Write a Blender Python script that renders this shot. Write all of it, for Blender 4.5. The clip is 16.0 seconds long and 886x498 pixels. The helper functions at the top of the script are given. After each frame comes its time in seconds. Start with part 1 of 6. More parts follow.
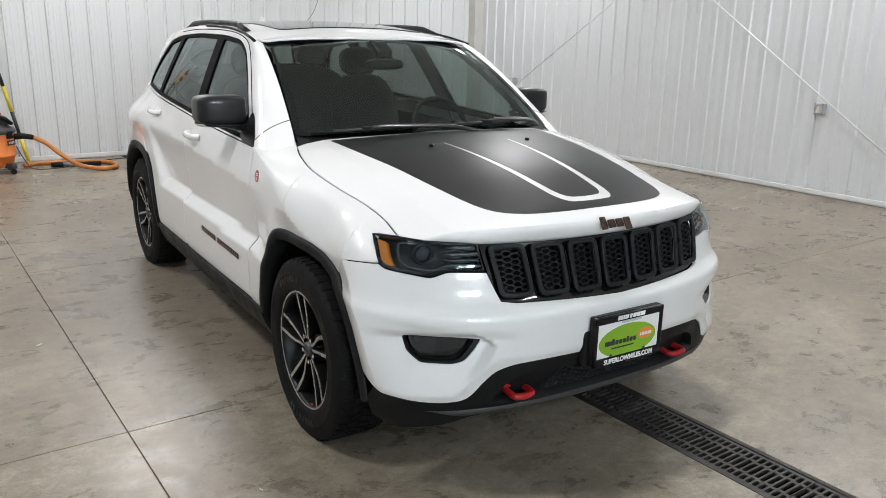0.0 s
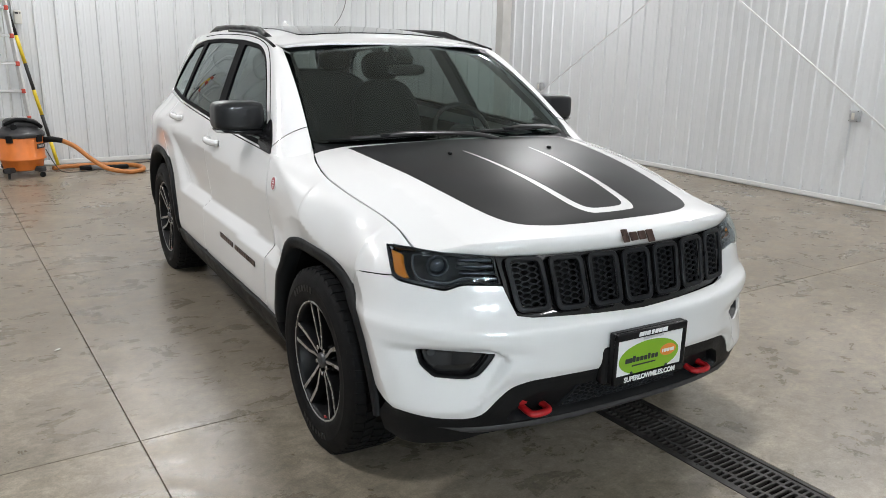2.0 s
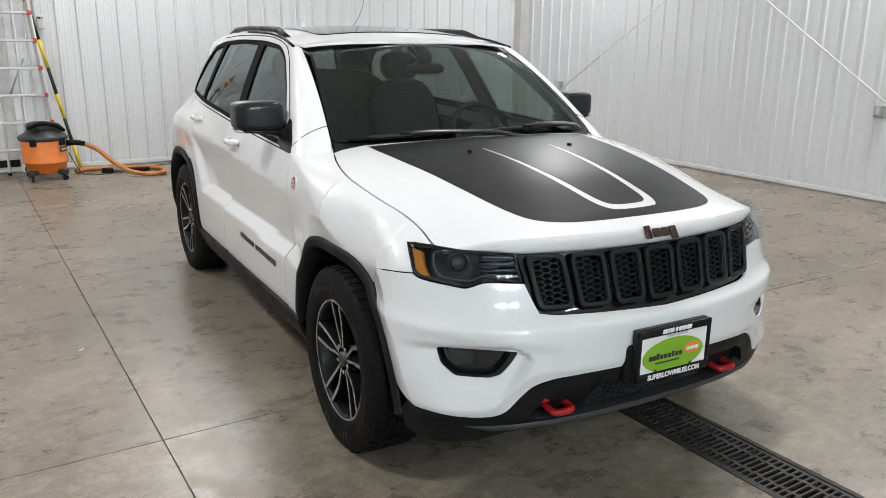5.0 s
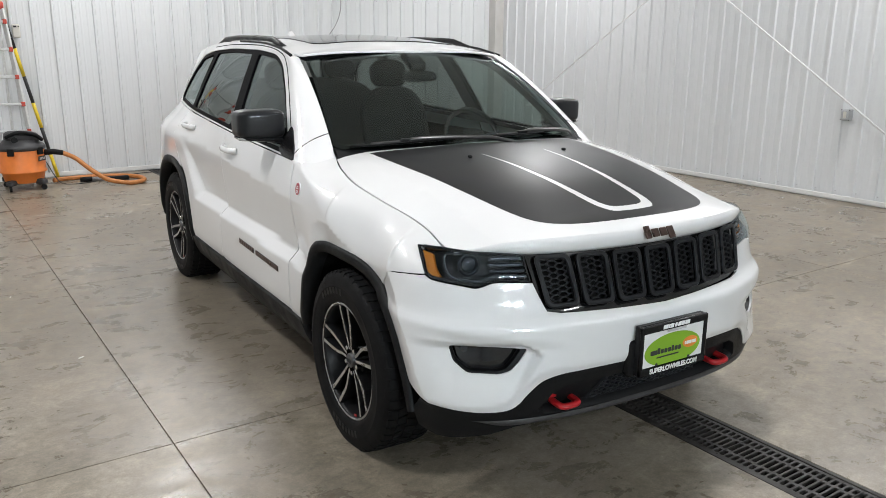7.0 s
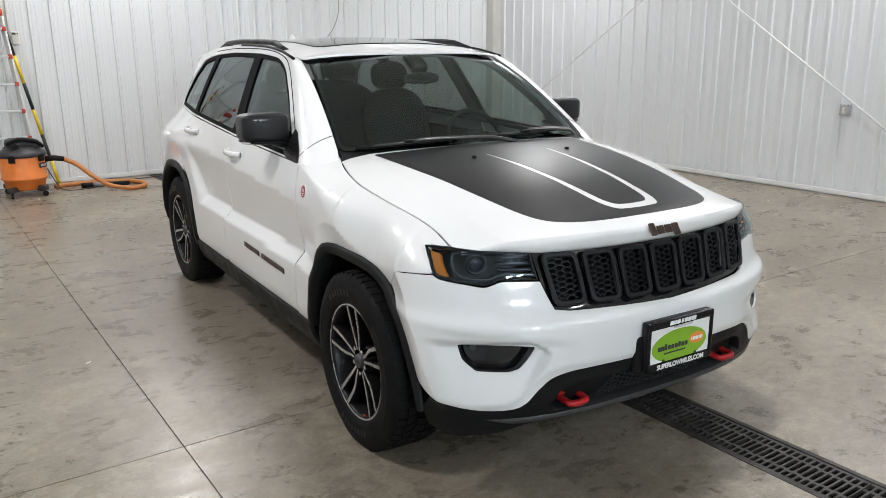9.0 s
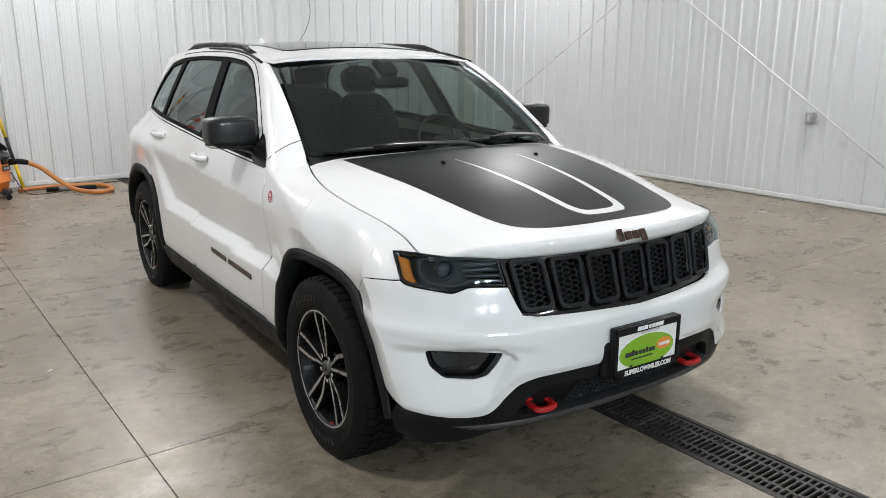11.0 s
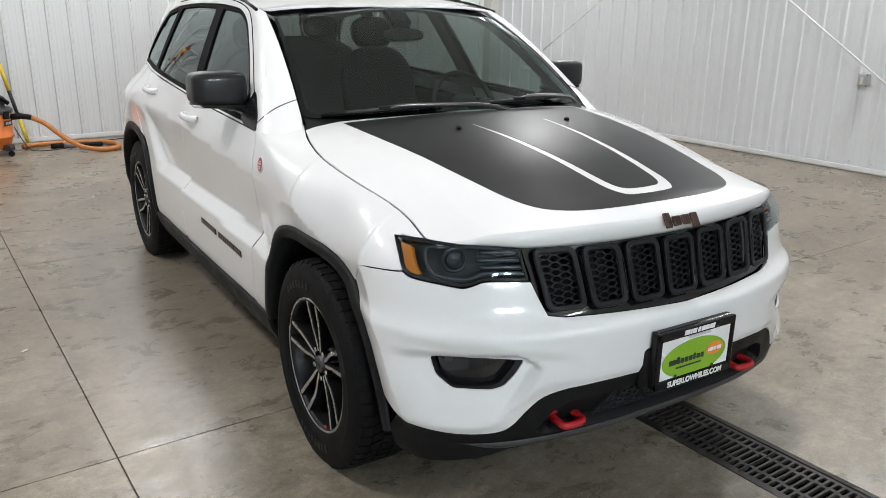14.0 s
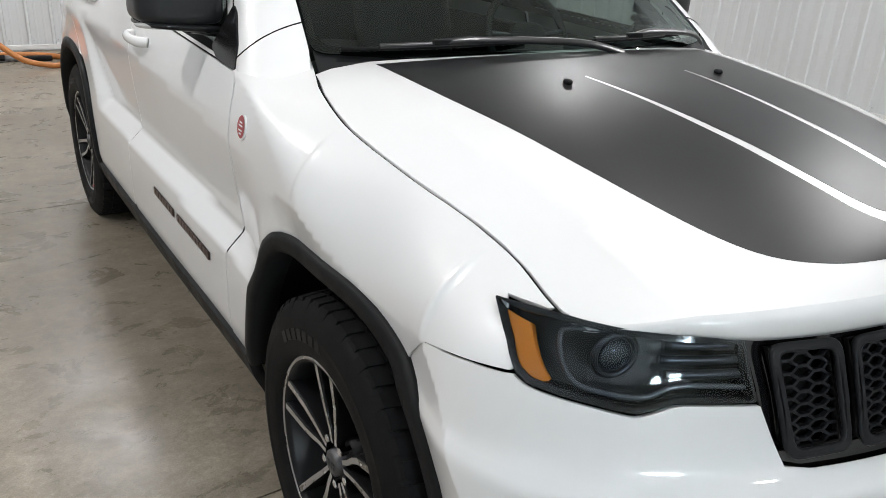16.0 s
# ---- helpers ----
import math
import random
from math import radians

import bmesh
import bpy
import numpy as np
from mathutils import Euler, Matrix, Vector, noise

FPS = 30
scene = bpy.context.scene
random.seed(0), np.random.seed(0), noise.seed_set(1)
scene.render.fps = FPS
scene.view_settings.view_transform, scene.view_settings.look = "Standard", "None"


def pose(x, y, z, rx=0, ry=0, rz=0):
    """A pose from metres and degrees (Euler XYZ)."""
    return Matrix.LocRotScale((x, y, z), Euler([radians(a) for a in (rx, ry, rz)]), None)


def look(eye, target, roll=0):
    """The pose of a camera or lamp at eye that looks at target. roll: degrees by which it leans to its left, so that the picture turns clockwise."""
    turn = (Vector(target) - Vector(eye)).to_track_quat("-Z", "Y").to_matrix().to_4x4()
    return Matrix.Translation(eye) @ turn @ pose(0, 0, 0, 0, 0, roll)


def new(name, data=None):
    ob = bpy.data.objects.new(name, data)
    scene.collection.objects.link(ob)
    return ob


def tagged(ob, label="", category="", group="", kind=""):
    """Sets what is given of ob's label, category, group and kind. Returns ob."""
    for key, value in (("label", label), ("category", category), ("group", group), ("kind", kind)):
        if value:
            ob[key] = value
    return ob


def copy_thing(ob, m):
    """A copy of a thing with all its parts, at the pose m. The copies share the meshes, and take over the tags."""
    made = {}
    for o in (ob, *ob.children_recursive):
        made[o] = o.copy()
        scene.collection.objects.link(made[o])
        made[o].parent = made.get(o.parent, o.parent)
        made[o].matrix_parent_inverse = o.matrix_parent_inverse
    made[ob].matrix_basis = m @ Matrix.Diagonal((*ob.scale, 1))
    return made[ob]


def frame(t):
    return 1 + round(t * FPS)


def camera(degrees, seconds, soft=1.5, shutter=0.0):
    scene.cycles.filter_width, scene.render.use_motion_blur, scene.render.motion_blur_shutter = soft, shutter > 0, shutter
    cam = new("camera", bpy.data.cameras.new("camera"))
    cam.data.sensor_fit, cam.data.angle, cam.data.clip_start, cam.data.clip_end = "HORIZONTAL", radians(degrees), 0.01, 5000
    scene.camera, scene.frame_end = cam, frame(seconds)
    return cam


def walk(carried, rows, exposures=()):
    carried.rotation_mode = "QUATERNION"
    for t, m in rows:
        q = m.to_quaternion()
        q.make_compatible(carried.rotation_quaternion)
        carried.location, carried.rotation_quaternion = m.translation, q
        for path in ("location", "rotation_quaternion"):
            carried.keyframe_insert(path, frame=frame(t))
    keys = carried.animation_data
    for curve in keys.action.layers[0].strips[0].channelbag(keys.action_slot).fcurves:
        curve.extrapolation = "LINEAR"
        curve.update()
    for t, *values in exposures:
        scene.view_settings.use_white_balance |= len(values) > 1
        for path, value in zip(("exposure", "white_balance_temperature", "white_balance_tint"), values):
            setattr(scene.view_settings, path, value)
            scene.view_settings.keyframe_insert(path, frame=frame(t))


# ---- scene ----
cam = camera(59.14, 16.0, soft=0.6)
PATH = [
    (0, (-2.074, -2.841, 1.641), (-1.033, -1.218, 1.110), 1.28),
    (0.5, (-2.074, -2.854, 1.639), (-1.049, -1.216, 1.120), 1.25),
    (1, (-2.067, -2.831, 1.643), (-1.059, -1.185, 1.118), 1.28),
    (1.5, (-2.023, -2.798, 1.642), (-1.030, -1.145, 1.111), 1.33),
    (2, (-1.997, -2.797, 1.649), (-1.015, -1.135, 1.126), 1.33),
    (2.5, (-1.984, -2.796, 1.663), (-1.011, -1.125, 1.151), 1.37),
    (3, (-1.952, -2.785, 1.663), (-0.975, -1.102, 1.202), 1.42),
    (3.5, (-1.912, -2.775, 1.647), (-0.986, -1.066, 1.175), 1.04),
    (4, (-1.914, -2.773, 1.626), (-1.003, -1.070, 1.105), 1.08),
    (6.5, (-2.164, -2.806, 1.653), (-1.157, -1.156, 1.140), 0.11),
    (7, (-2.173, -2.801, 1.648), (-1.164, -1.151, 1.141), 0.42),
    (7.5, (-2.202, -2.799, 1.650), (-1.191, -1.150, 1.143), 0.39),
    (8, (-2.215, -2.791, 1.646), (-1.203, -1.142, 1.140), 0.36),
    (8.5, (-2.220, -2.798, 1.650), (-1.208, -1.148, 1.146), 0.01),
    (9, (-2.208, -2.802, 1.650), (-1.197, -1.153, 1.145), -0.40),
    (11.5, (-2.182, -2.795, 1.644), (-1.095, -1.189, 1.157), 0.38),
    (12, (-2.184, -2.793, 1.640), (-1.087, -1.193, 1.155), 0.45),
    (12.5, (-2.174, -2.789, 1.639), (-1.078, -1.191, 1.145), 0.33),
    (13, (-2.140, -2.741, 1.645), (-1.059, -1.140, 1.126), 0.59),
    (13.5, (-2.032, -2.602, 1.628), (-0.978, -0.994, 1.078), 0.66),
    (13.7, (-1.950, -2.541, 1.615), (-0.919, -0.922, 1.054), 0.60),
    (14, (-1.897, -2.430, 1.611), (-0.890, -0.807, 1.017), 0.69),
    (14.2, (-1.871, -2.354, 1.604), (-0.885, -0.728, 0.984), 0.80),
    (14.5, (-1.887, -2.195, 1.600), (-0.892, -0.584, 0.954), 1.08),
    (14.8, (-1.890, -2.035, 1.595), (-0.867, -0.450, 0.930), 1.08),
    (15, (-1.863, -1.924, 1.587), (-0.814, -0.369, 0.894), 1.09),
    (15.2, (-1.811, -1.823, 1.566), (-0.746, -0.286, 0.850), 1.50),
    (15.5, (-1.691, -1.634, 1.552), (-0.630, -0.112, 0.808), 2.43),
    (15.7, (-1.623, -1.518, 1.532), (-0.579, 0.015, 0.784), 3.10),
    (16, (-1.527, -1.305, 1.495), (-0.499, 0.229, 0.725), 3.65),
]
walk(cam, [(t, look(eye, target, roll)) for t, eye, target, roll in PATH])

# ---- room measures and light ----
ROOM = pose(0, 0, 0, 0, 0, 2.98)          # the car stands three degrees askew to the walls
EAST, NORTH, WEST, SOUTH, CEIL = 6.13, 8.08, -6.5, -8.0, 4.6

world = bpy.data.worlds.new("world")
scene.world = world
world.use_nodes = True
world.node_tree.nodes["Background"].inputs[0].default_value = (0.75, 0.85, 1.0, 1)
world.node_tree.nodes["Background"].inputs[1].default_value = 0.05
scene.view_settings.exposure = 0.0

# unseen fixtures: some placed by their reflections, others added where brightness fell short
LAMPS = [(-3.4, 0.8), (-3.4, 4.8), (0.7, 0.1), (5.4, 0.9), (5.4, 5.7), (0.2, 7.1), (1.4, -6.8)]
LAMP_SIZE, LAMP_WATTS = (0.60, 0.28), 97.0
for lx, ly in LAMPS:
    lamp = bpy.data.lights.new("lamp_light", "AREA")
    lamp.shape, lamp.size, lamp.size_y, lamp.energy = "RECTANGLE", LAMP_SIZE[0], LAMP_SIZE[1], LAMP_WATTS
    lamp.color = (0.99, 0.98, 0.985)
    new("lamp_light", lamp).matrix_world = ROOM @ pose(lx, ly, CEIL - 0.115)

# ---- materials ----
def material(name, colour, rough=0.5, metal=0.0, coat=0.0, spec=0.5, transmission=0.0):
    m = bpy.data.materials.new(name)
    m.use_nodes = True
    b = m.node_tree.nodes["Principled BSDF"]
    b.inputs["Base Color"].default_value = (*colour, 1)
    b.inputs["Roughness"].default_value = rough
    b.inputs["Metallic"].default_value = metal
    b.inputs["Coat Weight"].default_value = coat
    b.inputs["Coat Roughness"].default_value = 0.02
    b.inputs["Specular IOR Level"].default_value = spec
    b.inputs["Transmission Weight"].default_value = transmission
    return m


def nodes_of(m):
    t = m.node_tree
    return t, t.nodes["Principled BSDF"]


def noise_node(t, scale, detail=4.0, rough=0.55, coords=None, stretch=None, warp=0.0):
    n = t.nodes.new("ShaderNodeTexNoise")
    n.inputs["Scale"].default_value = scale
    n.inputs["Detail"].default_value = detail
    n.inputs["Roughness"].default_value = rough
    n.inputs["Distortion"].default_value = warp
    src = coords
    if src is None:
        src = t.nodes.new("ShaderNodeTexCoord").outputs["Object"]
    if stretch:
        mp = t.nodes.new("ShaderNodeMapping")
        mp.inputs["Scale"].default_value = stretch
        t.links.new(src, mp.inputs["Vector"])
        src = mp.outputs["Vector"]
    t.links.new(src, n.inputs["Vector"])
    return n.outputs["Fac"]


def ramp(t, fac, stops):
    r = t.nodes.new("ShaderNodeValToRGB")
    while len(r.color_ramp.elements) < len(stops):
        r.color_ramp.elements.new(0.5)
    for e, (p, c) in zip(r.color_ramp.elements, stops):
        e.position = p
        e.color = (*c, 1) if len(c) == 3 else c
    t.links.new(fac, r.inputs["Fac"])
    return r.outputs["Color"]


def mixed(t, fac, a, b, mode="MIX"):
    n = t.nodes.new("ShaderNodeMix")
    n.data_type, n.blend_type = "RGBA", mode
    for socket, value in ((n.inputs["Factor"], fac), (n.inputs["A"], a), (n.inputs["B"], b)):
        if isinstance(value, bpy.types.NodeSocket):
            t.links.new(value, socket)
        else:
            socket.default_value = value
    return n.outputs["Result"]


def bump(t, b, height, strength, distance=0.01):
    n = t.nodes.new("ShaderNodeBump")
    n.inputs["Strength"].default_value = strength
    n.inputs["Distance"].default_value = distance
    t.links.new(height, n.inputs["Height"])
    t.links.new(n.outputs["Normal"], b.inputs["Normal"])


def world_place(t):
    return t.nodes.new("ShaderNodeNewGeometry").outputs["Position"]


def grained(name, colour, rough, scale, amount, bump_strength=0.15, metal=0.0, rough_var=0.1, distance=0.002, coat=0.0):
    """A surface with mottled colour, gloss and a fine grain."""
    m = material(name, colour, rough, metal, coat)
    t, b = nodes_of(m)
    n = noise_node(t, scale)
    lo = [c * (1 - amount) for c in colour]
    hi = [min(1, c * (1 + amount)) for c in colour]
    t.links.new(ramp(t, n, [(0.3, lo), (0.7, hi)]), b.inputs["Base Color"])
    t.links.new(ramp(t, noise_node(t, scale * 0.23), [(0.3, (rough - rough_var,) * 3), (0.7, (rough + rough_var,) * 3)]), b.inputs["Roughness"])
    bump(t, b, noise_node(t, scale * 6), bump_strength, distance)
    if max(colour) < 0.02:
        b.inputs["Specular IOR Level"].default_value = 0.18
    return m


def make_concrete():
    m = material("concrete", (0.3, 0.28, 0.25), 0.4)
    t, b = nodes_of(m)
    p = world_place(t)
    big = noise_node(t, 0.7, 6, 0.6, p)
    mid = noise_node(t, 2.4, 14, 0.72, p, (1, 1.15, 1), 0.6)
    trowel = noise_node(t, 4.2, 12, 0.70, p, (1, 1.5, 1), 0.9)
    flakes = noise_node(t, 11.0, 10, 0.62, p, (1, 1.25, 1), 0.7)
    fine = noise_node(t, 46.0, 8, 0.75, p)
    grit = noise_node(t, 150.0, 4, 0.7, p)
    base = ramp(t, big, [(0.3, (0.160, 0.135, 0.102)), (0.52, (0.222, 0.190, 0.148)), (0.72, (0.292, 0.255, 0.207))])
    c = mixed(t, 0.60, base, ramp(t, mid, [(0.30, (0.36, 0.355, 0.345)), (0.5, (0.5, 0.5, 0.5)), (0.70, (0.68, 0.675, 0.665))]), "OVERLAY")
    c = mixed(t, 0.45, c, ramp(t, trowel, [(0.38, (0.40, 0.395, 0.39)), (0.5, (0.5, 0.5, 0.5)), (0.60, (0.65, 0.65, 0.64))]), "OVERLAY")
    c = mixed(t, 0.62, c, ramp(t, flakes, [(0.34, (0.34, 0.335, 0.325)), (0.50, (0.5, 0.5, 0.5)), (0.64, (0.68, 0.675, 0.665))]), "OVERLAY")
    c = mixed(t, 0.6, c, ramp(t, fine, [(0.3, (0.30, 0.30, 0.30)), (0.7, (0.70, 0.70, 0.70))]), "OVERLAY")
    c = mixed(t, 0.5, c, ramp(t, grit, [(0.32, (0.30, 0.30, 0.30)), (0.68, (0.70, 0.70, 0.70))]), "OVERLAY")
    # pale scrapes where the skin has flaked, and dark specks
    scrape = mixed(t, 1.0, ramp(t, noise_node(t, 14.0, 8, 0.7, p, (1.6, 0.8, 1), 1.2), [(0.66, (0, 0, 0)), (0.70, (1, 1, 1))]), ramp(t, noise_node(t, 0.9, 3, 0.5, p), [(0.48, (0, 0, 0)), (0.62, (1, 1, 1))]), "MULTIPLY")
    c = mixed(t, scrape, c, (0.46, 0.43, 0.38, 1))
    specks = ramp(t, noise_node(t, 19.0, 2, 0.5, p), [(0.74, (1, 1, 1)), (0.775, (0.55, 0.52, 0.48))])
    c = mixed(t, 0.7, c, specks, "MULTIPLY")
    tone = ramp(t, t.nodes.new("ShaderNodeObjectInfo").outputs["Random"], [(0, (0.93, 0.93, 0.93)), (1, (1.04, 1.04, 1.03))])
    c = mixed(t, 1.0, c, tone, "MULTIPLY")
    t.links.new(c, b.inputs["Base Color"])
    t.links.new(ramp(t, mixed(t, 0.5, trowel, mid), [(0.38, (0.20,) * 3), (0.62, (0.46,) * 3)]), b.inputs["Roughness"])
    bump(t, b, mixed(t, 0.5, flakes, fine), 0.16, 0.004)
    return m


def make_steel_sheet():
    m = material("white_steel_sheet", (0.76, 0.775, 0.785), 0.22)
    t, b = nodes_of(m)
    p = world_place(t)
    n = noise_node(t, 1.6, 5, 0.6, p, (1, 1, 0.25))
    f = noise_node(t, 30, 3, 0.6, p)
    c = ramp(t, n, [(0.3, (0.670, 0.685, 0.695)), (0.7, (0.705, 0.720, 0.730))])
    c = mixed(t, 0.1, c, ramp(t, f, [(0.3, (0.4, 0.4, 0.4)), (0.7, (0.6, 0.6, 0.6))]), "OVERLAY")
    t.links.new(c, b.inputs["Base Color"])
    bump(t, b, n, 0.05, 0.01)
    return m


def make_paint():
    m = material("white_car_paint", (0.755, 0.755, 0.755), 0.35, coat=1.0)
    t, b = nodes_of(m)
    n = noise_node(t, 3.0)
    b.inputs["Coat Roughness"].default_value = 0.06
    t.links.new(ramp(t, n, [(0.3, (0.745, 0.745, 0.745)), (0.7, (0.765, 0.765, 0.765))]), b.inputs["Base Color"])
    return m


def make_glass(name, tint, rough=0.0, mirror=0.10):
    """Thin tinted glass: a see-through film with a glossy face."""
    m = bpy.data.materials.new(name)
    m.use_nodes = True
    t = m.node_tree
    t.nodes.clear()
    out = t.nodes.new("ShaderNodeOutputMaterial")
    clear = t.nodes.new("ShaderNodeBsdfTransparent")
    clear.inputs["Color"].default_value = (*tint, 1)
    gloss = t.nodes.new("ShaderNodeBsdfGlossy")
    gloss.inputs["Roughness"].default_value = rough
    gloss.inputs["Color"].default_value = (0.72, 0.80, 0.785, 1)
    mix = t.nodes.new("ShaderNodeMixShader")
    facing = t.nodes.new("ShaderNodeLayerWeight")
    facing.inputs["Blend"].default_value = 0.5
    power = t.nodes.new("ShaderNodeMath")
    power.operation = "POWER"
    power.inputs[1].default_value = 5.0
    t.links.new(facing.outputs["Facing"], power.inputs[0])
    gain = t.nodes.new("ShaderNodeMath")
    gain.operation = "MULTIPLY_ADD"
    gain.inputs[1].default_value, gain.inputs[2].default_value = 0.99 - mirror, mirror
    t.links.new(power.outputs["Value"], gain.inputs[0])
    t.links.new(gain.outputs["Value"], mix.inputs["Fac"])
    t.links.new(clear.outputs["BSDF"], mix.inputs[1])
    t.links.new(gloss.outputs["BSDF"], mix.inputs[2])
    t.links.new(mix.outputs["Shader"], out.inputs["Surface"])
    return m


def glowing(name, colour, strength):
    m = material(name, colour, 0.4)
    b = m.node_tree.nodes["Principled BSDF"]
    b.inputs["Emission Color"].default_value = (*colour, 1)
    b.inputs["Emission Strength"].default_value = strength
    return m


CONCRETE = make_concrete()
STEEL = make_steel_sheet()
CEILING = grained("pale_ceiling_sheet", (0.70, 0.71, 0.71), 0.6, 3, 0.06)
PAINT = make_paint()
TRIM_WHITE = grained("white_trim", (0.72, 0.72, 0.71), 0.45, 6, 0.05)
POST_GREY = grained("grey_column_trim", (0.54, 0.53, 0.505), 0.5, 4, 0.06)
JOINT = grained("joint_filler", (0.03, 0.028, 0.025), 0.9, 30, 0.3)
FRIT = material("black_print_on_glass", (0.004, 0.004, 0.004), 0.9, spec=0.0)
SURROUND = material("satin_black_trim", (0.004, 0.004, 0.005), 0.55, spec=0.03)
BLACK_PLASTIC = grained("black_plastic", (0.0075, 0.008, 0.0087), 0.5, 40, 0.15, 0.25)
GLOSS_BLACK = material("gloss_black", (0.008, 0.008, 0.009), 0.08, coat=0.5)
SATIN_GREY = grained("satin_grey_plastic", (0.015, 0.016, 0.018), 0.36, 60, 0.1, 0.05)
DECAL = material("matte_black_decal", (0.009, 0.0095, 0.0105), 0.37, spec=0.30)
RUBBER = grained("tyre_rubber", (0.0038, 0.0038, 0.0042), 0.68, 30, 0.2, 0.3)
RIM_DARK = material("dark_rim_paint", (0.007, 0.007, 0.008), 0.4, 0.0, 0.0, 0.25)
RIM_BRIGHT = grained("machined_alloy", (0.55, 0.55, 0.56), 0.3, 50, 0.06, 0.05, 1.0)
CHROME = material("chrome", (0.75, 0.75, 0.76), 0.08, 1.0)
DARK_STEEL = grained("dark_steel", (0.10, 0.10, 0.105), 0.45, 30, 0.2, 0.1, 0.8)
RED = grained("red_powder_coat", (0.42, 0.012, 0.016), 0.38, 40, 0.08, 0.1)
VOID = material("dark_cavity", (0.006, 0.006, 0.006), 0.8, spec=0.1)
GLASS_WIND = make_glass("windscreen_glass", (0.50, 0.585, 0.56), 0.0, 0.105)
GLASS_DOOR = make_glass("door_glass", (0.44, 0.49, 0.47), 0.0, 0.07)
GLASS_DARK = make_glass("privacy_glass", (0.26, 0.275, 0.27), 0.0, 0.075)
GLASS_LENS = make_glass("lamp_lens", (0.74, 0.78, 0.82), 0.0, 0.032)
TRIM_DARK = grained("dark_cabin_trim", (0.0085, 0.0095, 0.0098), 0.6, 20, 0.15)
LINER = grained("grey_headliner", (0.05, 0.052, 0.053), 0.8, 40, 0.1, 0.1)
AMBER = material("amber_reflector", (0.58, 0.19, 0.012), 0.22, coat=0.6)
IRON = grained("cast_iron", (0.032, 0.029, 0.027), 0.55, 25, 0.4, 0.4, 0.3)

# ---- building tools ----
from mathutils.geometry import delaunay_2d_cdt


def curve1d(*knots):
    """A smooth curve y(x) through a few knots (x0, y0), (x1, y1) ..., without overshoot."""
    xs = np.array([k[0] for k in knots], float)
    ys = np.array([k[1] for k in knots], float)
    h = np.diff(xs)
    d = np.diff(ys) / h
    m = np.zeros(len(xs))
    m[0], m[-1] = d[0], d[-1]
    for i in range(1, len(xs) - 1):
        if d[i - 1] * d[i] > 0:
            w1, w2 = 2 * h[i] + h[i - 1], h[i] + 2 * h[i - 1]
            m[i] = (w1 + w2) / (w1 / d[i - 1] + w2 / d[i])
    xl, yl, hl, ml = xs.tolist(), ys.tolist(), h.tolist(), m.tolist()

    def at(x):
        if x <= xl[0]:
            return yl[0] + ml[0] * (x - xl[0])
        if x >= xl[-1]:
            return yl[-1] + ml[-1] * (x - xl[-1])
        i = 0
        while x > xl[i + 1]:
            i += 1
        s = (x - xl[i]) / hl[i]
        return ((1 + 2 * s) * (1 - s) ** 2 * yl[i] + s * (1 - s) ** 2 * hl[i] * ml[i]
                + s * s * (3 - 2 * s) * yl[i + 1] + s * s * (s - 1) * hl[i] * ml[i + 1])
    return at


def finish(name, bm, mat, parent=None, label="", smooth=False):
    me = bpy.data.meshes.new(name)
    bm.to_mesh(me)
    bm.free()
    return finish_mesh(name, me, mat, parent, label, smooth)


def finish_mesh(name, me, mat, parent=None, label="", smooth=False):
    for m in (mat if isinstance(mat, (list, tuple)) else [mat]):
        me.materials.append(m)
    if smooth:
        me.shade_smooth()
    ob = new(name, me)
    if parent:
        ob.parent = parent
    if label:
        ob["label"] = label
    return ob


part = finish


def thing(name, label, category, group="", place=None):
    ob = new(name)
    ob.empty_display_size = 0.1
    if place is not None:
        ob.matrix_world = place
    return tagged(ob, label, category, group)


def add_box(bm, size, m=None, bevel=0.0, seg=2, slot=0):
    made = bmesh.ops.create_cube(bm, size=1.0)["verts"]
    bmesh.ops.scale(bm, vec=size, verts=made)
    faces = {f for v in made for f in v.link_faces}
    if bevel:
        edges = list({e for v in made for e in v.link_edges})
        r = bmesh.ops.bevel(bm, geom=edges, offset=bevel, segments=seg, affect="EDGES", profile=0.5)
        made = list({v for f in r["faces"] for v in f.verts} | {v for v in made if v.is_valid})
        faces = {f for v in made for f in v.link_faces}
    for f in faces:
        f.material_index = slot
    if m is not None:
        bmesh.ops.transform(bm, matrix=m, verts=made)
    return made


def box(size, m=None, bevel=0.0, seg=2):
    bm = bmesh.new()
    add_box(bm, size, m, bevel, seg)
    return bm


def add_cyl(bm, r, depth, m=None, seg=24, r2=None, bevel=0.0):
    made = bmesh.ops.create_cone(bm, cap_ends=True, segments=seg, radius1=r, radius2=r if r2 is None else r2, depth=depth)["verts"]
    if bevel:
        edges = [e for e in {e for v in made for e in v.link_edges} if any(len(f.verts) > 4 for f in e.link_faces)]
        res = bmesh.ops.bevel(bm, geom=edges, offset=bevel, segments=2, affect="EDGES", profile=0.5)
        made = list({v for f in res["faces"] for v in f.verts} | {v for v in made if v.is_valid})
    if m is not None:
        bmesh.ops.transform(bm, matrix=m, verts=made)
    return made


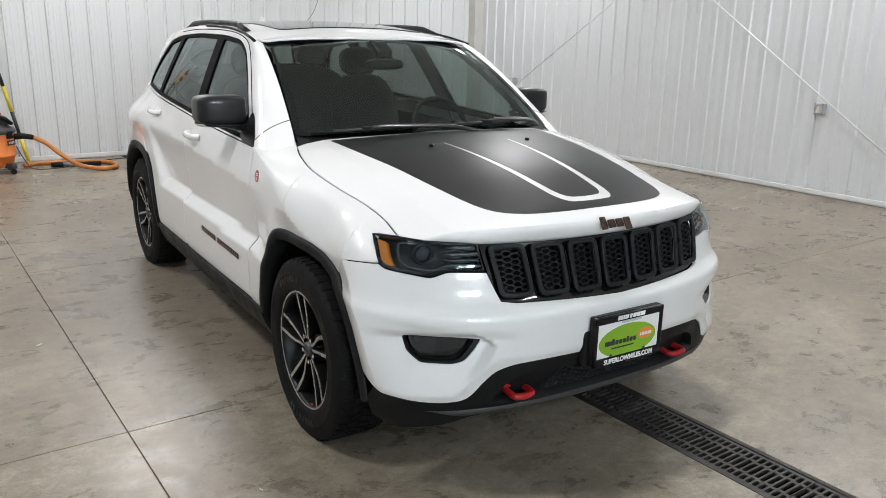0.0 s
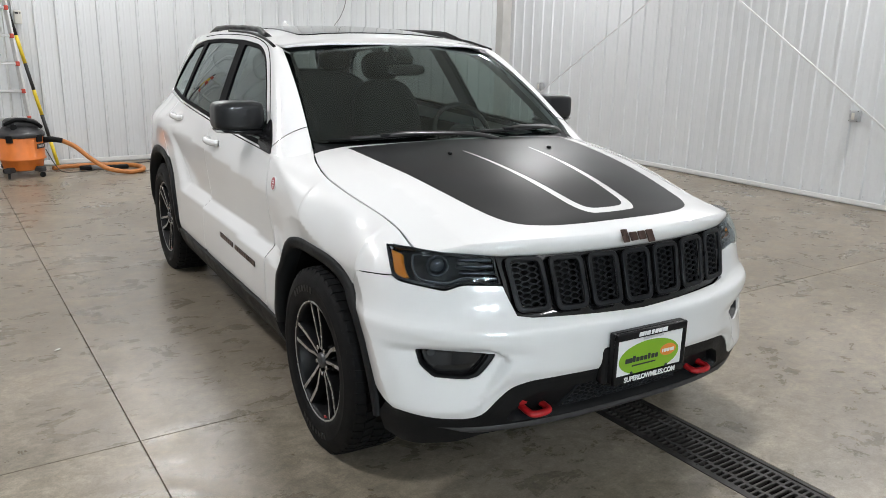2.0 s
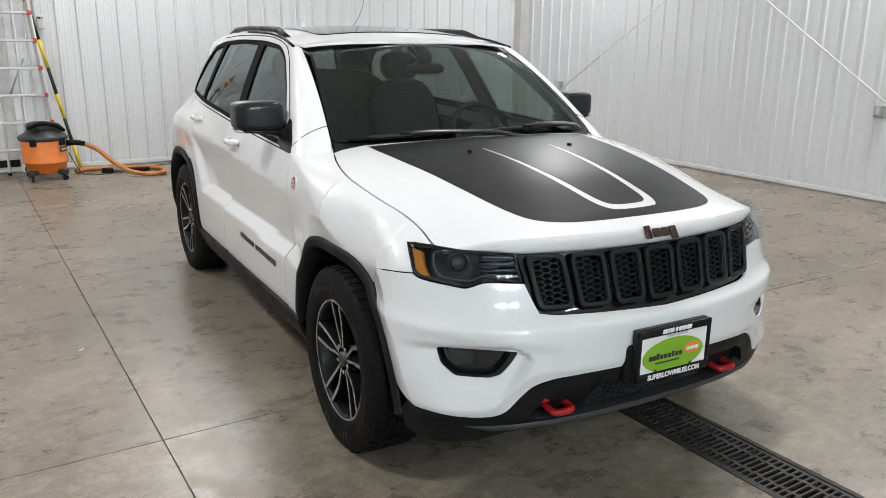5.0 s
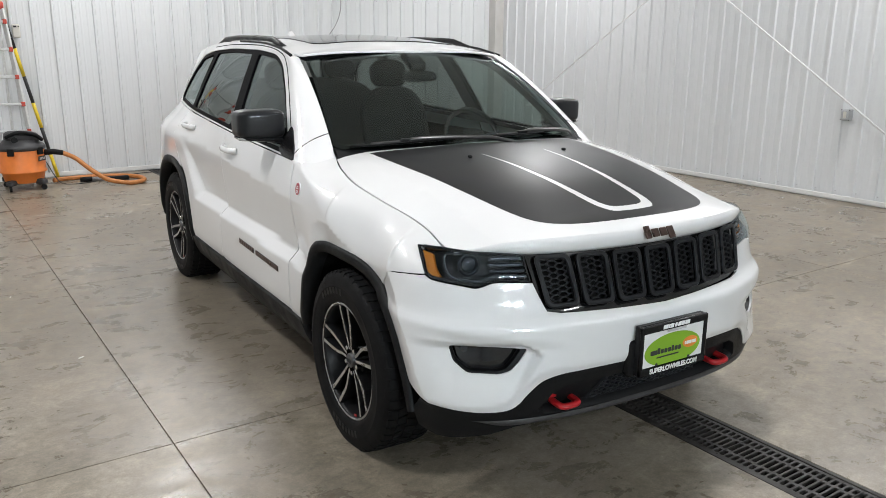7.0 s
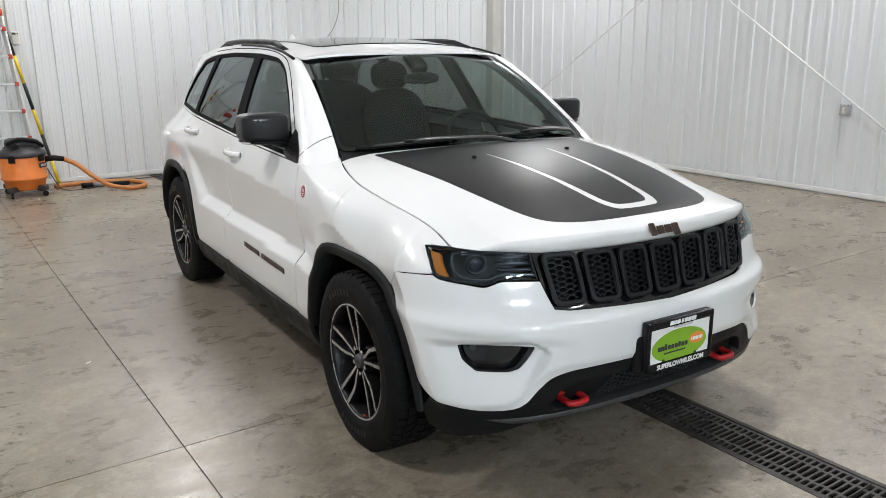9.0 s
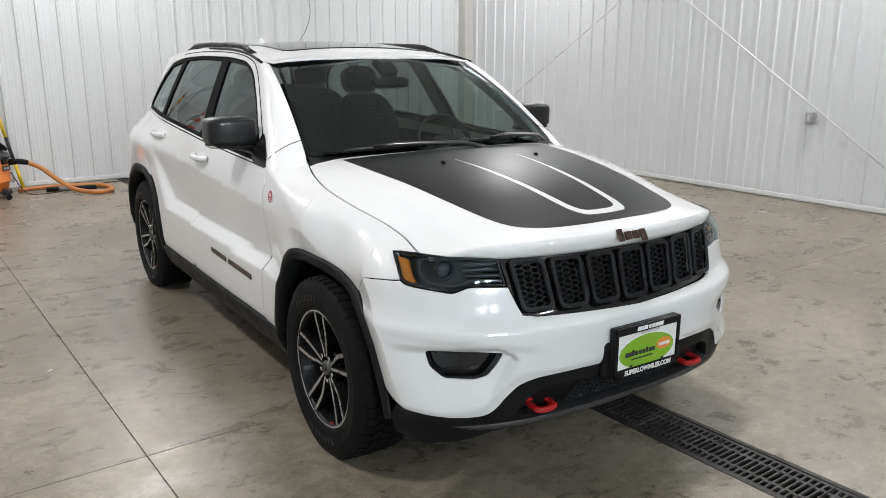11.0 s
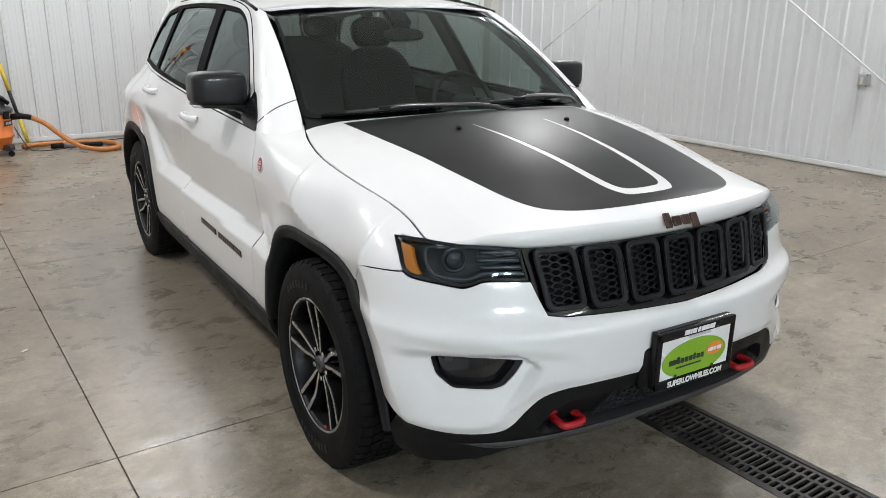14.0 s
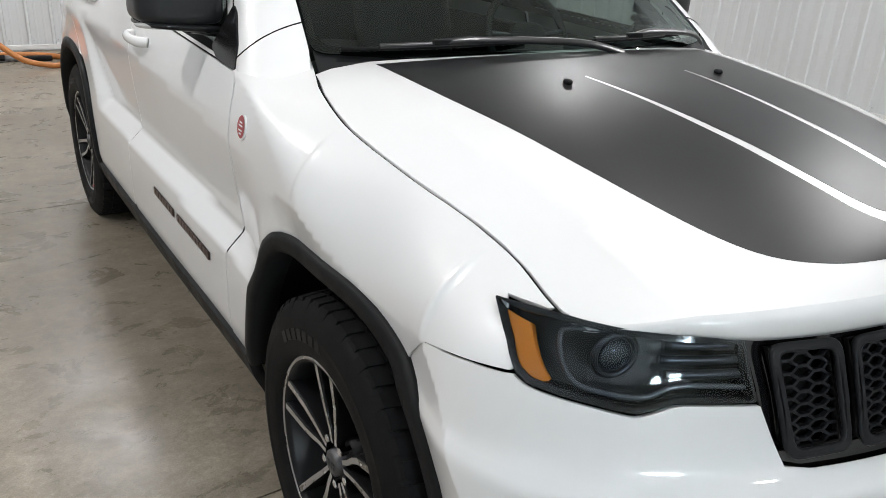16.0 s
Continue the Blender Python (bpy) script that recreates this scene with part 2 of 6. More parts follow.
def smooth_path(points, n=8, closed=False):
    """Catmull-Rom through the points."""
    pts = [Vector(p) for p in points]
    out = []
    count = len(pts)
    for i in range(count if closed else count - 1):
        if closed:
            a, b, c, d = pts[i - 1], pts[i], pts[(i + 1) % count], pts[(i + 2) % count]
        else:
            a, b, c, d = pts[max(i - 1, 0)], pts[i], pts[i + 1], pts[min(i + 2, count - 1)]
        for k in range(n):
            s = k / n
            out.append(0.5 * ((2 * b) + (c - a) * s + (2 * a - 5 * b + 4 * c - d) * s * s + (3 * b - a - 3 * c + d) * s ** 3))
    if not closed:
        out.append(pts[-1])
    return out


def add_tube(bm, points, radius, seg=10, caps=True, closed=False):
    """A tube along a path; radius may be a function of the way along (0..1)."""
    pts = [Vector(p) for p in points]
    n = len(pts)
    rings, ref = [], None
    for i, p in enumerate(pts):
        d = (pts[(i + 1) % n if closed else min(i + 1, n - 1)] - pts[(i - 1) if closed else max(i - 1, 0)]).normalized()
        if ref is None:
            ref = d.orthogonal().normalized()
        ref = (ref - d * ref.dot(d)).normalized()
        side = d.cross(ref)
        r = radius(i / max(n - 1, 1)) if callable(radius) else radius
        rings.append([bm.verts.new(p + (ref * math.cos(a) + side * math.sin(a)) * r) for a in [2 * math.pi * k / seg for k in range(seg)]])
    for i in range(n if closed else n - 1):
        a, b = rings[i], rings[(i + 1) % n]
        for k in range(seg):
            bm.faces.new((a[k], a[(k + 1) % seg], b[(k + 1) % seg], b[k])).smooth = True
    if caps and not closed:
        bm.faces.new(list(reversed(rings[0])))
        bm.faces.new(rings[-1])


def tube(points, radius, seg=10, closed=False):
    bm = bmesh.new()
    add_tube(bm, points, radius, seg, True, closed)
    return bm


def lathe(profile, seg=48, axis="x"):
    """Turns (radius, along) pairs round the x axis."""
    bm = bmesh.new()
    rings = []
    for k in range(seg):
        a = 2 * math.pi * k / seg
        rings.append([bm.verts.new((d, r * math.cos(a), r * math.sin(a))) for r, d in profile])
    for k in range(seg):
        a, b = rings[k], rings[(k + 1) % seg]
        for i in range(len(profile) - 1):
            bm.faces.new((a[i], a[i + 1], b[i + 1], b[i])).smooth = True
    bmesh.ops.remove_doubles(bm, verts=bm.verts, dist=1e-6)
    bmesh.ops.recalc_face_normals(bm, faces=bm.faces)
    return bm


def inside(poly, x, y):
    hit = False
    j = len(poly) - 1
    for i in range(len(poly)):
        xi, yi = poly[i]
        xj, yj = poly[j]
        if (yi > y) != (yj > y) and x < (xj - xi) * (y - yi) / (yj - yi) + xi:
            hit = not hit
        j = i
    return hit


def dense(poly, step, closed=True):
    out = []
    n = len(poly)
    for i in range(n if closed else n - 1):
        a, b = poly[i], poly[(i + 1) % n]
        k = max(1, int(math.hypot(b[0] - a[0], b[1] - a[1]) / step))
        out += [(a[0] + (b[0] - a[0]) * s / k, a[1] + (b[1] - a[1]) * s / k) for s in range(k)]
    if not closed:
        out.append(tuple(poly[-1]))
    return out


def rounded(poly, r, seg=4):
    """The closed polygon with its corners rounded; r a number or one for each corner."""
    out = []
    n = len(poly)
    for i in range(n):
        p = Vector(poly[i])
        a, b = Vector(poly[i - 1]) - p, Vector(poly[(i + 1) % n]) - p
        rad = r[i] if isinstance(r, (list, tuple)) else r
        rad = min(rad, a.length * 0.49, b.length * 0.49)
        if rad <= 0:
            out.append(tuple(p))
            continue
        p0, p1 = p + a.normalized() * rad, p + b.normalized() * rad
        for k in range(seg + 1):
            s = k / seg
            q = p0 * (1 - s) ** 2 + p * 2 * s * (1 - s) + p1 * s * s
            out.append((q.x, q.y))
    return out


def outward(p):
    return p - Vector((0, min(max(p.y, -0.1), 3.2), 0.5))


def skin(outline, fn, step=0.04, holes=(), rim=0.012, lift=0.0, flip=False, face_out=outward):
    """A panel cut from a smooth surface: fn maps the outline's plane to space. Its edge turns inward by rim. flip: for the other side of the car."""
    outline = dense(outline, step)
    rings = [outline] + [dense(h, step) for h in holes]
    verts, edges = [], []
    for ring in rings:
        base = len(verts)
        verts += [Vector(p) for p in ring]
        edges += [(base + i, base + (i + 1) % len(ring)) for i in range(len(ring))]
    us, vs = [p[0] for p in outline], [p[1] for p in outline]
    ring_pts = np.array([p for ring in rings for p in ring])
    u = min(us) + step * 0.5
    while u < max(us):
        v = min(vs) + step * 0.5
        while v < max(vs):
            if inside(outline, u, v) and not any(inside(r, u, v) for r in rings[1:]):
                if np.min((ring_pts[:, 0] - u) ** 2 + (ring_pts[:, 1] - v) ** 2) > (0.45 * step) ** 2:
                    verts.append(Vector((u, v)))
            v += step
        u += step
    cv, ce, cf, ov, oe, of = delaunay_2d_cdt(verts, edges, [], 0, 1e-6)
    e = 1e-3

    def spot(q):
        p = Vector(fn(q[0], q[1]))
        du = Vector(fn(q[0] + e, q[1])) - Vector(fn(q[0] - e, q[1]))
        dv = Vector(fn(q[0], q[1] + e)) - Vector(fn(q[0], q[1] - e))
        n = du.cross(dv)
        n = n.normalized() if n.length > 1e-12 else face_out(p).normalized()
        if n.dot(face_out(p)) < 0:
            n = -n
        return p + n * lift, n
    places = [spot(q) for q in cv]
    pts = [p for p, n in places]
    nrm = [n for p, n in places]
    faces = []
    for f in cf:
        cu = sum(cv[i][0] for i in f) / len(f)
        cw = sum(cv[i][1] for i in f) / len(f)
        if not inside(outline, cu, cw) or any(inside(r, cu, cw) for r in rings[1:]):
            continue
        a, b, c = (pts[i] for i in f[:3])
        f = list(f)
        if (b - a).cross(c - a).dot(nrm[f[0]]) < 0:
            f.reverse()
        faces.append(f)
    if rim:
        count = {}
        for f in faces:
            for i in range(len(f)):
                count[(f[i], f[(i + 1) % len(f)])] = 1
        for (a, b) in [k for k in count if (k[1], k[0]) not in count]:
            side = (pts[b] - pts[a]).cross(nrm[a]).normalized()
            i = len(pts)
            pts += [pts[a].copy(), pts[b].copy(), pts[b] - nrm[b] * rim, pts[a] - nrm[a] * rim]
            nrm += [(side + nrm[a] * 0.6).normalized(), (side + nrm[b] * 0.6).normalized(), side, side]
            faces.append([i + 3, i + 2, i + 1, i][::-1] if (pts[i + 1] - pts[i]).cross(pts[i + 3] - pts[i]).dot(side) > 0 else [i + 3, i + 2, i + 1, i])
    if flip:
        pts = [Vector((-p.x, p.y, p.z)) for p in pts]
        nrm = [Vector((-n.x, n.y, n.z)) for n in nrm]
        faces = [list(reversed(f)) for f in faces]
    used = sorted({i for f in faces for i in f})
    index = {k: i for i, k in enumerate(used)}
    me = bpy.data.meshes.new("panel")
    me.from_pydata([pts[i] for i in used], [], [[index[i] for i in f] for f in faces])
    me.shade_smooth()
    me.normals_split_custom_set_from_vertices([nrm[i] for i in used])
    return me


def strip(curves, closed=False):
    """A smooth sheet lofted through a few curves of equal length."""
    bm = bmesh.new()
    rows = [[bm.verts.new(p) for p in c] for c in curves]
    for a, b in zip(rows, rows[1:]):
        n = len(a)
        for i in range(n if closed else n - 1):
            bm.faces.new((a[i], a[(i + 1) % n], b[(i + 1) % n], b[i])).smooth = True
    return bm

# ---- the room ----
def room_thing(ob):
    ob.matrix_world = ROOM @ ob.matrix_world
    return ob


def setting(name, bm, mat, label, category, smooth=False):
    ob = finish(name, bm, mat, None, "", smooth)
    return tagged(room_thing(ob), label, category, kind="structure")


DRAIN_A, DRAIN_B = 0.275, 0.565
JOINT_X = [-6.5, -4.05, -1.56, DRAIN_A, DRAIN_B, 3.43, 6.13]
JOINT_Y = [-8.0, -4.85, -2.21, 0.43, 3.07, 5.71, 8.08]


RIB_PITCH = 0.2336


def rib_profile(length, first):
    """Outline of ribbed wall sheet along its run: pairs of (along, out)."""
    pts = [(0, 0)]
    x = first
    while x < length - 0.03:
        if x > 0.03:
            pts += [(x - 0.021, 0), (x - 0.0105, 0.021), (x + 0.0105, 0.021), (x + 0.021, 0)]
        for k in (0.078, 0.156):
            if x + k + 0.02 < length:
                pts += [(x + k - 0.012, 0), (x + k - 0.007, 0.0018), (x + k + 0.007, 0.0018), (x + k + 0.012, 0)]
        x += RIB_PITCH
    pts.append((length, 0))
    return pts


def ribbed_wall(name, length, height, m, label, first=0.10, back=0.12):
    bm = bmesh.new()
    prof = rib_profile(length, first)
    low = [bm.verts.new((a, -o, 0.055)) for a, o in prof]
    top = [bm.verts.new((a, -o, height)) for a, o in prof]
    for i in range(len(prof) - 1):
        bm.faces.new((low[i], low[i + 1], top[i + 1], top[i]))
    add_box(bm, (length, back, height), pose(length / 2, back / 2 + 0.004, height / 2))
    ob = finish(name, bm, STEEL)
    ob.matrix_world = ROOM @ m
    return tagged(ob, label, "wall", kind="structure")


def build_room():
    floor = finish("floor", box((EAST - WEST + 0.4, NORTH - SOUTH + 0.4, 0.1), pose((EAST + WEST) / 2, (NORTH + SOUTH) / 2, -0.36)), JOINT)
    tagged(room_thing(floor), "grey polished concrete floor with saw-cut joints", "floor", kind="structure")
    ribbed_wall("wall_north", EAST - WEST, CEIL, pose(WEST, NORTH, 0), "white ribbed steel wall sheeting, screwed on", 0.228)
    ribbed_wall("wall_east", NORTH - SOUTH, CEIL, pose(EAST, NORTH, 0, 0, 0, -90), "white ribbed steel wall sheeting, screwed on", 0.042)
    ribbed_wall("wall_south", EAST - WEST, CEIL, pose(EAST, SOUTH, 0, 0, 0, 180), "white ribbed steel wall sheeting")
    ribbed_wall("wall_west", NORTH - SOUTH, CEIL, pose(WEST, SOUTH, 0, 0, 0, 90), "white ribbed steel wall sheeting")
    setting("ceiling", box((EAST - WEST + 0.2, NORTH - SOUTH + 0.2, 0.1), pose((EAST + WEST) / 2, (NORTH + SOUTH) / 2, CEIL + 0.05)), CEILING, "white steel ceiling sheeting", "ceiling")
    for name, size, place in (("baseboard", (EAST - WEST, 0.012, 0.05), (0, NORTH - 0.042, 0)), ("baseboard", (0.012, NORTH - SOUTH - 0.1, 0.05), (EAST - 0.042, 0, 0))):
        x = place[0] or (EAST + WEST) / 2 if name and size[1] < 0.1 else place[0]
        y = place[1] if size[1] < 0.1 else (NORTH + SOUTH) / 2 - 0.05
        setting("baseboard", box(size, pose(x, y, 0.043), 0.003, 1), TRIM_WHITE, "white sheet steel base trim along the wall", "trim")
    setting("trim", box((0.175, 0.175, CEIL), pose(EAST - 0.0875, NORTH - 0.0875, CEIL / 2), 0.006), POST_GREY, "plain grey column casing in the corner", "column")


build_room()

# ---- the car's surfaces; y runs to the tail, the front axle stands at y = 0 ----
NOSE_W = curve1d((0.20, 0.86), (0.30, 0.905), (0.45, 0.93), (0.62, 0.936), (0.69, 0.935), (0.735, 0.914), (0.85, 0.885), (0.935, 0.825))
NOSE_F = curve1d((0.20, -0.74), (0.30, -0.80), (0.42, -0.855), (0.55, -0.885), (0.65, -0.889), (0.692, -0.884), (0.712, -0.864), (0.74, -0.838), (0.85, -0.806), (0.94, -0.775))


def nose_n(z):
    """How square the front end is in plan: more so low down."""
    return 2.2 + 0.45 * ease((0.68 - z) / 0.22)

NOSE_B = curve1d((0.20, -0.36), (0.85, -0.36), (0.94, -0.385))


def ease(t):
    t = min(1.0, max(0.0, t))
    return t * t * (3 - 2 * t)


def nose(a, z):
    """The front end: a, radians round the plan's ellipse, and the height."""
    b = NOSE_B(z)
    k = 2 / nose_n(z)
    c, s = math.cos(a), math.sin(a)
    s = math.copysign(1.0 if c < 0 else abs(s) ** k, s)
    c = math.copysign(abs(c) ** k, c)
    x = NOSE_W(z) * s
    y = b - (b - NOSE_F(z)) * c
    dent = fog_scoop(abs(x), z) + 0.012 * ease((CHIN(abs(x)) - z) / 0.045)
    c = max(c, 0.0)
    return (x - dent * s - math.copysign(flare(y, z), s), y + dent * c, z)


CHIN = curve1d((0.0, 0.560), (0.231, 0.558), (0.463, 0.556), (0.552, 0.538), (0.60, 0.506), (0.627, 0.478), (0.66, 0.434), (0.70, 0.416), (0.78, 0.412), (0.93, 0.426))


def fog_scoop(x, z):
    """The hollow round the fog lamp: a ridge runs above it, and its lip is crisp above and at the inner end."""
    if x < 0.40 or z > 0.72 or z < 0.34:
        return 0.0
    ridge = 0.652 + 0.115 * (x - 0.517)
    lip = 0.606 + 0.036 * ease((x - 0.535) / 0.09)
    soft = 0.014 * ease((ridge - z) / 0.045) * ease((x - 0.40) / 0.16) * ease((z - 0.34) / 0.16) * ease((0.91 - x) / 0.14)
    hard = 0.030 * ease((lip - z) / 0.026) * ease((x - 0.530 - 0.55 * max(0.0, 0.60 - z)) / 0.055) * ease((z - 0.375) / 0.155) * ease((0.92 - x) / 0.09)
    return soft + hard


def nose_x(x, z):
    """The plan angle at which the front end reaches x."""
    s = max(-1.0, min(1.0, x / NOSE_W(z)))
    return math.copysign(math.asin(abs(s) ** (nose_n(z) / 2)), s)


SIDE_W = curve1d((-0.6, 0.925), (0.0, 0.945), (0.6, 0.937), (1.4, 0.945), (2.3, 0.948), (2.95, 0.949), (3.25, 0.938), (3.55, 0.895), (3.85, 0.80))
SIDE_PROFILE = curve1d((0.28, -0.05), (0.36, -0.014), (0.46, 0.004), (0.60, 0.007), (0.78, -0.004), (0.94, -0.014), (1.0, -0.020), (1.08, -0.038), (1.15, -0.062), (1.25, -0.105))


def door_scoop(y, z):
    """The hollow of the doors: a hard crease along the shoulder, a ledge near the foot."""
    base = 0.702 + 0.016 * (y - 0.574)
    k = z - base
    top = 0.918 + 0.05 * min(y, 2.5) - base
    if k < -0.056 or k > top:
        return 0.0
    deep = (k + 0.056) / 0.056 if k < 0 else 1 - k / top
    end = 2.19 + 0.34 * max(0.0, k) / top
    return -0.052 * deep * ease((y - 0.26) / 0.38) * (1 - ease((y - end) / 0.13))


def haunch(y, z):
    """The rear shoulder swells out below the windows."""
    return 0.055 * ease((y - 1.9) / 1.0) * math.exp(-((z - 1.05) / 0.10) ** 2)


def side(y, z):
    t = min(1.0, max(0.0, (y - 1.5) / 1.6))
    tuck = 0.065 * t ** 1.3 * ease((z - 0.82) / 0.38) + 0.035 * max(0.0, y - 2.5) ** 2 * ease((z - 0.85) / 0.35)
    scoop = door_scoop(y, z)
    return (SIDE_W(y) + SIDE_PROFILE(z) - tuck + scoop + haunch(y, z), y, z)


GAP_X = curve1d((-0.54, 0.762), (-0.47, 0.757), (-0.37, 0.748), (-0.26, 0.757), (-0.08, 0.787), (0.15, 0.806), (0.34, 0.782), (0.49, 0.735), (0.60, 0.70))
GAP_Z = curve1d((-0.54, 0.937), (-0.47, 0.950), (-0.37, 0.978), (-0.26, 1.005), (-0.08, 1.04), (0.15, 1.082), (0.35, 1.12), (0.60, 1.16))
HOOD_Z = curve1d((-0.80, 0.976), (-0.765, 1.002), (-0.70, 1.030), (-0.60, 1.054), (-0.30, 1.119), (0.0, 1.160), (0.35, 1.184), (0.6, 1.192))


def hood(x, y):
    g, zg, zc = GAP_X(y), GAP_Z(y), HOOD_Z(y)
    r = abs(x) / g
    fall = 0.52 * (r / 0.82) ** 2.2 if r < 0.82 else 0.52 + 0.48 * (r - 0.82) / 0.18      # a soft crease runs along each side
    return (x, y, zc - (zc - zg) * fall)


def fender(y, h):
    """Front wing: h is the height up to the shoulder, and runs on over it to the bonnet's gap."""
    zg = GAP_Z(y)
    deep = 0.13 + 0.09 * ease((y + 0.52) / 0.50) - 0.165 * ease((y + 0.12) / 0.73)
    h0 = zg - deep
    if h <= h0:
        return to_nose(*side(y, h))
    s = (h - h0) / (deep + 0.07)
    x0 = to_nose(*side(y, h0))[0]
    slope = (to_nose(*side(y, h0))[0] - to_nose(*side(y, h0 - 0.01))[0]) / 0.01
    full = 0.52 + 0.08 * ease((-0.12 - y) / 0.25)
    p0, p1, p2 = (x0, h0), (x0 + min(max(slope, -0.35), -0.02) * deep * full, h0 + deep * full), (GAP_X(y) + 0.003, zg)
    x = (1 - s) ** 2 * p0[0] + 2 * s * (1 - s) * p1[0] + s * s * p2[0]
    z = (1 - s) ** 2 * p0[1] + 2 * s * (1 - s) * p1[1] + s * s * p2[1]
    return (x, y, z)


def to_nose(x, y, z):
    """Ahead of the axle the wing narrows to meet the front end."""
    w = ease((0.12 - y) / 0.46)
    if w > 0:
        b = NOSE_B(z)
        c = min(1.0, max(0.0, (b - y) / (b - NOSE_F(z))))
        n = NOSE_W(min(z, 0.945)) * (1 - c ** nose_n(z)) ** (1 / nose_n(z))
        x += ((x + n - math.sqrt((x - n) ** 2 + 0.0004)) / 2 + 0.004 - x) * w
    return (x - flare(y, z), y, z)


ARCH_KNOTS = [(0.468, 0.375), (0.455, 0.456), (0.435, 0.535), (0.411, 0.632), (0.370, 0.740), (0.323, 0.794), (0.280, 0.815), (0.20, 0.824), (0.077, 0.826), (-0.035, 0.821),
              (-0.130, 0.803), (-0.197, 0.779), (-0.245, 0.756), (-0.311, 0.708), (-0.360, 0.656), (-0.405, 0.594), (-0.449, 0.499), (-0.481, 0.41), (-0.505, 0.34)]


def front_arch_line():
    """The front arch's edge through its knots, from the rear foot to the front one."""
    line, out = ARCH_KNOTS, []
    n = len(line)
    for i in range(n - 1):
        p0, p1, p2, p3 = line[max(i - 1, 0)], line[i], line[i + 1], line[min(i + 2, n - 1)]
        for k in range(2):
            s = k / 2
            out.append(tuple(0.5 * (2 * p1[j] + (p2[j] - p0[j]) * s + (2 * p0[j] - 5 * p1[j] + 4 * p2[j] - p3[j]) * s * s + (3 * p1[j] - p0[j] - 3 * p2[j] + p3[j]) * s ** 3) for j in (0, 1)))
    return out + [line[-1]]


ARCH_LINE = front_arch_line()
ARCH_PAIRS = list(zip(ARCH_LINE[::2], ARCH_LINE[2::2]))


def flare(y, z):
    """A flat band follows the front wheel arch, set in towards its edge."""
    if y > 0.42 or z > 0.97 or y < -0.68:
        return 0.0
    best, inner = 9.0, False
    for (ay, az), (by, bz) in ARCH_PAIRS:
        if abs(ay - y) > 0.2 and abs(az - z) > 0.2:
            continue
        dy, dz = by - ay, bz - az
        t = min(1.0, max(0.0, ((y - ay) * dy + (z - az) * dz) / (dy * dy + dz * dz)))
        far = (y - ay - t * dy) ** 2 + (z - az - t * dz) ** 2
        if far < best:
            best, inner = far, (y - ay) * dz - (z - az) * dy < 0
    d = 0.0 if inner and best < 0.01 else math.sqrt(best)
    if d > 0.095:
        return 0.0
    return 0.034 * (1 - d / 0.095) * (1 - ease((y - 0.20) / 0.2)) * ease((z - 0.36) / 0.05)


def fender_h(y, z):
    """The wing's running height at which it reaches z."""
    lo, hi = 0.3, fender_top(y)
    for _ in range(40):
        mid = (lo + hi) / 2
        lo, hi = (mid, hi) if fender(y, mid)[2] < z else (lo, mid)
    return lo


def fender_top(y):
    return GAP_Z(y) + 0.07


BELT = curve1d((0.6, 1.115), (1.7, 1.155), (2.75, 1.195), (3.6, 1.235))
ROOF_EDGE = curve1d((1.20, 1.585), (1.45, 1.628), (1.8, 1.652), (2.3, 1.658), (2.9, 1.632), (3.55, 1.55))
ROOF_Z = curve1d((1.0, 1.60), (1.2, 1.64), (1.5, 1.675), (1.9, 1.70), (2.5, 1.70), (3.0, 1.68), (3.7, 1.60))


def cabin(y, z):
    """The side of the greenhouse."""
    b = BELT(y)
    d = z - b
    return (side(y, b)[0] - 0.005 - 0.415 * d - 0.15 * d * d, y, z)


def windscreen(u, v):
    """u, metres across at the foot; v, 0 at the foot to 0.8 at the head."""
    s, t = u / 0.735, v / 0.8
    a = Vector((0.735 * s, 0.36 + 0.18 * s * s, 1.178))
    b = Vector((0.628 * s, 1.09 + 0.10 * s * s, 1.612 - 0.045 * s * s))
    return a.lerp(b, t) + Vector((0, -0.45, 0.85)) * (0.028 * 4 * t * (1 - t))


def roof_side(y):
    y = max(y, 1.2)
    return cabin(y, ROOF_EDGE(y))[0]


def roof(x, y):
    e = roof_side(y)
    return (x, y, ROOF_Z(y) - (ROOF_Z(y) - ROOF_EDGE(max(y, 1.2)) + 0.004) * (abs(x) / e) ** 2.4)


TAIL_W = curve1d((0.3, 0.82), (0.6, 0.85), (0.9, 0.81), (1.1, 0.66), (1.2, 0.60), (1.45, 0.46), (1.6, 0.40))
TAIL_B = curve1d((0.3, 3.78), (0.5, 3.88), (0.72, 3.90), (0.85, 3.86), (1.2, 3.80), (1.6, 3.52))


def tail(a, z):
    w = TAIL_W(z)
    return (w * math.sin(a), TAIL_B(z) - 0.36 * (1 - math.cos(a)), z)


def arch(cy, grow=0.0, low=0.36, n=36, wide=0.50, high=0.49):
    """Wheel arch edge in (y, z), from its rear foot over the top to its front foot."""
    if cy == 0:
        out = []
        for i, p in enumerate(ARCH_LINE):
            a, b = ARCH_LINE[max(i - 1, 0)], ARCH_LINE[min(i + 1, len(ARCH_LINE) - 1)]
            dy, dz = b[0] - a[0], b[1] - a[1]
            k = grow / math.hypot(dy, dz)
            out.append((p[0] + dz * k, p[1] - dy * k))
        out[0] = (out[0][0], low)
        return out
    out = []
    w, h, k = wide + grow, high + grow, 2 / 2.4
    for i in range(n + 1):
        a = math.pi * i / n
        c, s = math.cos(a), math.sin(a)
        out.append((cy + w * math.copysign(abs(c) ** k, c), 0.375 + h * s ** k))
    out[0] = (cy + w, low)
    out[-1] = (cy - w, low)
    return out

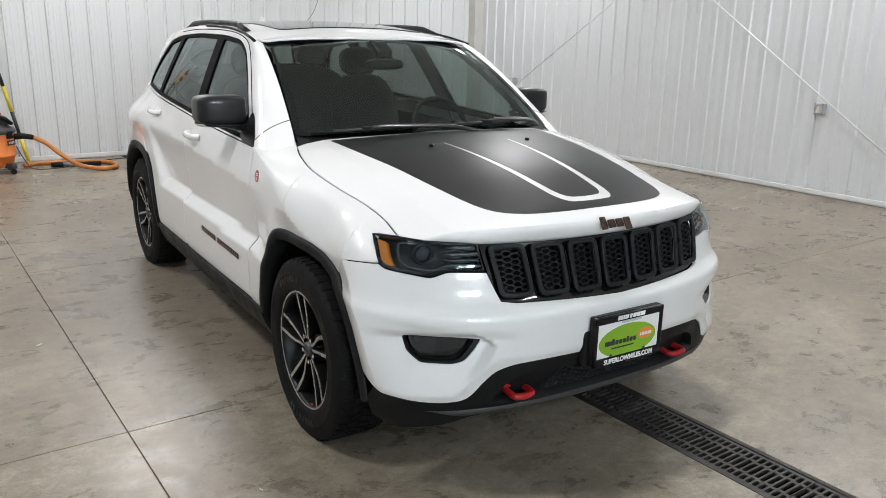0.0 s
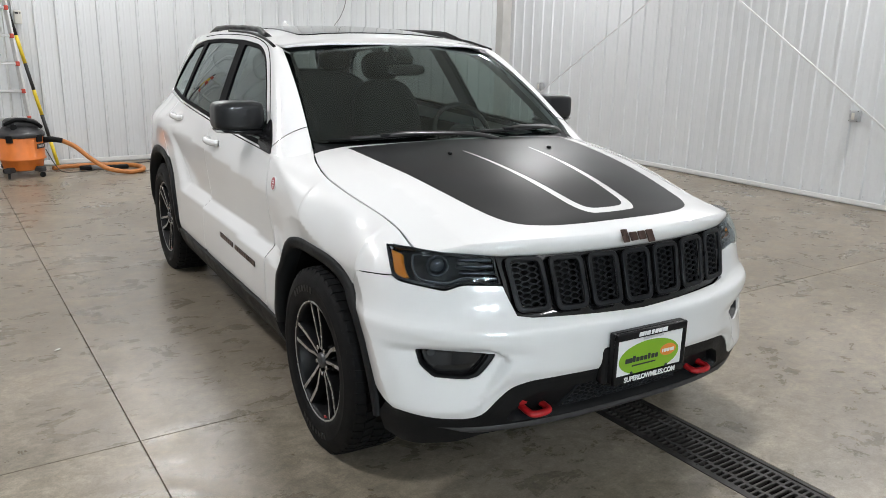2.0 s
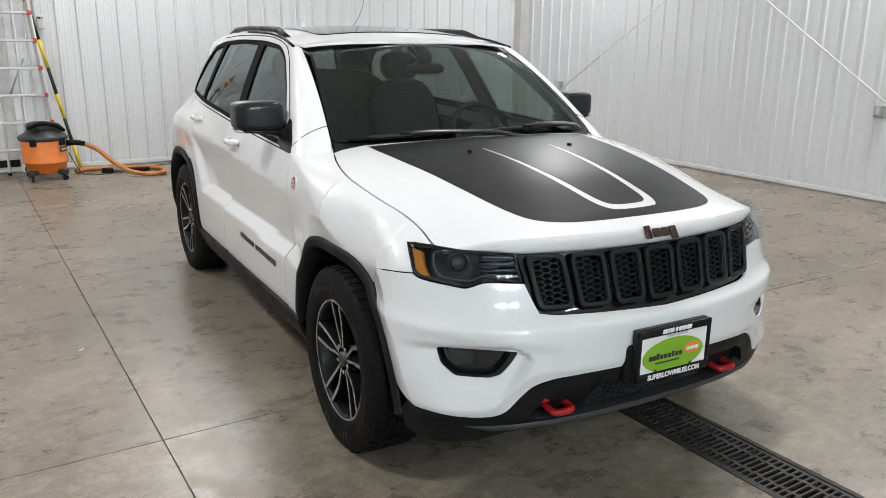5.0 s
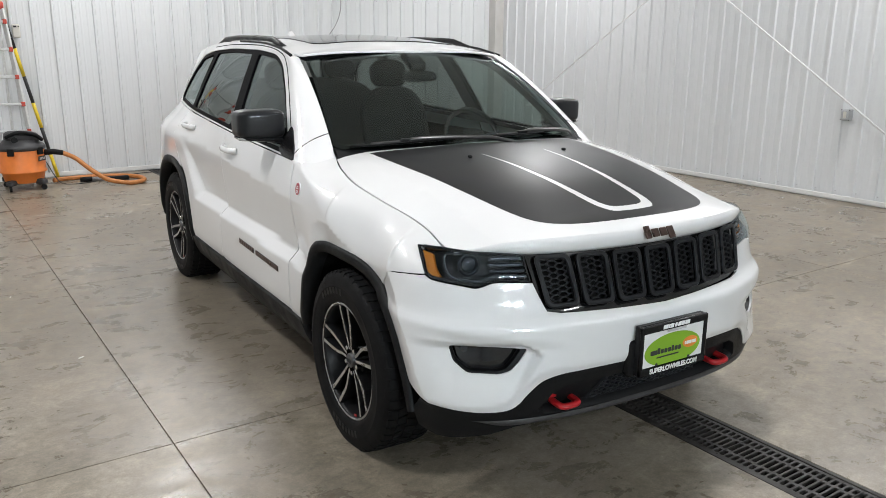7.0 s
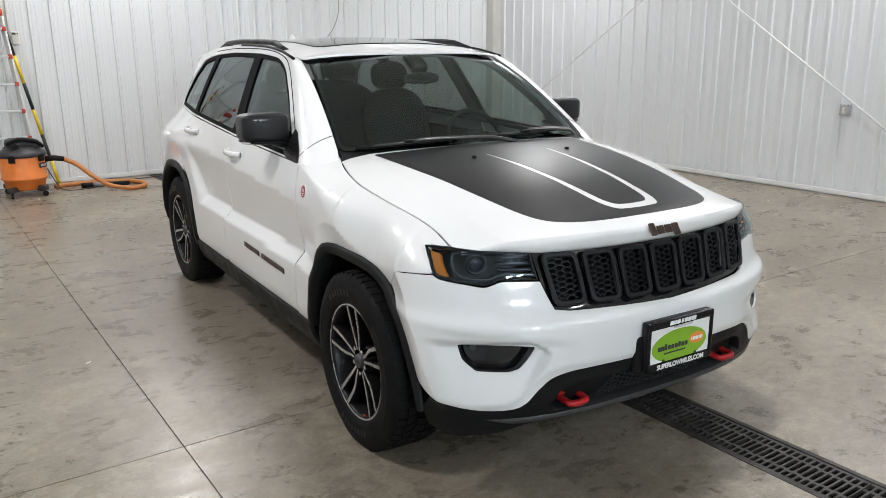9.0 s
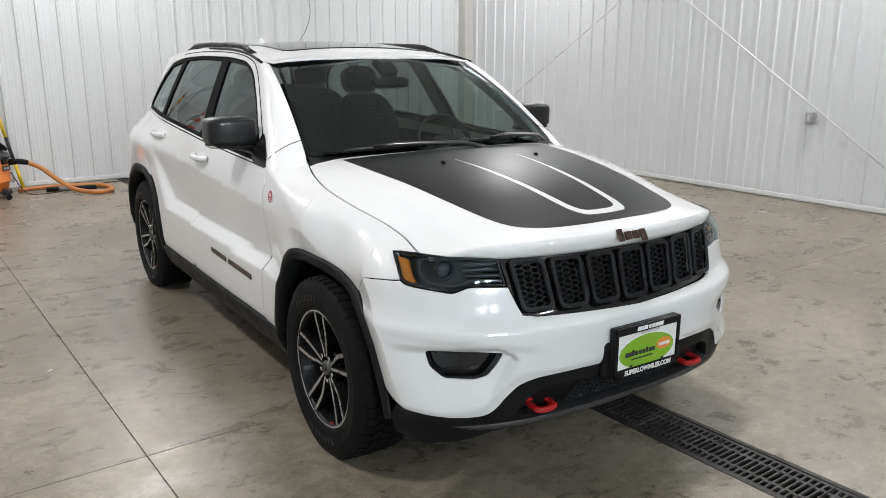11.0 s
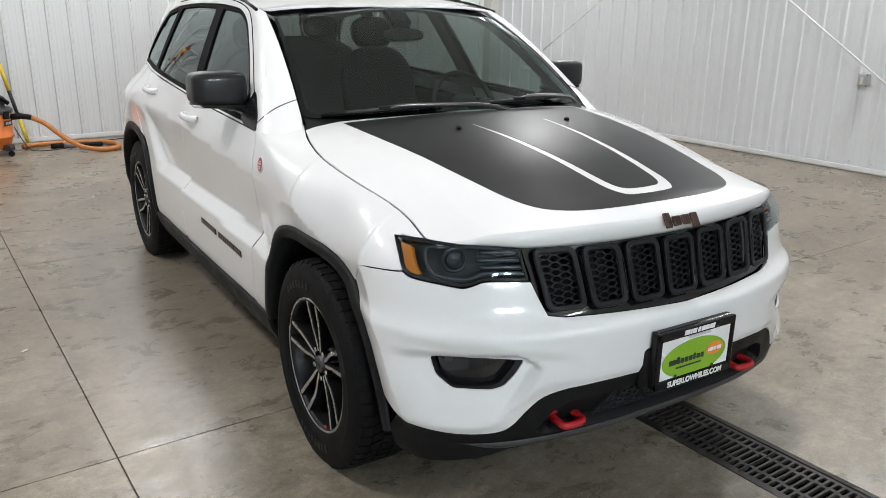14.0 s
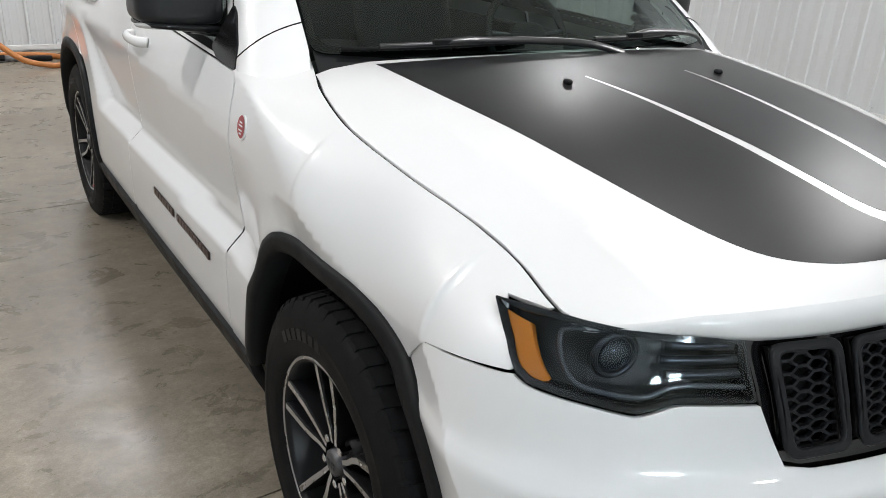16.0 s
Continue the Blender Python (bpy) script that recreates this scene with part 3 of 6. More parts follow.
# ---- the car ----
car = thing("car", "white sport utility car with matte black bonnet decal, parked", "car")


def panel(name, outline, fn, mat, parent, label="", **kw):
    return finish_mesh(name, skin(outline, fn, **kw), mat, parent, label)


def both(name, outline, fn, mat, parent, label="", **kw):
    return [panel(name, outline, fn, mat, parent, label, flip=f, **kw) for f in (True, False)]


def on_nose(poly, closed=False):
    """Points (x, z) of an outline seen from the front, as (angle, height) on the front end."""
    return [(nose_x(x, z), z) for x, z in dense(poly, 0.03, closed)]


def bent(poly, n=5):
    """The open line through the points, smoothly curved."""
    return [(p.x, p.y) for p in smooth_path([(a, b, 0) for a, b in poly], n)]


def mirrored(half):
    """A closed outline from its half at x >= 0, listed from the top middle to the bottom middle."""
    return list(half) + [(-x, z) for x, z in reversed(half) if x > 1e-6]


HEAD_RIM = [(0.70, 0.940), (0.83, 0.944), (0.96, 0.9470), (1.175, 0.9530), (1.285, 0.955), (1.42, 0.952), (1.535, 0.9450), (1.466, 0.927), (1.365, 0.899), (1.275, 0.864), (1.22, 0.852),
            (1.133, 0.846), (1.032, 0.840), (0.957, 0.834), (0.91, 0.831), (0.865, 0.839), (0.823, 0.849), (0.736, 0.849), (0.622, 0.846)]
GRILLE = [(0, 0.931), (0.31, 0.935), (0.546, 0.942), (0.541, 0.90), (0.530, 0.83), (0.503, 0.747), (0.46, 0.738), (0.295, 0.734), (0, 0.726)]
FOG = [(0.842, 0.622), (0.80, 0.625), (0.70, 0.620), (0.598, 0.610), (0.628, 0.570), (0.664, 0.532), (0.70, 0.522), (0.803, 0.526), (0.836, 0.566)]
WHITE_FOOT = [(0.0, 0.527), (0.153, 0.526), (0.32, 0.526), (0.43, 0.522), (0.490, 0.512), (0.548, 0.490), (0.588, 0.450), (0.620, 0.404), (0.655, 0.382), (0.72, 0.378), (0.80, 0.385), (0.88, 0.402)]


def build_nose():
    front = arch(0, 0.0)
    # white bumper skin: between the grille and lamps above and the black lower trim below
    half = [(a, z) for a, z in on_nose([(0, 0.720), (0.30, 0.729), (0.45, 0.733), (0.502, 0.741), (0.533, 0.82), (0.540, 0.840)])]
    half += bent([(0.64, 0.841), (0.736, 0.844), (0.815, 0.844), (0.865, 0.833), (0.91, 0.825), (0.957, 0.828), (1.032, 0.834), (1.133, 0.840), (1.22, 0.846), (1.265, 0.855)], 3)
    half += [(1.277, 0.858), (1.31, 0.855), (1.452, 0.848), (1.67, 0.828), (1.80, 0.768)]
    edge = []
    for y, z in front:
        if y < -0.262 and z > 0.41:
            c = (NOSE_B(z) - y) / (NOSE_B(z) - NOSE_F(z))
            edge.append((math.acos(max(-1, min(1, math.copysign(abs(c) ** (nose_n(z) / 2), c)))), z))
    half += edge
    half += list(reversed(on_nose(bent(WHITE_FOOT))))
    outline = half + [(-a, z) for a, z in reversed(half) if a > 1e-6]
    fog = on_nose(rounded(FOG, 0.012), True)
    bumper = panel("bumper", outline, nose, PAINT, car, "white painted front bumper", step=0.014, holes=[fog, [(-a, z) for a, z in fog]])
    # black lower fascia
    low = on_nose(bent([(x - 0.003, z - 0.005) if x else (x, z - 0.005) for x, z in WHITE_FOOT]))
    low += [(1.315, 0.404), (1.36, 0.36), (1.33, 0.285), (1.18, 0.252)]
    low += on_nose([(0.80, 0.248), (0.68, 0.266), (0.60, 0.298), (0.50, 0.312), (0.30, 0.312), (0, 0.310)])
    rim = [(0.28, 0.474), (0.43, 0.472), (0.495, 0.442), (0.540, 0.366), (0.50, 0.346), (0.30, 0.340)]
    hole = on_nose(rounded([(0.0, 0.474)] + rim + [(0, 0.338)] + [(-x, z) for x, z in reversed(rim)], 0.015), True)
    outline = low + [(-a, z) for a, z in reversed(low) if a > 1e-6]
    panel("lower_fascia", outline, nose, BLACK_PLASTIC, bumper, "textured black lower bumper trim", step=0.03, holes=[hole], rim=0.05)
    return bumper


bumper = build_nose()


def lip_y(x):
    """Where the bonnet's top rolls over into its lip."""
    return -0.385 - 0.396 * (1 - abs(x / 0.800) ** 2.2) ** (1 / 2.2)


LIP_Z = curve1d((0.0, 0.933), (0.527, 0.936), (0.62, 0.944), (0.70, 0.9475), (0.76, 0.948))


def build_body():
    front, rear = arch(0, 0.0), arch(2.915, 0.0)
    # front wing
    y_top = [0.60, 0.52, 0.44, 0.35, 0.25, 0.15, 0.05, -0.08, -0.18, -0.26, -0.33, -0.38, -0.42, -0.46, -0.488]
    out = [(0.612, 0.40), (0.607, 0.6), (0.607, 0.9), (0.612, 1.06), (0.618, fender_h(0.618, 1.098)), (0.70, fender_h(0.70, 1.135)), (0.72, fender_top(0.72))]
    out += [(y, fender_top(y)) for y in y_top]
    for y, z in ((-0.484, 0.944), (-0.455, 0.944), (-0.430, 0.944), (-0.408, 0.945), (-0.428, 0.931), (-0.466, 0.902), (-0.500, 0.867), (-0.496, 0.862), (-0.424, 0.852), (-0.32, 0.833), (-0.255, 0.773), (-0.250, 0.762)):
        out.append((y, fender_h(y, z)))
    out += [p for p in reversed(front) if p[0] > -0.244 and p[1] > 0.40]
    out += [(0.468, 0.40)]
    wings = both("wing", out, fender, PAINT, car, "white painted front wing", step=0.014)
    # bonnet
    lip = []
    for k in range(25):
        x = 0.752 * math.sin(math.pi / 2 * k / 24)
        lip.append((x, lip_y(x)))
    gap = [(GAP_X(y) - 0.004, y) for y in (-0.50, -0.45, -0.40, -0.33, -0.26, -0.17, -0.08, 0.03, 0.15, 0.25, 0.34, 0.42)]
    half = lip[:-1] + gap + [(0.745, 0.462), (0.70, 0.475), (0.60, 0.462), (0.45, 0.428), (0.25, 0.40), (0, 0.39)]
    dec = [(0.0, 0.362), (0.25, 0.374), (0.45, 0.402), (0.598, 0.432), (0.578, 0.18), (0.548, -0.05), (0.518, -0.26), (0.488, -0.42), (0.455, -0.55), (0.413, -0.625), (0.35, -0.672), (0.27, -0.70), (0.15, -0.717), (0.0, -0.722)]
    dec = dec[:3] + bent(dec[3:])
    decal_line = dec + [(-x, y) for x, y in reversed(dec[1:-1])]
    bonnet = panel("bonnet", half + [(-x, y) for x, y in reversed(half[1:-1])], hood, PAINT, car, "white painted bonnet", step=0.022, rim=0.02, face_out=lambda p: Vector((0, 0, 1)), holes=[decal_line])
    # matte decal, a film on the bonnet, with its open U-shaped stripe
    u_out = [(0.182, 0.13), (0.165, -0.20), (0.147, -0.50), (0.134, -0.60), (0.105, -0.654), (0.06, -0.666), (0, -0.669)]
    u_in = [(0.173, 0.13), (0.143, -0.20), (0.114, -0.50), (0.099, -0.585), (0.075, -0.618), (0.04, -0.627), (0, -0.629)]
    u_out, u_in = bent(u_out), bent(u_in)
    ring = u_out + [(-x, y) for x, y in reversed(u_out[:-1])] + [(-x, y) for x, y in u_in[:-1]] + list(reversed(u_in))
    up = lambda p: Vector((0, 0, 1))
    panel("stripe", ring, hood, PAINT, bonnet, "white stripe left open in the decal", step=0.022, rim=0.0, face_out=up)
    panel("decal", decal_line, hood, DECAL, bonnet, "matte black bonnet decal with a white U-shaped stripe left open", step=0.022, rim=0.0, lift=0.0006, holes=[ring], face_out=lambda p: Vector((0, 0, 1)))
    # the bonnet's rolled front lip
    rows = []
    for k in range(-24, 25):
        x = 0.752 * math.sin(math.pi / 2 * k / 24)
        p0 = Vector(hood(x, lip_y(x)))
        zt = LIP_Z(abs(x))
        p2 = Vector(nose(nose_x(x, zt), zt))
        p2.y = max(min(p2.y, p0.y + 0.004), p0.y - 0.022)
        p2.z = min(p2.z, p0.z - 0.004)
        out_n = Vector((x * 0.45, -1, 0)).normalized()
        drop = p0.z - p2.z
        p1 = p0 + out_n * 0.42 * drop + Vector((0, 0, -0.36 * drop))
        back = p2 - out_n * 0.010
        rows.append([(1 - q) ** 2 * p0 + 2 * q * (1 - q) * p1 + q * q * p2 for q in [n / 7 for n in range(8)]] + [back])
    bm = strip(rows)
    bmesh.ops.recalc_face_normals(bm, faces=bm.faces)
    part("bonnet_lip", bm, PAINT, bonnet, "rolled white bonnet lip", True)
    # doors
    f_door = [(0.620, 0.41), (0.615, 0.6), (0.615, 0.9), (0.62, 1.06), (0.64, BELT(0.64))] + [(y, BELT(y)) for y in (0.8, 1.0, 1.2, 1.4, 1.6, 1.708)]
    f_door += [(1.712, 1.0)] + [(1.712, 0.77 - 0.008 * k) for k in range(24)] + [(1.712, 0.43), (1.69, 0.41)]
    fronts = both("door", f_door, side, PAINT, car, "white painted front door, shut", step=0.018)
    r_arch = [p for p in reversed(arch(2.915, 0.035)) if p[0] < 2.66 and p[1] > 0.42]
    r_door = [(1.745, 0.41), (1.718, 0.43)] + [(1.718, 0.586 + 0.008 * k) for k in range(24)] + [(1.718, 1.0), (1.714, BELT(1.714))] + [(y, BELT(y)) for y in (2.0, 2.3, 2.6, 2.76)]
    r_door += [(2.775, 1.05), (2.74, 0.93)] + list(reversed([p for p in r_arch])) + [(2.36, 0.41)]
    rears = both("door", r_door, side, PAINT, car, "white painted rear door, shut", step=0.02)
    # rear quarter and tail
    q = [(2.766, BELT(2.76)), (2.782, 1.05), (2.747, 0.925)] + list(reversed(list(reversed([p for p in rear if 2.45 < p[0] < 3.40 and p[1] > 0.46 and not (p[0] < 2.66)])))) [::-1]
    q += [(3.40, 0.46), (3.56, 0.46), (3.60, 0.8), (3.60, BELT(3.6)), (3.2, BELT(3.2)), (3.0, BELT(3.0))]
    both("quarter_panel", q, side, PAINT, car, "white painted rear quarter", step=0.04)
    # tailgate and rear bumper
    tg = [(-1.25, 0.72), (1.25, 0.72), (1.35, 0.95), (1.30, 1.2), (-1.30, 1.2), (-1.35, 0.95)]
    gate = panel("tailgate", tg, tail, PAINT, car, "white painted tailgate", step=0.06, face_out=lambda p: Vector((0, 1, 0)))
    rg = [(-1.25, 1.21), (1.25, 1.21), (1.2, 1.56), (-1.2, 1.56)]
    panel("rear_window", rounded(rg, 0.06), tail, GLASS_DARK, gate, "dark privacy glass", step=0.06, face_out=lambda p: Vector((0, 1, 0)))
    rb = [(-1.5, 0.42), (1.5, 0.42), (1.5, 0.71), (-1.5, 0.71)]
    panel("rear_bumper", rb, tail, PAINT, car, "white painted rear bumper", step=0.06, face_out=lambda p: Vector((0, 1, 0)))
    # greenhouse frame, cut out for the side windows
    edge_a = [(0.628, 1.118), (0.70, 1.165), (0.90, 1.335), (1.10, 1.49), (1.20, 1.555), (1.32, 1.60)]
    top = [(y, ROOF_EDGE(y)) for y in (1.45, 1.65, 1.8, 2.0, 2.3, 2.6, 2.9, 3.2, 3.5)]
    frame_line = edge_a + top + [(3.62, 1.45), (3.66, 1.30), (3.62, BELT(3.6) + 0.004)] + [(y, BELT(y) + 0.004) for y in (3.4, 3.0, 2.6, 2.2, 1.8, 1.4, 1.0, 0.8)]
    dlo = rounded([(0.745, BELT(0.745) + 0.012), (0.80, 1.20), (1.05, 1.405), (1.25, 1.54), (1.42, 1.592), (1.75, 1.612), (2.3, 1.615), (2.75, 1.597), (3.08, 1.555), (3.22, 1.46), (3.40, 1.27), (3.36, BELT(3.36) + 0.012),
                   (2.75, BELT(2.75) + 0.012), (1.72, BELT(1.72) + 0.012)], [0.02, 0.03, 0.05, 0.08, 0.08, 0.1, 0.1, 0.1, 0.06, 0.05, 0.03, 0.03, 0.02, 0.02])
    frames = both("side_frame", frame_line, cabin, PAINT, car, "white painted door frames and pillars", step=0.035, holes=[dlo], rim=0.03)
    inner = rounded([(0.775, BELT(0.775) + 0.032), (0.83, 1.205), (1.07, 1.395), (1.265, 1.525), (1.43, 1.574), (1.735, 1.590), (1.60, BELT(1.60) + 0.032)], [0.015, 0.02, 0.05, 0.06, 0.06, 0.03, 0.02])
    second = rounded([(1.735, BELT(1.735) + 0.032), (1.86, 1.592), (2.3, 1.597), (2.64, 1.583), (2.70, BELT(2.70) + 0.032)], 0.03)
    third = rounded([(2.77, BELT(2.77) + 0.032), (2.73, 1.575), (3.05, 1.535), (3.19, 1.45), (3.35, 1.28), (3.33, BELT(3.33) + 0.032)], 0.03)
    both("window_surround", dlo, cabin, SURROUND, car, "black window surround and pillars", step=0.04, holes=[inner, second, third], lift=-0.006, rim=0.012)
    for f, doors in ((0, fronts), (1, rears)):
        for k in (0, 1):
            panel("window", (inner, second)[f], cabin, (GLASS_DOOR, GLASS_DARK)[f], doors[k], ("clear door glass", "dark privacy glass")[f], step=0.05, lift=-0.014, rim=0, flip=k == 0)
    both("quarter_window", third, cabin, GLASS_DARK, car, "dark privacy glass", step=0.05, lift=-0.014, rim=0)
    both("pillar_trim", frame_line, cabin, LINER, car, "dark grey cabin lining round the windows", step=0.05, holes=[inner, second, third], lift=-0.045, rim=0)
    for sgn in (-1, 1):
        rows = []
        for y, z in ((3.60, 1.215), (3.62, 1.245), (3.66, 1.30), (3.64, 1.375), (3.62, 1.45), (3.56, 1.51), (3.50, 1.555)):
            a, b = Vector(cabin(y, z)), Vector(tail(1.22, z))
            mid = (a + b) / 2 + Vector((0.05, 0.04, 0))
            rows.append([Vector((sgn * p.x, p.y, p.z)) for p in [(1 - q) ** 2 * a + 2 * q * (1 - q) * mid + q * q * b for q in [i / 8 for i in range(9)]]])
        part("rear_pillar", strip(rows), PAINT, car, "white painted rear pillar", True)
        part("rear_pillar_trim", strip([[p + Vector((-sgn * 0.03, -0.03, 0)) for p in r] for r in rows]), LINER, car, "dark grey rear pillar lining", True)
    # roof with its glass
    rf = [(0, 1.062), (0.3, 1.082), (0.5, 1.125), (0.612, 1.172)] + [(roof_side(y) - 0.006, y) for y in (1.3, 1.45, 1.6, 1.8, 2.1, 2.4, 2.7, 2.9, 3.1, 3.3, 3.48)] + [(0.30, 3.56), (0, 3.58)]
    sun = rounded([(-0.47, 1.36), (0.47, 1.36), (0.47, 2.75), (-0.47, 2.75)], 0.08)
    up = lambda p: Vector((0, 0, 1))
    roof_ob = panel("roof", rf + [(-x, y) for x, y in reversed(rf[1:-1])], roof, PAINT, car, "white painted roof", step=0.05, holes=[sun], face_out=up)
    panel("sunroof", rounded([(-0.46, 1.37), (0.46, 1.37), (0.46, 1.98), (-0.46, 1.98)], 0.07), roof, GLOSS_BLACK, roof_ob, "black sunroof glass", step=0.05, lift=0.004, face_out=up)
    panel("sunroof", rounded([(-0.46, 2.0), (0.46, 2.0), (0.46, 2.74), (-0.46, 2.74)], 0.07), roof, GLOSS_BLACK, roof_ob, "black sunroof glass", step=0.05, lift=0.001, face_out=up)
    # windscreen
    w = rounded([(-0.725, 0.0), (-0.37, -0.012), (0, -0.012), (0.37, -0.012), (0.725, 0.0), (0.718, 0.40), (0.70, 0.785), (0, 0.795), (-0.70, 0.785), (-0.718, 0.40)], 0.035)
    win = rounded([(-0.708, 0.028), (0, 0.012), (0.708, 0.028), (0.696, 0.40), (0.686, 0.775), (0, 0.78), (-0.686, 0.775), (-0.696, 0.40)], 0.05)
    glass = panel("windscreen", w, windscreen, GLASS_WIND, car, "clear laminated windscreen", step=0.05, rim=0, face_out=lambda p: Vector((0, -1, 1)))
    panel("frit_band", w, windscreen, FRIT, glass, "black printed band round the glass", step=0.05, holes=[win], lift=-0.004, rim=0, face_out=lambda p: Vector((0, -1, 1)))
    # A pillars, from the windscreen's edge round to the door frame
    for sgn in (-1, 1):
        rows = []
        for k in range(-6, 25):
            s = max(k, 0) / 24
            a = Vector(windscreen(0.731, 0.81 * s)) + Vector((0, -0.002, 0.003))
            i = s * 5
            j = max(0, min(4, int(i)))
            e0, e1 = edge_a[j], edge_a[j + 1]
            g = Vector(cabin(e0[0] + (e1[0] - e0[0]) * (i - j), e0[1] + (e1[1] - e0[1]) * (i - j)))
            mid = (a + g) / 2 + Vector((0.030, -0.028, 0.024))
            n = max(-k, 0)                                   # the foot flows down into the wing
            row = []
            for q in [i / 8 for i in range(9)]:
                p = (1 - q) ** 2 * a + 2 * q * (1 - q) * mid + q * q * g
                if n:
                    y = 0.478 - 0.03 * q
                    top, low = fender_top(y) - 0.004, fender_h(y, 1.085)
                    f = Vector(fender(y, top + (low - top) * q))
                    u = n / 6
                    p = Vector((p.x + (f.x - p.x) * u, p.y + (f.y - p.y) * u, p.z + (f.z - 0.003 - p.z) * (1 - (1 - u) ** 1.8)))
                row.append(p)
            rows.append(row)
        bm = strip([[Vector((sgn * p.x, p.y, p.z)) for p in r] for r in rows])
        bmesh.ops.recalc_face_normals(bm, faces=bm.faces)
        part("pillar", bm, PAINT, car, "white painted windscreen pillar", True)
        part("pillar_seam", tube([Vector((sgn * p.x, p.y, p.z)) for p in rows[9]], 0.0022, 6), VOID, car, "dark seam across the pillar's foot")
    # sills
    for f in (True, False):
        panel("sill", rounded([(0.44, 0.275), (2.43, 0.275), (2.39, 0.402), (0.475, 0.402)], 0.01), side, BLACK_PLASTIC, car, "textured black sill cladding", step=0.05, lift=0.012, rim=0.03, flip=f)
    # arch mouldings and dark liners
    for cy in (0.0, 2.915):
        for sgn in (-1, 1):
            surf = side if cy else fender
            foot = 0.39 if cy == 0 else 0.36
            o, i = arch(cy, 0.008 if cy else 0.006, foot), arch(cy, -0.042, foot)
            curves = []
            for pts, push in ((o, -0.004), (o, 0.007), (arch(cy, -0.010, foot), 0.014), (arch(cy, -0.034, foot), 0.013), (i, 0.004), (i, -0.06), (i, -0.30)):
                c = []
                for y, z in pts:
                    x = fender(max(y, -0.6), min(max(z, 0.44 if y < 0 else 0.30), 0.84))[0] if cy == 0 else side(y, min(max(z, 0.30), 1.0))[0]
                    c.append(Vector((sgn * (x + push), y, z)))
                curves.append(c)
            bm = strip(curves[:6])
            bmesh.ops.recalc_face_normals(bm, faces=bm.faces)
            part("arch_moulding", bm, BLACK_PLASTIC, car, "textured black wheel arch moulding", True)
            part("arch_liner", strip([curves[5], curves[6]]), VOID, car, "dark wheel arch liner")
    # dark underbody and bulkheads
    walls = [("underbody", (1.05, 4.2, 0.16), (0, 1.6, 0.36)), ("floor_pan", (1.72, 1.90, 0.08), (0, 1.45, 0.34)), ("radiator_panel", (1.10, 0.03, 0.62), (0, -0.50, 0.62)),
             ("bulkhead", (1.50, 0.03, 0.60), (0, 0.56, 0.75)), ("engine_cover", (1.06, 1.10, 0.05), (0, 0.0, 0.86)), ("undertray", (1.14, 1.10, 0.03), (0, -0.05, 0.272))]
    for sgn in (-1, 1):
        walls += [("inner_wing", (0.03, 1.05, 0.55), (sgn * 0.56, 0, 0.62)), ("inner_wing", (0.03, 1.05, 0.55), (sgn * 0.60, 2.915, 0.62)), ("splash_panel", (0.36, 0.03, 0.55), (sgn * 0.70, 0.50, 0.60))]
    for name, size, place in walls:
        part(name, box(size, pose(*place), 0.008, 1), VOID, car, "dark underbody" if name == "underbody" else "")
    return fronts, rears, wings, bonnet, frames


front_doors, rear_doors, wings, bonnet, frames = build_body()


def build_gaps():
    """Dark seals seen in the gaps between the panels."""
    for sgn in (-1, 1):
        bm = bmesh.new()
        add_tube(bm, [Vector((sgn * GAP_X(y), y, GAP_Z(y) - 0.007)) for y in [-0.50 + 0.03 * i for i in range(33)]], 0.005, 6)
        part("bonnet_seal", bm, VOID, bonnet, "dark gap beside the bonnet")
        for line in ([(0.6135, 0.40 + 0.0225 * i) for i in range(31)], [(1.715, 0.41 + 0.009 * i) for i in range(81)], [(2.775, 0.95 + 0.02 * i) for i in range(13)]):
            bm = bmesh.new()
            add_tube(bm, [Vector((sgn * (side(y, z)[0] - 0.009), y, z)) for y, z in line], 0.006, 6)
            part("door_seal", bm, VOID, car, "dark gap beside the door")
        frame_gap = smooth_path([(0.665, 1.125, 0), (0.79, 1.232, 0), (1.0, 1.400, 0), (1.2, 1.538, 0), (1.37, 1.600, 0), (1.7, 1.633, 0), (2.3, 1.637, 0), (2.75, 1.618, 0)], 6)
        bm = bmesh.new()
        add_tube(bm, [Vector((sgn * cabin(p.x, p.y)[0], p.x, p.y)) for p in frame_gap], 0.0028, 6)
        part("frame_seal", bm, VOID, car, "dark gap round the door frames")


build_gaps()

# ---- car details ----
def inset(poly, k):
    cx, cy = sum(p[0] for p in poly) / len(poly), sum(p[1] for p in poly) / len(poly)
    return [(cx + (x - cx) * k, cy + (y - cy) * k) for x, y in poly]


def shrink(poly, d):
    """A convex-ish outline moved inward by about d."""
    out = []
    n = len(poly)
    area = sum(poly[i][0] * poly[(i + 1) % n][1] - poly[(i + 1) % n][0] * poly[i][1] for i in range(n))
    sg = 1 if area > 0 else -1
    for i in range(n):
        a, p, b = Vector(poly[i - 1]), Vector(poly[i]), Vector(poly[(i + 1) % n])
        e = ((p - a).normalized() + (b - p).normalized())
        e = e.normalized() if e.length > 1e-9 else (b - p).normalized()
        nrm = Vector((-e.y, e.x)) * sg
        out.append(tuple(p + nrm * d))
    return out


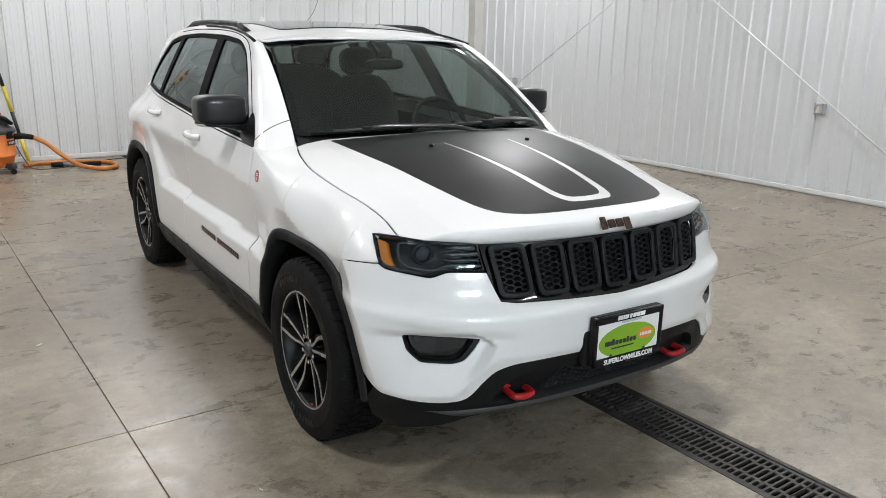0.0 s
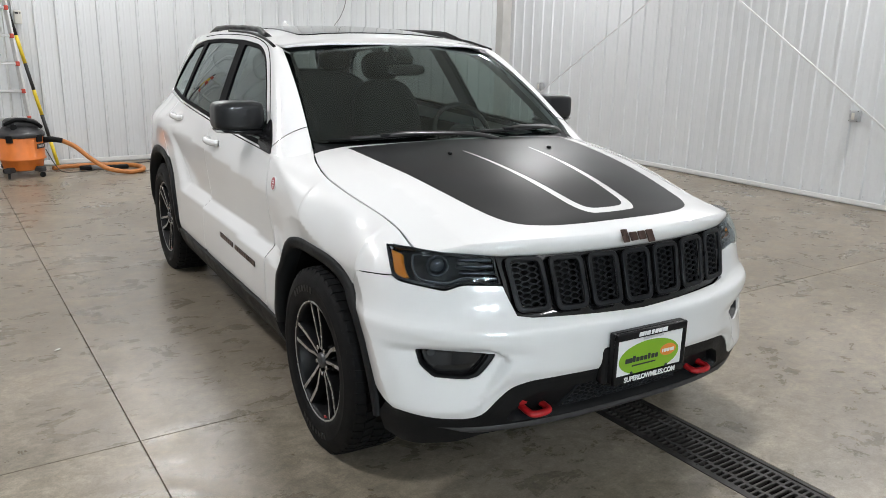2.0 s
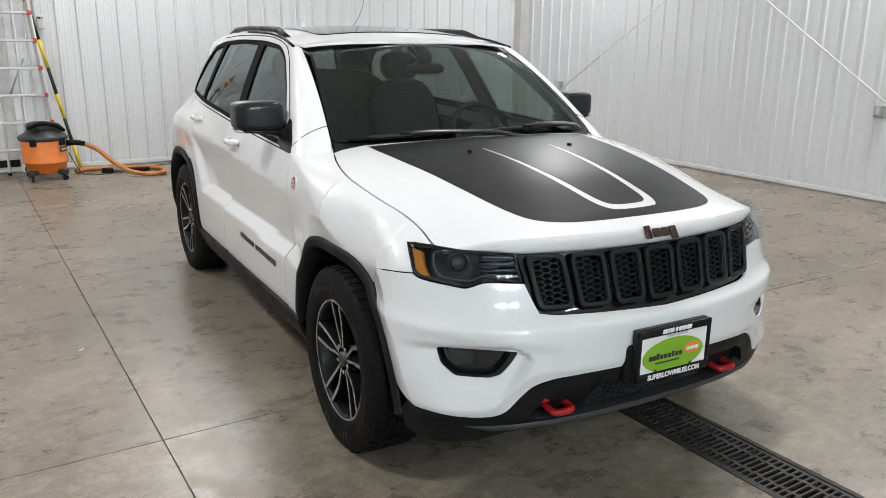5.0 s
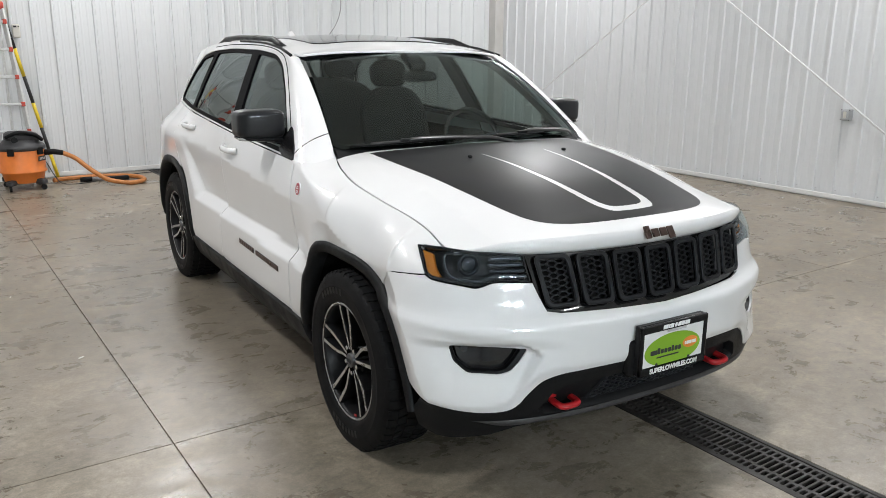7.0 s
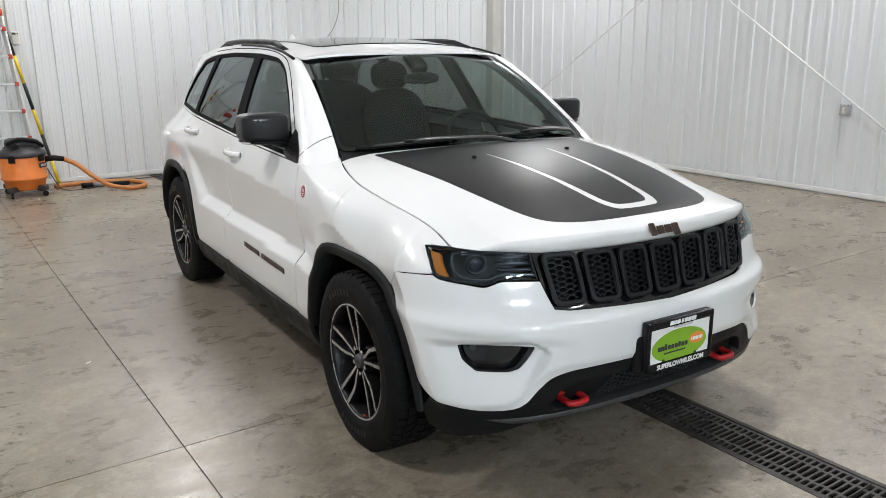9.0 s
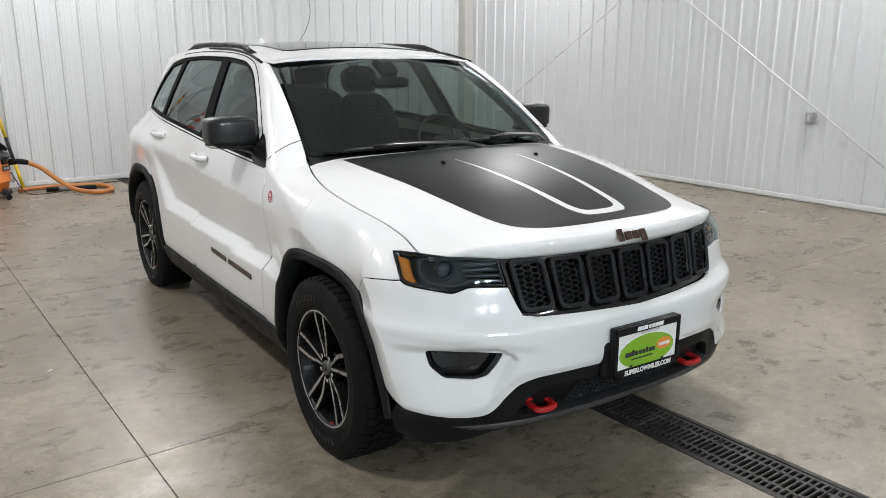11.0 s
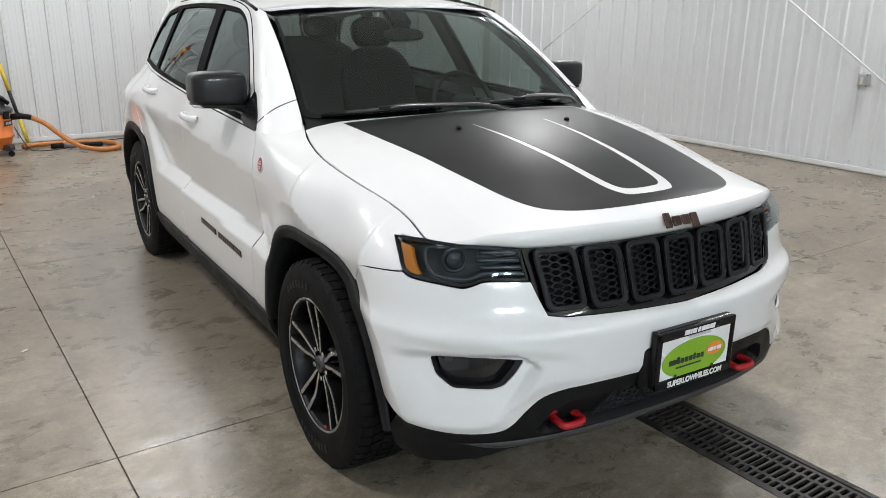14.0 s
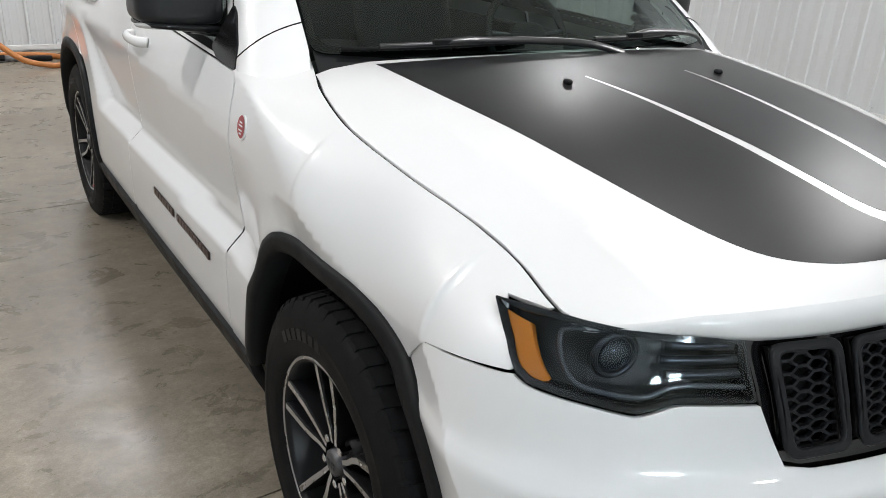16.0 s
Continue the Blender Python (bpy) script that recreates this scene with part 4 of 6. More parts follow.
def clip_poly(poly, window):
    """Cuts a convex polygon by a convex window (both counter-clockwise)."""
    out = list(poly)
    n = len(window)
    for i in range(n):
        a, b = window[i], window[(i + 1) % n]
        src, out = out, []
        for k in range(len(src)):
            p, q = src[k], src[(k + 1) % len(src)]
            sp = (b[0] - a[0]) * (p[1] - a[1]) - (b[1] - a[1]) * (p[0] - a[0])
            sq = (b[0] - a[0]) * (q[1] - a[1]) - (b[1] - a[1]) * (q[0] - a[0])
            if sp >= 0:
                out.append(p)
            if (sp >= 0) != (sq >= 0):
                t = sp / (sp - sq)
                out.append((p[0] + (q[0] - p[0]) * t, p[1] + (q[1] - p[1]) * t))
        if not out:
            return []
    return out


def poly_area(p):
    return 0.5 * sum(p[i][0] * p[(i + 1) % len(p)][1] - p[(i + 1) % len(p)][0] * p[i][1] for i in range(len(p)))


def honeycomb(window, dx, dz, wall):
    """Hexagon holes, flat and wide, cut to a convex window."""
    win = window if poly_area(window) > 0 else list(reversed(window))
    xs, zs = [p[0] for p in win], [p[1] for p in win]
    holes = []
    row, z = 0, min(zs)
    while z < max(zs) + dz:
        x = min(xs) - dx + (dx / 2 if row % 2 else 0)
        while x < max(xs) + dx:
            w = (dx / 2 - wall) / 1.45
            h = dz - wall * 0.6
            hexa = [(x + w, z), (x + w * 0.45, z + h), (x - w * 0.45, z + h), (x - w, z), (x - w * 0.45, z - h), (x + w * 0.45, z - h)]
            c = clip_poly(hexa, win)
            if len(c) >= 3 and poly_area(c) > 0.12 * abs(poly_area(hexa)):
                holes.append(c)
            x += dx
        z += dz
        row += 1
    return holes


def build_grille():
    full = mirrored(GRILLE)
    grille = panel("grille", on_nose(full, True), nose, GLOSS_BLACK, car, "black seven-slot grille with honeycomb inserts", step=0.05, lift=-0.016, rim=0.02,
                   holes=[on_nose(rounded([(0.148 * k - 0.056, 0.762), (0.148 * k + 0.056, 0.762), (0.148 * k + 0.056, 0.914), (0.148 * k - 0.056, 0.914)], 0.02), True) for k in range(-3, 4)])
    for k in range(-3, 4):
        c = 0.148 * k
        lean = 0.010 * k
        zu, zd = 0.926 + 0.003 * abs(k), 0.743 + 0.003 * abs(k)
        o = rounded([(c - 0.064 - lean * 0.2, zd), (c + 0.064 - lean * 0.2, zd), (c + 0.067 + lean * 0.5, zu), (c - 0.067 + lean * 0.5, zu)], 0.028, 5)
        i = rounded([(c - 0.047 - lean * 0.2, zd + 0.017), (c + 0.047 - lean * 0.2, zd + 0.017), (c + 0.050 + lean * 0.5, zu - 0.016), (c - 0.050 + lean * 0.5, zu - 0.016)], 0.017, 5)
        m1 = shrink(o, 0.005)
        ring = panel("slot_frame", on_nose(m1, True), nose, SATIN_GREY, grille, "satin grey slot frame", step=0.02, lift=0.012, rim=0.0, holes=[on_nose(shrink(i, -0.005), True)])
        # rolled edges of the frame
        bm = bmesh.new()
        for loop in (m1, shrink(i, -0.005)):
            pts = []
            for x, z in loop:
                p = Vector(nose(nose_x(x, z), z))
                pts.append(p + Vector((p.x * 0.4, -1, 0)).normalized() * 0.007)
            add_tube(bm, pts, 0.0058, 6, False, True)
        part("slot_bead", bm, SATIN_GREY, grille)
        win = [(c - 0.051 - lean * 0.2, zd + 0.012), (c + 0.051 - lean * 0.2, zd + 0.012), (c + 0.054 + lean * 0.5, zu - 0.012), (c - 0.054 + lean * 0.5, zu - 0.012)]
        holes = honeycomb(win, 0.058, 0.0098, 0.0032)
        holes = [on_nose(shrink(h, 0.0004), True) for h in holes]
        panel("honeycomb", on_nose(shrink(win, -0.003), True), nose, MESH_GREY, grille, step=0.03, lift=-0.008, rim=0.010, holes=holes)
    part("grille_back", strip([[Vector(nose(a, z)) + Vector((0, 0.06, 0)) for a in [-0.72 + 0.06 * i for i in range(25)]] for z in (0.70, 0.80, 0.94)]), VOID, grille)
    return grille


def build_headlamp(sgn):
    f = sgn < 0
    lamp_outline = rounded(HEAD_RIM, 0.012, 3)
    inner = rounded(shrink(HEAD_RIM, 0.009), 0.012, 3)
    lamp = panel("headlight", lamp_outline, nose, GLOSS_BLACK, car, "smoked headlight with amber side reflector", step=0.03, holes=[inner], rim=0.075, lift=-0.001, flip=f)
    panel("reflector_bowl", inset(lamp_outline, 1.02), nose, SATIN_BOWL, lamp, "dark grey lamp housing", step=0.03, lift=-0.06, rim=0, flip=f)

    def bulged(a, z):
        p = nose(a, z)
        b = 0.008 * max(0.0, 1 - ((a - 1.02) / 0.5) ** 2 - ((z - 0.892) / 0.065) ** 2)
        return (p[0] + b * 0.6, p[1] - b * 0.8, z)
    lens = panel("lens", inset(lamp_outline, 0.985), bulged, GLASS_LENS, lamp, "clear lamp lens", step=0.02, lift=0.003, rim=0, flip=f)
    lens.visible_shadow = False
    amber = [(1.465, 0.936), (1.345, 0.931), (1.25, 0.896), (1.160, 0.862), (1.195, 0.855), (1.270, 0.872), (1.365, 0.908)]
    panel("side_reflector", rounded(amber, 0.006, 2), nose, AMBER, lamp, "amber reflector", step=0.012, lift=-0.012, rim=0.02, flip=f)

    def spot(x, z, d):
        p = Vector(nose(nose_x(x, z), z))
        q = Vector(nose(nose_x(x + 0.002, z), z)) - p
        n = Vector((-q.y, q.x, 0)).normalized()
        if n.y > 0:
            n = -n
        r = p + n * d
        return Vector((sgn * r.x, r.y, r.z)), Vector((sgn * n.x, n.y, n.z))
    c, n = spot(0.735, 0.894, -0.045)
    ax = Vector((0.25 * sgn, -0.96, 0)).normalized()
    turn = Matrix.Translation(c) @ ax.to_track_quat("Z", "Y").to_matrix().to_4x4()
    bm = bmesh.new()
    bmesh.ops.create_uvsphere(bm, u_segments=20, v_segments=10, radius=0.030)
    bmesh.ops.transform(bm, matrix=turn @ Matrix.Diagonal((1, 1, 0.6, 1)), verts=bm.verts)
    part("projector", bm, PROJECTOR, lamp, "clear projector lens", True)
    bm = bmesh.new()
    add_tube(bm, [turn @ Vector((0.036 * math.cos(a), 0.036 * math.sin(a), 0.004)) for a in [2 * math.pi * k / 24 for k in range(24)]], 0.006, 8, False, True)
    part("projector_ring", bm, DARK_CHROME, lamp)
    for k, (x0, x1, z) in enumerate(((0.56, 0.665, 0.918), (0.555, 0.675, 0.897), (0.55, 0.67, 0.876))):
        bm = bmesh.new()
        add_tube(bm, [spot(x0 + (x1 - x0) * i / 8, z, -0.03)[0] for i in range(9)], 0.0075, 6)
        part("lamp_fin", bm, DARK_CHROME, lamp)
    low = [(0.548, 0.858), (0.61, 0.863), (0.662, 0.862), (0.702, 0.846), (0.745, 0.846), (0.785, 0.854), (0.797, 0.88), (0.790, 0.918), (0.77, 0.931), (0.69, 0.934), (0.575, 0.926)]
    bm = bmesh.new()
    add_tube(bm, smooth_path([spot(x, z, -0.022)[0] for x, z in low], 6), 0.0048, 8)
    part("light_guide", bm, GUIDE, lamp, "clear running light guide", True)
    return lamp


def build_fog(sgn):
    f = sgn < 0
    out = on_nose(rounded(FOG, 0.012), True)
    fog = panel("fog_bezel", inset(out, 1.02), nose, SATIN_BLACK, bumper, "black fog light bezel", step=0.03, holes=[[(a + 0.012, z + 0.003) for a, z in inset(out, 0.90)]], lift=-0.008, rim=0.05, flip=f)
    panel("fog_bowl", inset(out, 0.9), nose, GLOSS_BLACK, bumper, step=0.03, lift=-0.05, rim=0, flip=f)
    p = Vector(nose(nose_x(0.800, 0.606), 0.606)) + Vector((-0.012, 0.030, 0))
    m = Matrix.Translation((sgn * p.x, p.y, p.z)) @ Vector((0.45 * sgn, -0.9, 0)).to_track_quat("Z", "Y").to_matrix().to_4x4()
    bm = bmesh.new()
    add_cyl(bm, 0.014, 0.03, m, 20, bevel=0.003)
    part("fog_lamp", bm, PROJECTOR, bumper, "small round fog light")


def build_lower():
    mid = [(-0.295, 0.340), (0.295, 0.340), (0.215, 0.472), (-0.215, 0.472)]
    holes = [on_nose(h, True) for h in honeycomb(mid, 0.052, 0.0100, 0.0038)]
    panel("lower_grille", on_nose(shrink(mid, -0.006), True), nose, MESH_GREY, bumper, "black honeycomb lower grille", step=0.04, lift=-0.035, rim=0.014, holes=holes)
    for sgn in (-1, 1):
        pod = [(0.305, 0.334), (0.50, 0.340), (0.545, 0.362), (0.495, 0.446), (0.43, 0.476), (0.218, 0.478)]
        panel("hook_recess", on_nose(pod, True), nose, SATIN_BLACK, bumper, "black tow hook recess", step=0.04, lift=-0.046, rim=0, flip=sgn < 0)
        hook = bmesh.new()
        c = Vector((sgn * 0.405, -0.785, 0.378))
        loop = smooth_path([c + Vector(v) for v in ((-0.040, 0.05, 0.004), (-0.041, -0.008, 0), (-0.032, -0.026, -0.002), (0, -0.030, -0.003), (0.032, -0.026, -0.002), (0.041, -0.008, 0), (0.040, 0.05, 0.004))], 5)
        add_tube(hook, loop, 0.0125, 10)
        add_box(hook, (0.045, 0.06, 0.04), pose(c.x - 0.035, c.y + 0.055, c.z + 0.03), 0.012)
        part("tow_hook", hook, RED, bumper, "red painted tow hook", True)
    lip = []
    for i in range(37):
        a = -0.9 + 0.05 * i
        out = 0.014 * ease((0.92 - abs(a)) / 0.35)
        end = ease((0.90 - abs(a)) / 0.22)
        lip.append([Vector(nose(a, 0.338 - (0.338 - z) * end)) + Vector((0, y * end if y > 0 else y * out, 0)) for z, y in ((0.338, -0.2), (0.326, -1.0), (0.314, -0.8), (0.285, 0.05))])
    part("skid_lip", strip(lip), LIP_GREY, bumper, "satin grey lower lip", True)


MESH_GREY = grained("grey_mesh_plastic", (0.013, 0.014, 0.016), 0.4, 40, 0.1, 0.05)
LIP_GREY = grained("grey_lip_plastic", (0.040, 0.040, 0.042), 0.38, 40, 0.25, 0.08)
SATIN_BLACK = grained("satin_black_plastic", (0.008, 0.008, 0.009), 0.4, 40, 0.1, 0.1)
SATIN_BOWL = material("lamp_bowl", (0.011, 0.0125, 0.0145), 0.5, 0.0)
DARK_CHROME = material("dark_chrome", (0.06, 0.065, 0.075), 0.36, 1.0)
PROJECTOR = material("projector_glass", (0.03, 0.038, 0.05), 0.05, 0.3, 1.0)
GUIDE = material("light_guide_plastic", (0.07, 0.078, 0.088), 0.15, 0.2, 0.8)
BRONZE = grained("bronze_badge", (0.10, 0.065, 0.055), 0.32, 50, 0.1, 0.05, 0.7)
grille = build_grille()
for sgn in (-1, 1):
    build_headlamp(sgn)
    build_fog(sgn)
build_lower()


# ---- number plate with its holder ----
def make_print(name, colour, rough=0.45):
    return material(name, colour, rough, 0, 0.3)


def ellipse(rx, rz, n=40):
    return [(rx * math.cos(2 * math.pi * k / n), rz * math.sin(2 * math.pi * k / n)) for k in range(n)]


def sheet(poly, thick):
    """A flat plate in the x-z plane, facing -y."""
    bm = bmesh.new()
    f = bm.faces.new([bm.verts.new((x, 0, z)) for x, z in poly])
    if f.normal.y > 0 or poly_area(poly) < 0:
        pass
    r = bmesh.ops.extrude_face_region(bm, geom=[f])
    bmesh.ops.translate(bm, vec=(0, -thick, 0), verts=[v for v in r["geom"] if isinstance(v, bmesh.types.BMVert)])
    bmesh.ops.recalc_face_normals(bm, faces=bm.faces)
    return bm


def text_mesh(name, body, size, mat, parent, m, label="", depth=0.0006, shear=0.0, bold=0.0, wide=1.0):
    cu = bpy.data.curves.new(name, "FONT")
    cu.body, cu.size, cu.align_x, cu.align_y, cu.extrude, cu.shear, cu.offset = body, size, "CENTER", "CENTER", depth, shear, bold
    tmp = bpy.data.objects.new(name, cu)
    scene.collection.objects.link(tmp)
    me = bpy.data.meshes.new_from_object(tmp.evaluated_get(bpy.context.evaluated_depsgraph_get()))
    bpy.data.objects.remove(tmp)
    me.transform(m @ Matrix.Diagonal((wide, 1, 1, 1)))
    me.materials.clear()
    return finish_mesh(name, me, mat, parent, label)


def build_plate():
    holder = bmesh.new()
    add_box(holder, (0.345, 0.03, 0.194), pose(-0.010, -0.901, 0.569), 0.008, 3)
    add_box(holder, (0.385, 0.05, 0.150), pose(-0.010, -0.868, 0.535), 0.02, 3)
    add_box(holder, (0.345, 0.016, 0.030), pose(-0.010, -0.920, 0.652), 0.006, 2)
    add_box(holder, (0.013, 0.016, 0.194), pose(-0.176, -0.920, 0.569), 0.006, 2)
    add_box(holder, (0.013, 0.016, 0.194), pose(0.156, -0.920, 0.569), 0.006, 2)
    add_box(holder, (0.345, 0.016, 0.030), pose(-0.010, -0.920, 0.487), 0.006, 2)
    plate = part("plate_holder", holder, GLOSS_SOFT, bumper, "black plastic number plate holder")
    z0 = 0.562

    def lay(name, poly, mat, y, dx, dz, label=""):
        bm = sheet(poly, 0.0008)
        bmesh.ops.translate(bm, vec=(-0.010 + dx, y, z0 + dz), verts=bm.verts)
        return part(name, bm, mat, plate, label)
    lay("dealer_plate", rounded([(-0.158, -0.066), (0.158, -0.066), (0.158, 0.084), (-0.158, 0.084)], 0.006), WHITE_PRINT, -0.9175, 0, 0, "white printed dealer plate")
    lay("plate_oval", ellipse(0.146, 0.064), GREEN_PRINT, -0.9190, -0.002, -0.006, "green oval print")
    lay("plate_oval", ellipse(0.040, 0.0225, 28), ORANGE_PRINT, -0.9200, 0.089, 0.004, "small orange oval print")
    # unreadable or protected print stands as bars
    for x0, w, h in ((-0.118, 0.034, 0.018), (-0.083, 0.014, 0.024), (-0.066, 0.016, 0.017), (-0.047, 0.016, 0.017), (-0.028, 0.016, 0.017), (-0.009, 0.012, 0.022), (0.007, 0.016, 0.017), (0.026, 0.014, 0.017)):
        lay("print_bar", rounded([(0, 0), (w, 0), (w, h), (0, h)], 0.003, 2), INK, -0.9200, x0, -0.016)
    lay("print_bar", [(0, 0), (0.115, 0), (0.115, 0.0055), (0, 0.0055)], INK, -0.9200, -0.085, -0.032)
    for x0, w in ((0.059, 0.006), (0.068, 0.013), (0.083, 0.013), (0.099, 0.020)):
        lay("print_bar", rounded([(0, 0), (w, 0), (w, 0.013), (0, 0.013)], 0.002, 2), WHITE_PRINT, -0.9212, x0, -0.004)
    for x0, w in ((-0.072, 0.024), (-0.046, 0.008), (-0.036, 0.018), (-0.012, 0.012), (0.004, 0.016), (0.022, 0.018), (0.042, 0.024)):
        lay("print_bar", rounded([(0, 0), (w, 0), (w + 0.003, 0.016), (0.003, 0.016)], 0.002, 2), WHITE_PRINT, -0.9292, x0, 0.083)
    lay("print_bar", [(0, 0), (0.10, 0), (0.10, 0.009), (0, 0.009)], WHITE_DIM, -0.9285, -0.048, 0.068)
    text_mesh("web_address", "SUPERLOWMILES.COM", 0.0265, WHITE_PRINT, plate, pose(-0.010, -0.9288, 0.4875, 90, 0, 0), "white capitals", bold=0.0011, wide=0.93)
    for x in (-0.085, 0.085):
        bm = bmesh.new()
        add_cyl(bm, 0.006, 0.004, pose(-0.010 + x, -0.921, z0 - 0.056, 90), 12, bevel=0.001)
        part("plate_screw", bm, INK, plate)


WHITE_PRINT = make_print("white_print", (0.80, 0.80, 0.80))
WHITE_DIM = make_print("pale_print", (0.5, 0.5, 0.5))
GREEN_PRINT = make_print("green_print", (0.22, 0.42, 0.02))
ORANGE_PRINT = make_print("orange_print", (0.80, 0.25, 0.04))
INK = make_print("dark_print", (0.02, 0.025, 0.03))
GLOSS_SOFT = grained("smooth_black_plastic", (0.012, 0.012, 0.013), 0.22, 30, 0.1, 0.02, rough_var=0.04)
build_plate()


# ---- wheels ----
TYRE_R, RIM_R, AXLE = 0.386, 0.248, 0.364


def tyre_mesh():
    w = 0.1325
    prof = [(RIM_R - 0.010, 0.10), (RIM_R + 0.002, 0.116), (0.256, 0.123), (0.268, 0.128), (0.272, 0.1295), (0.30, w), (0.318, w), (0.3205, w + 0.001), (0.323, w), (0.345, 0.128), (0.361, 0.121), (0.373, 0.112), (0.3795, 0.097), (0.381, 0.05)]
    return lathe(prof + [(r, -d) for r, d in reversed(prof)], 96)


def settle(bm, low):
    """The tyre sags on the floor, low metres under the axle, and bulges there."""
    for v in bm.verts:
        if v.co.z < -low + 0.035:
            v.co.x += math.copysign(0.008, v.co.x) * ease((-low + 0.035 - v.co.z) / 0.06) * (abs(v.co.x) > 0.08)
            v.co.z = max(v.co.z, -low)
    return bm


def tread_mesh():
    """Shoulder lugs and centre blocks, staggered round the tyre."""
    bm = bmesh.new()
    n = 54
    for k in range(n):
        a = 2 * math.pi * k / n

        def at(ang, r, d):
            return Vector((d, r * math.cos(ang), r * math.sin(ang)))

        def block(a0, a1, d0, d1, r0, r1, skew=0.0, drop0=0.0, drop1=0.0):
            q = [at(a0, r0, d0), at(a1, r0, d0), at(a1 + skew, r0, d1), at(a0 + skew, r0, d1)]
            t = [at(a0, r1 - drop0, d0), at(a1, r1 - drop0, d0), at(a1 + skew, r1 - drop1, d1), at(a0 + skew, r1 - drop1, d1)]
            vq, vt = [bm.verts.new(p) for p in q], [bm.verts.new(p) for p in t]
            bm.faces.new(vt)
            for i in range(4):
                bm.faces.new((vq[i], vq[(i + 1) % 4], vt[(i + 1) % 4], vt[i]))
        st = 2 * math.pi / n
        for sd in (-1, 1):
            o = st * 0.5 if sd > 0 else 0
            long = 0.122 if k % 2 else 0.118
            block(a + o, a + o + st * 0.70, sd * 0.072, sd * 0.108, 0.36, TYRE_R, st * 0.12, 0.0, 0.004)
            block(a + o + st * 0.12, a + o + st * 0.82, sd * 0.108, sd * long, 0.345, TYRE_R - 0.004, 0.0, 0.0, 0.022)
            block(a + o + st * 0.3, a + o + st * 1.05, sd * 0.030, sd * 0.066, 0.36, TYRE_R, -st * 0.25)
        block(a, a + st * 0.78, -0.024, 0.024, 0.36, TYRE_R, st * 0.3)
    bmesh.ops.recalc_face_normals(bm, faces=bm.faces)
    return bm


def letter_blocks(a0, count, r, size):
    """Raised blocks in place of the tyre's moulded lettering."""
    bm = bmesh.new()
    for k in range(count):
        a = a0 - k * size * 1.15 / r
        m = pose(0.1325, 0, 0) @ Matrix.Rotation(a - math.pi / 2, 4, "X") @ pose(0, 0, r)
        add_box(bm, (0.003, size * 0.85, 0.026), m, 0.001, 1)
    return bm


def spoke_mesh(turn):
    """One V-shaped pair of ribs, each with a machined face."""
    bm = bmesh.new()
    for s in (-1, 1):
        path = [(0.046, 0.009), (0.080, 0.016), (0.115, 0.029), (0.150, 0.036), (0.246, 0.038)] if s < 0 else [(0.046, 0.009), (0.10, 0.018), (0.16, 0.029), (0.246, 0.041)]
        rows = []
        for i, (r, off) in enumerate(path):
            wdt = 0.0056 + 0.0025 * (i / (len(path) - 1))
            face = 0.094 + 0.022 * (r / 0.246) ** 2
            rows.append([(face - 0.065, s * (off - wdt * 1.5), r), (face - 0.005, s * (off - wdt * 1.25), r), (face, s * (off - wdt), r), (face, s * (off + wdt), r), (face - 0.005, s * (off + wdt * 1.25), r), (face - 0.065, s * (off + wdt * 1.6), r)])
        vr = [[bm.verts.new(p) for p in row] for row in rows]
        for a, b in zip(vr, vr[1:]):
            for i in range(5):
                f = bm.faces.new((a[i], a[i + 1], b[i + 1], b[i]))
                f.material_index = 1 if i == 2 else 0
    # dark web between the ribs
    web = [(0.055, 0.010), (0.11, 0.022), (0.16, 0.032), (0.246, 0.038)]
    va = [[bm.verts.new((0.045, -o, r)), bm.verts.new((0.045, o, r))] for r, o in web]
    for a, b in zip(va, va[1:]):
        bm.faces.new((a[0], a[1], b[1], b[0]))
    bmesh.ops.recalc_face_normals(bm, faces=bm.faces)
    bmesh.ops.transform(bm, matrix=Matrix.Rotation(turn, 4, "X"), verts=bm.verts)
    return bm


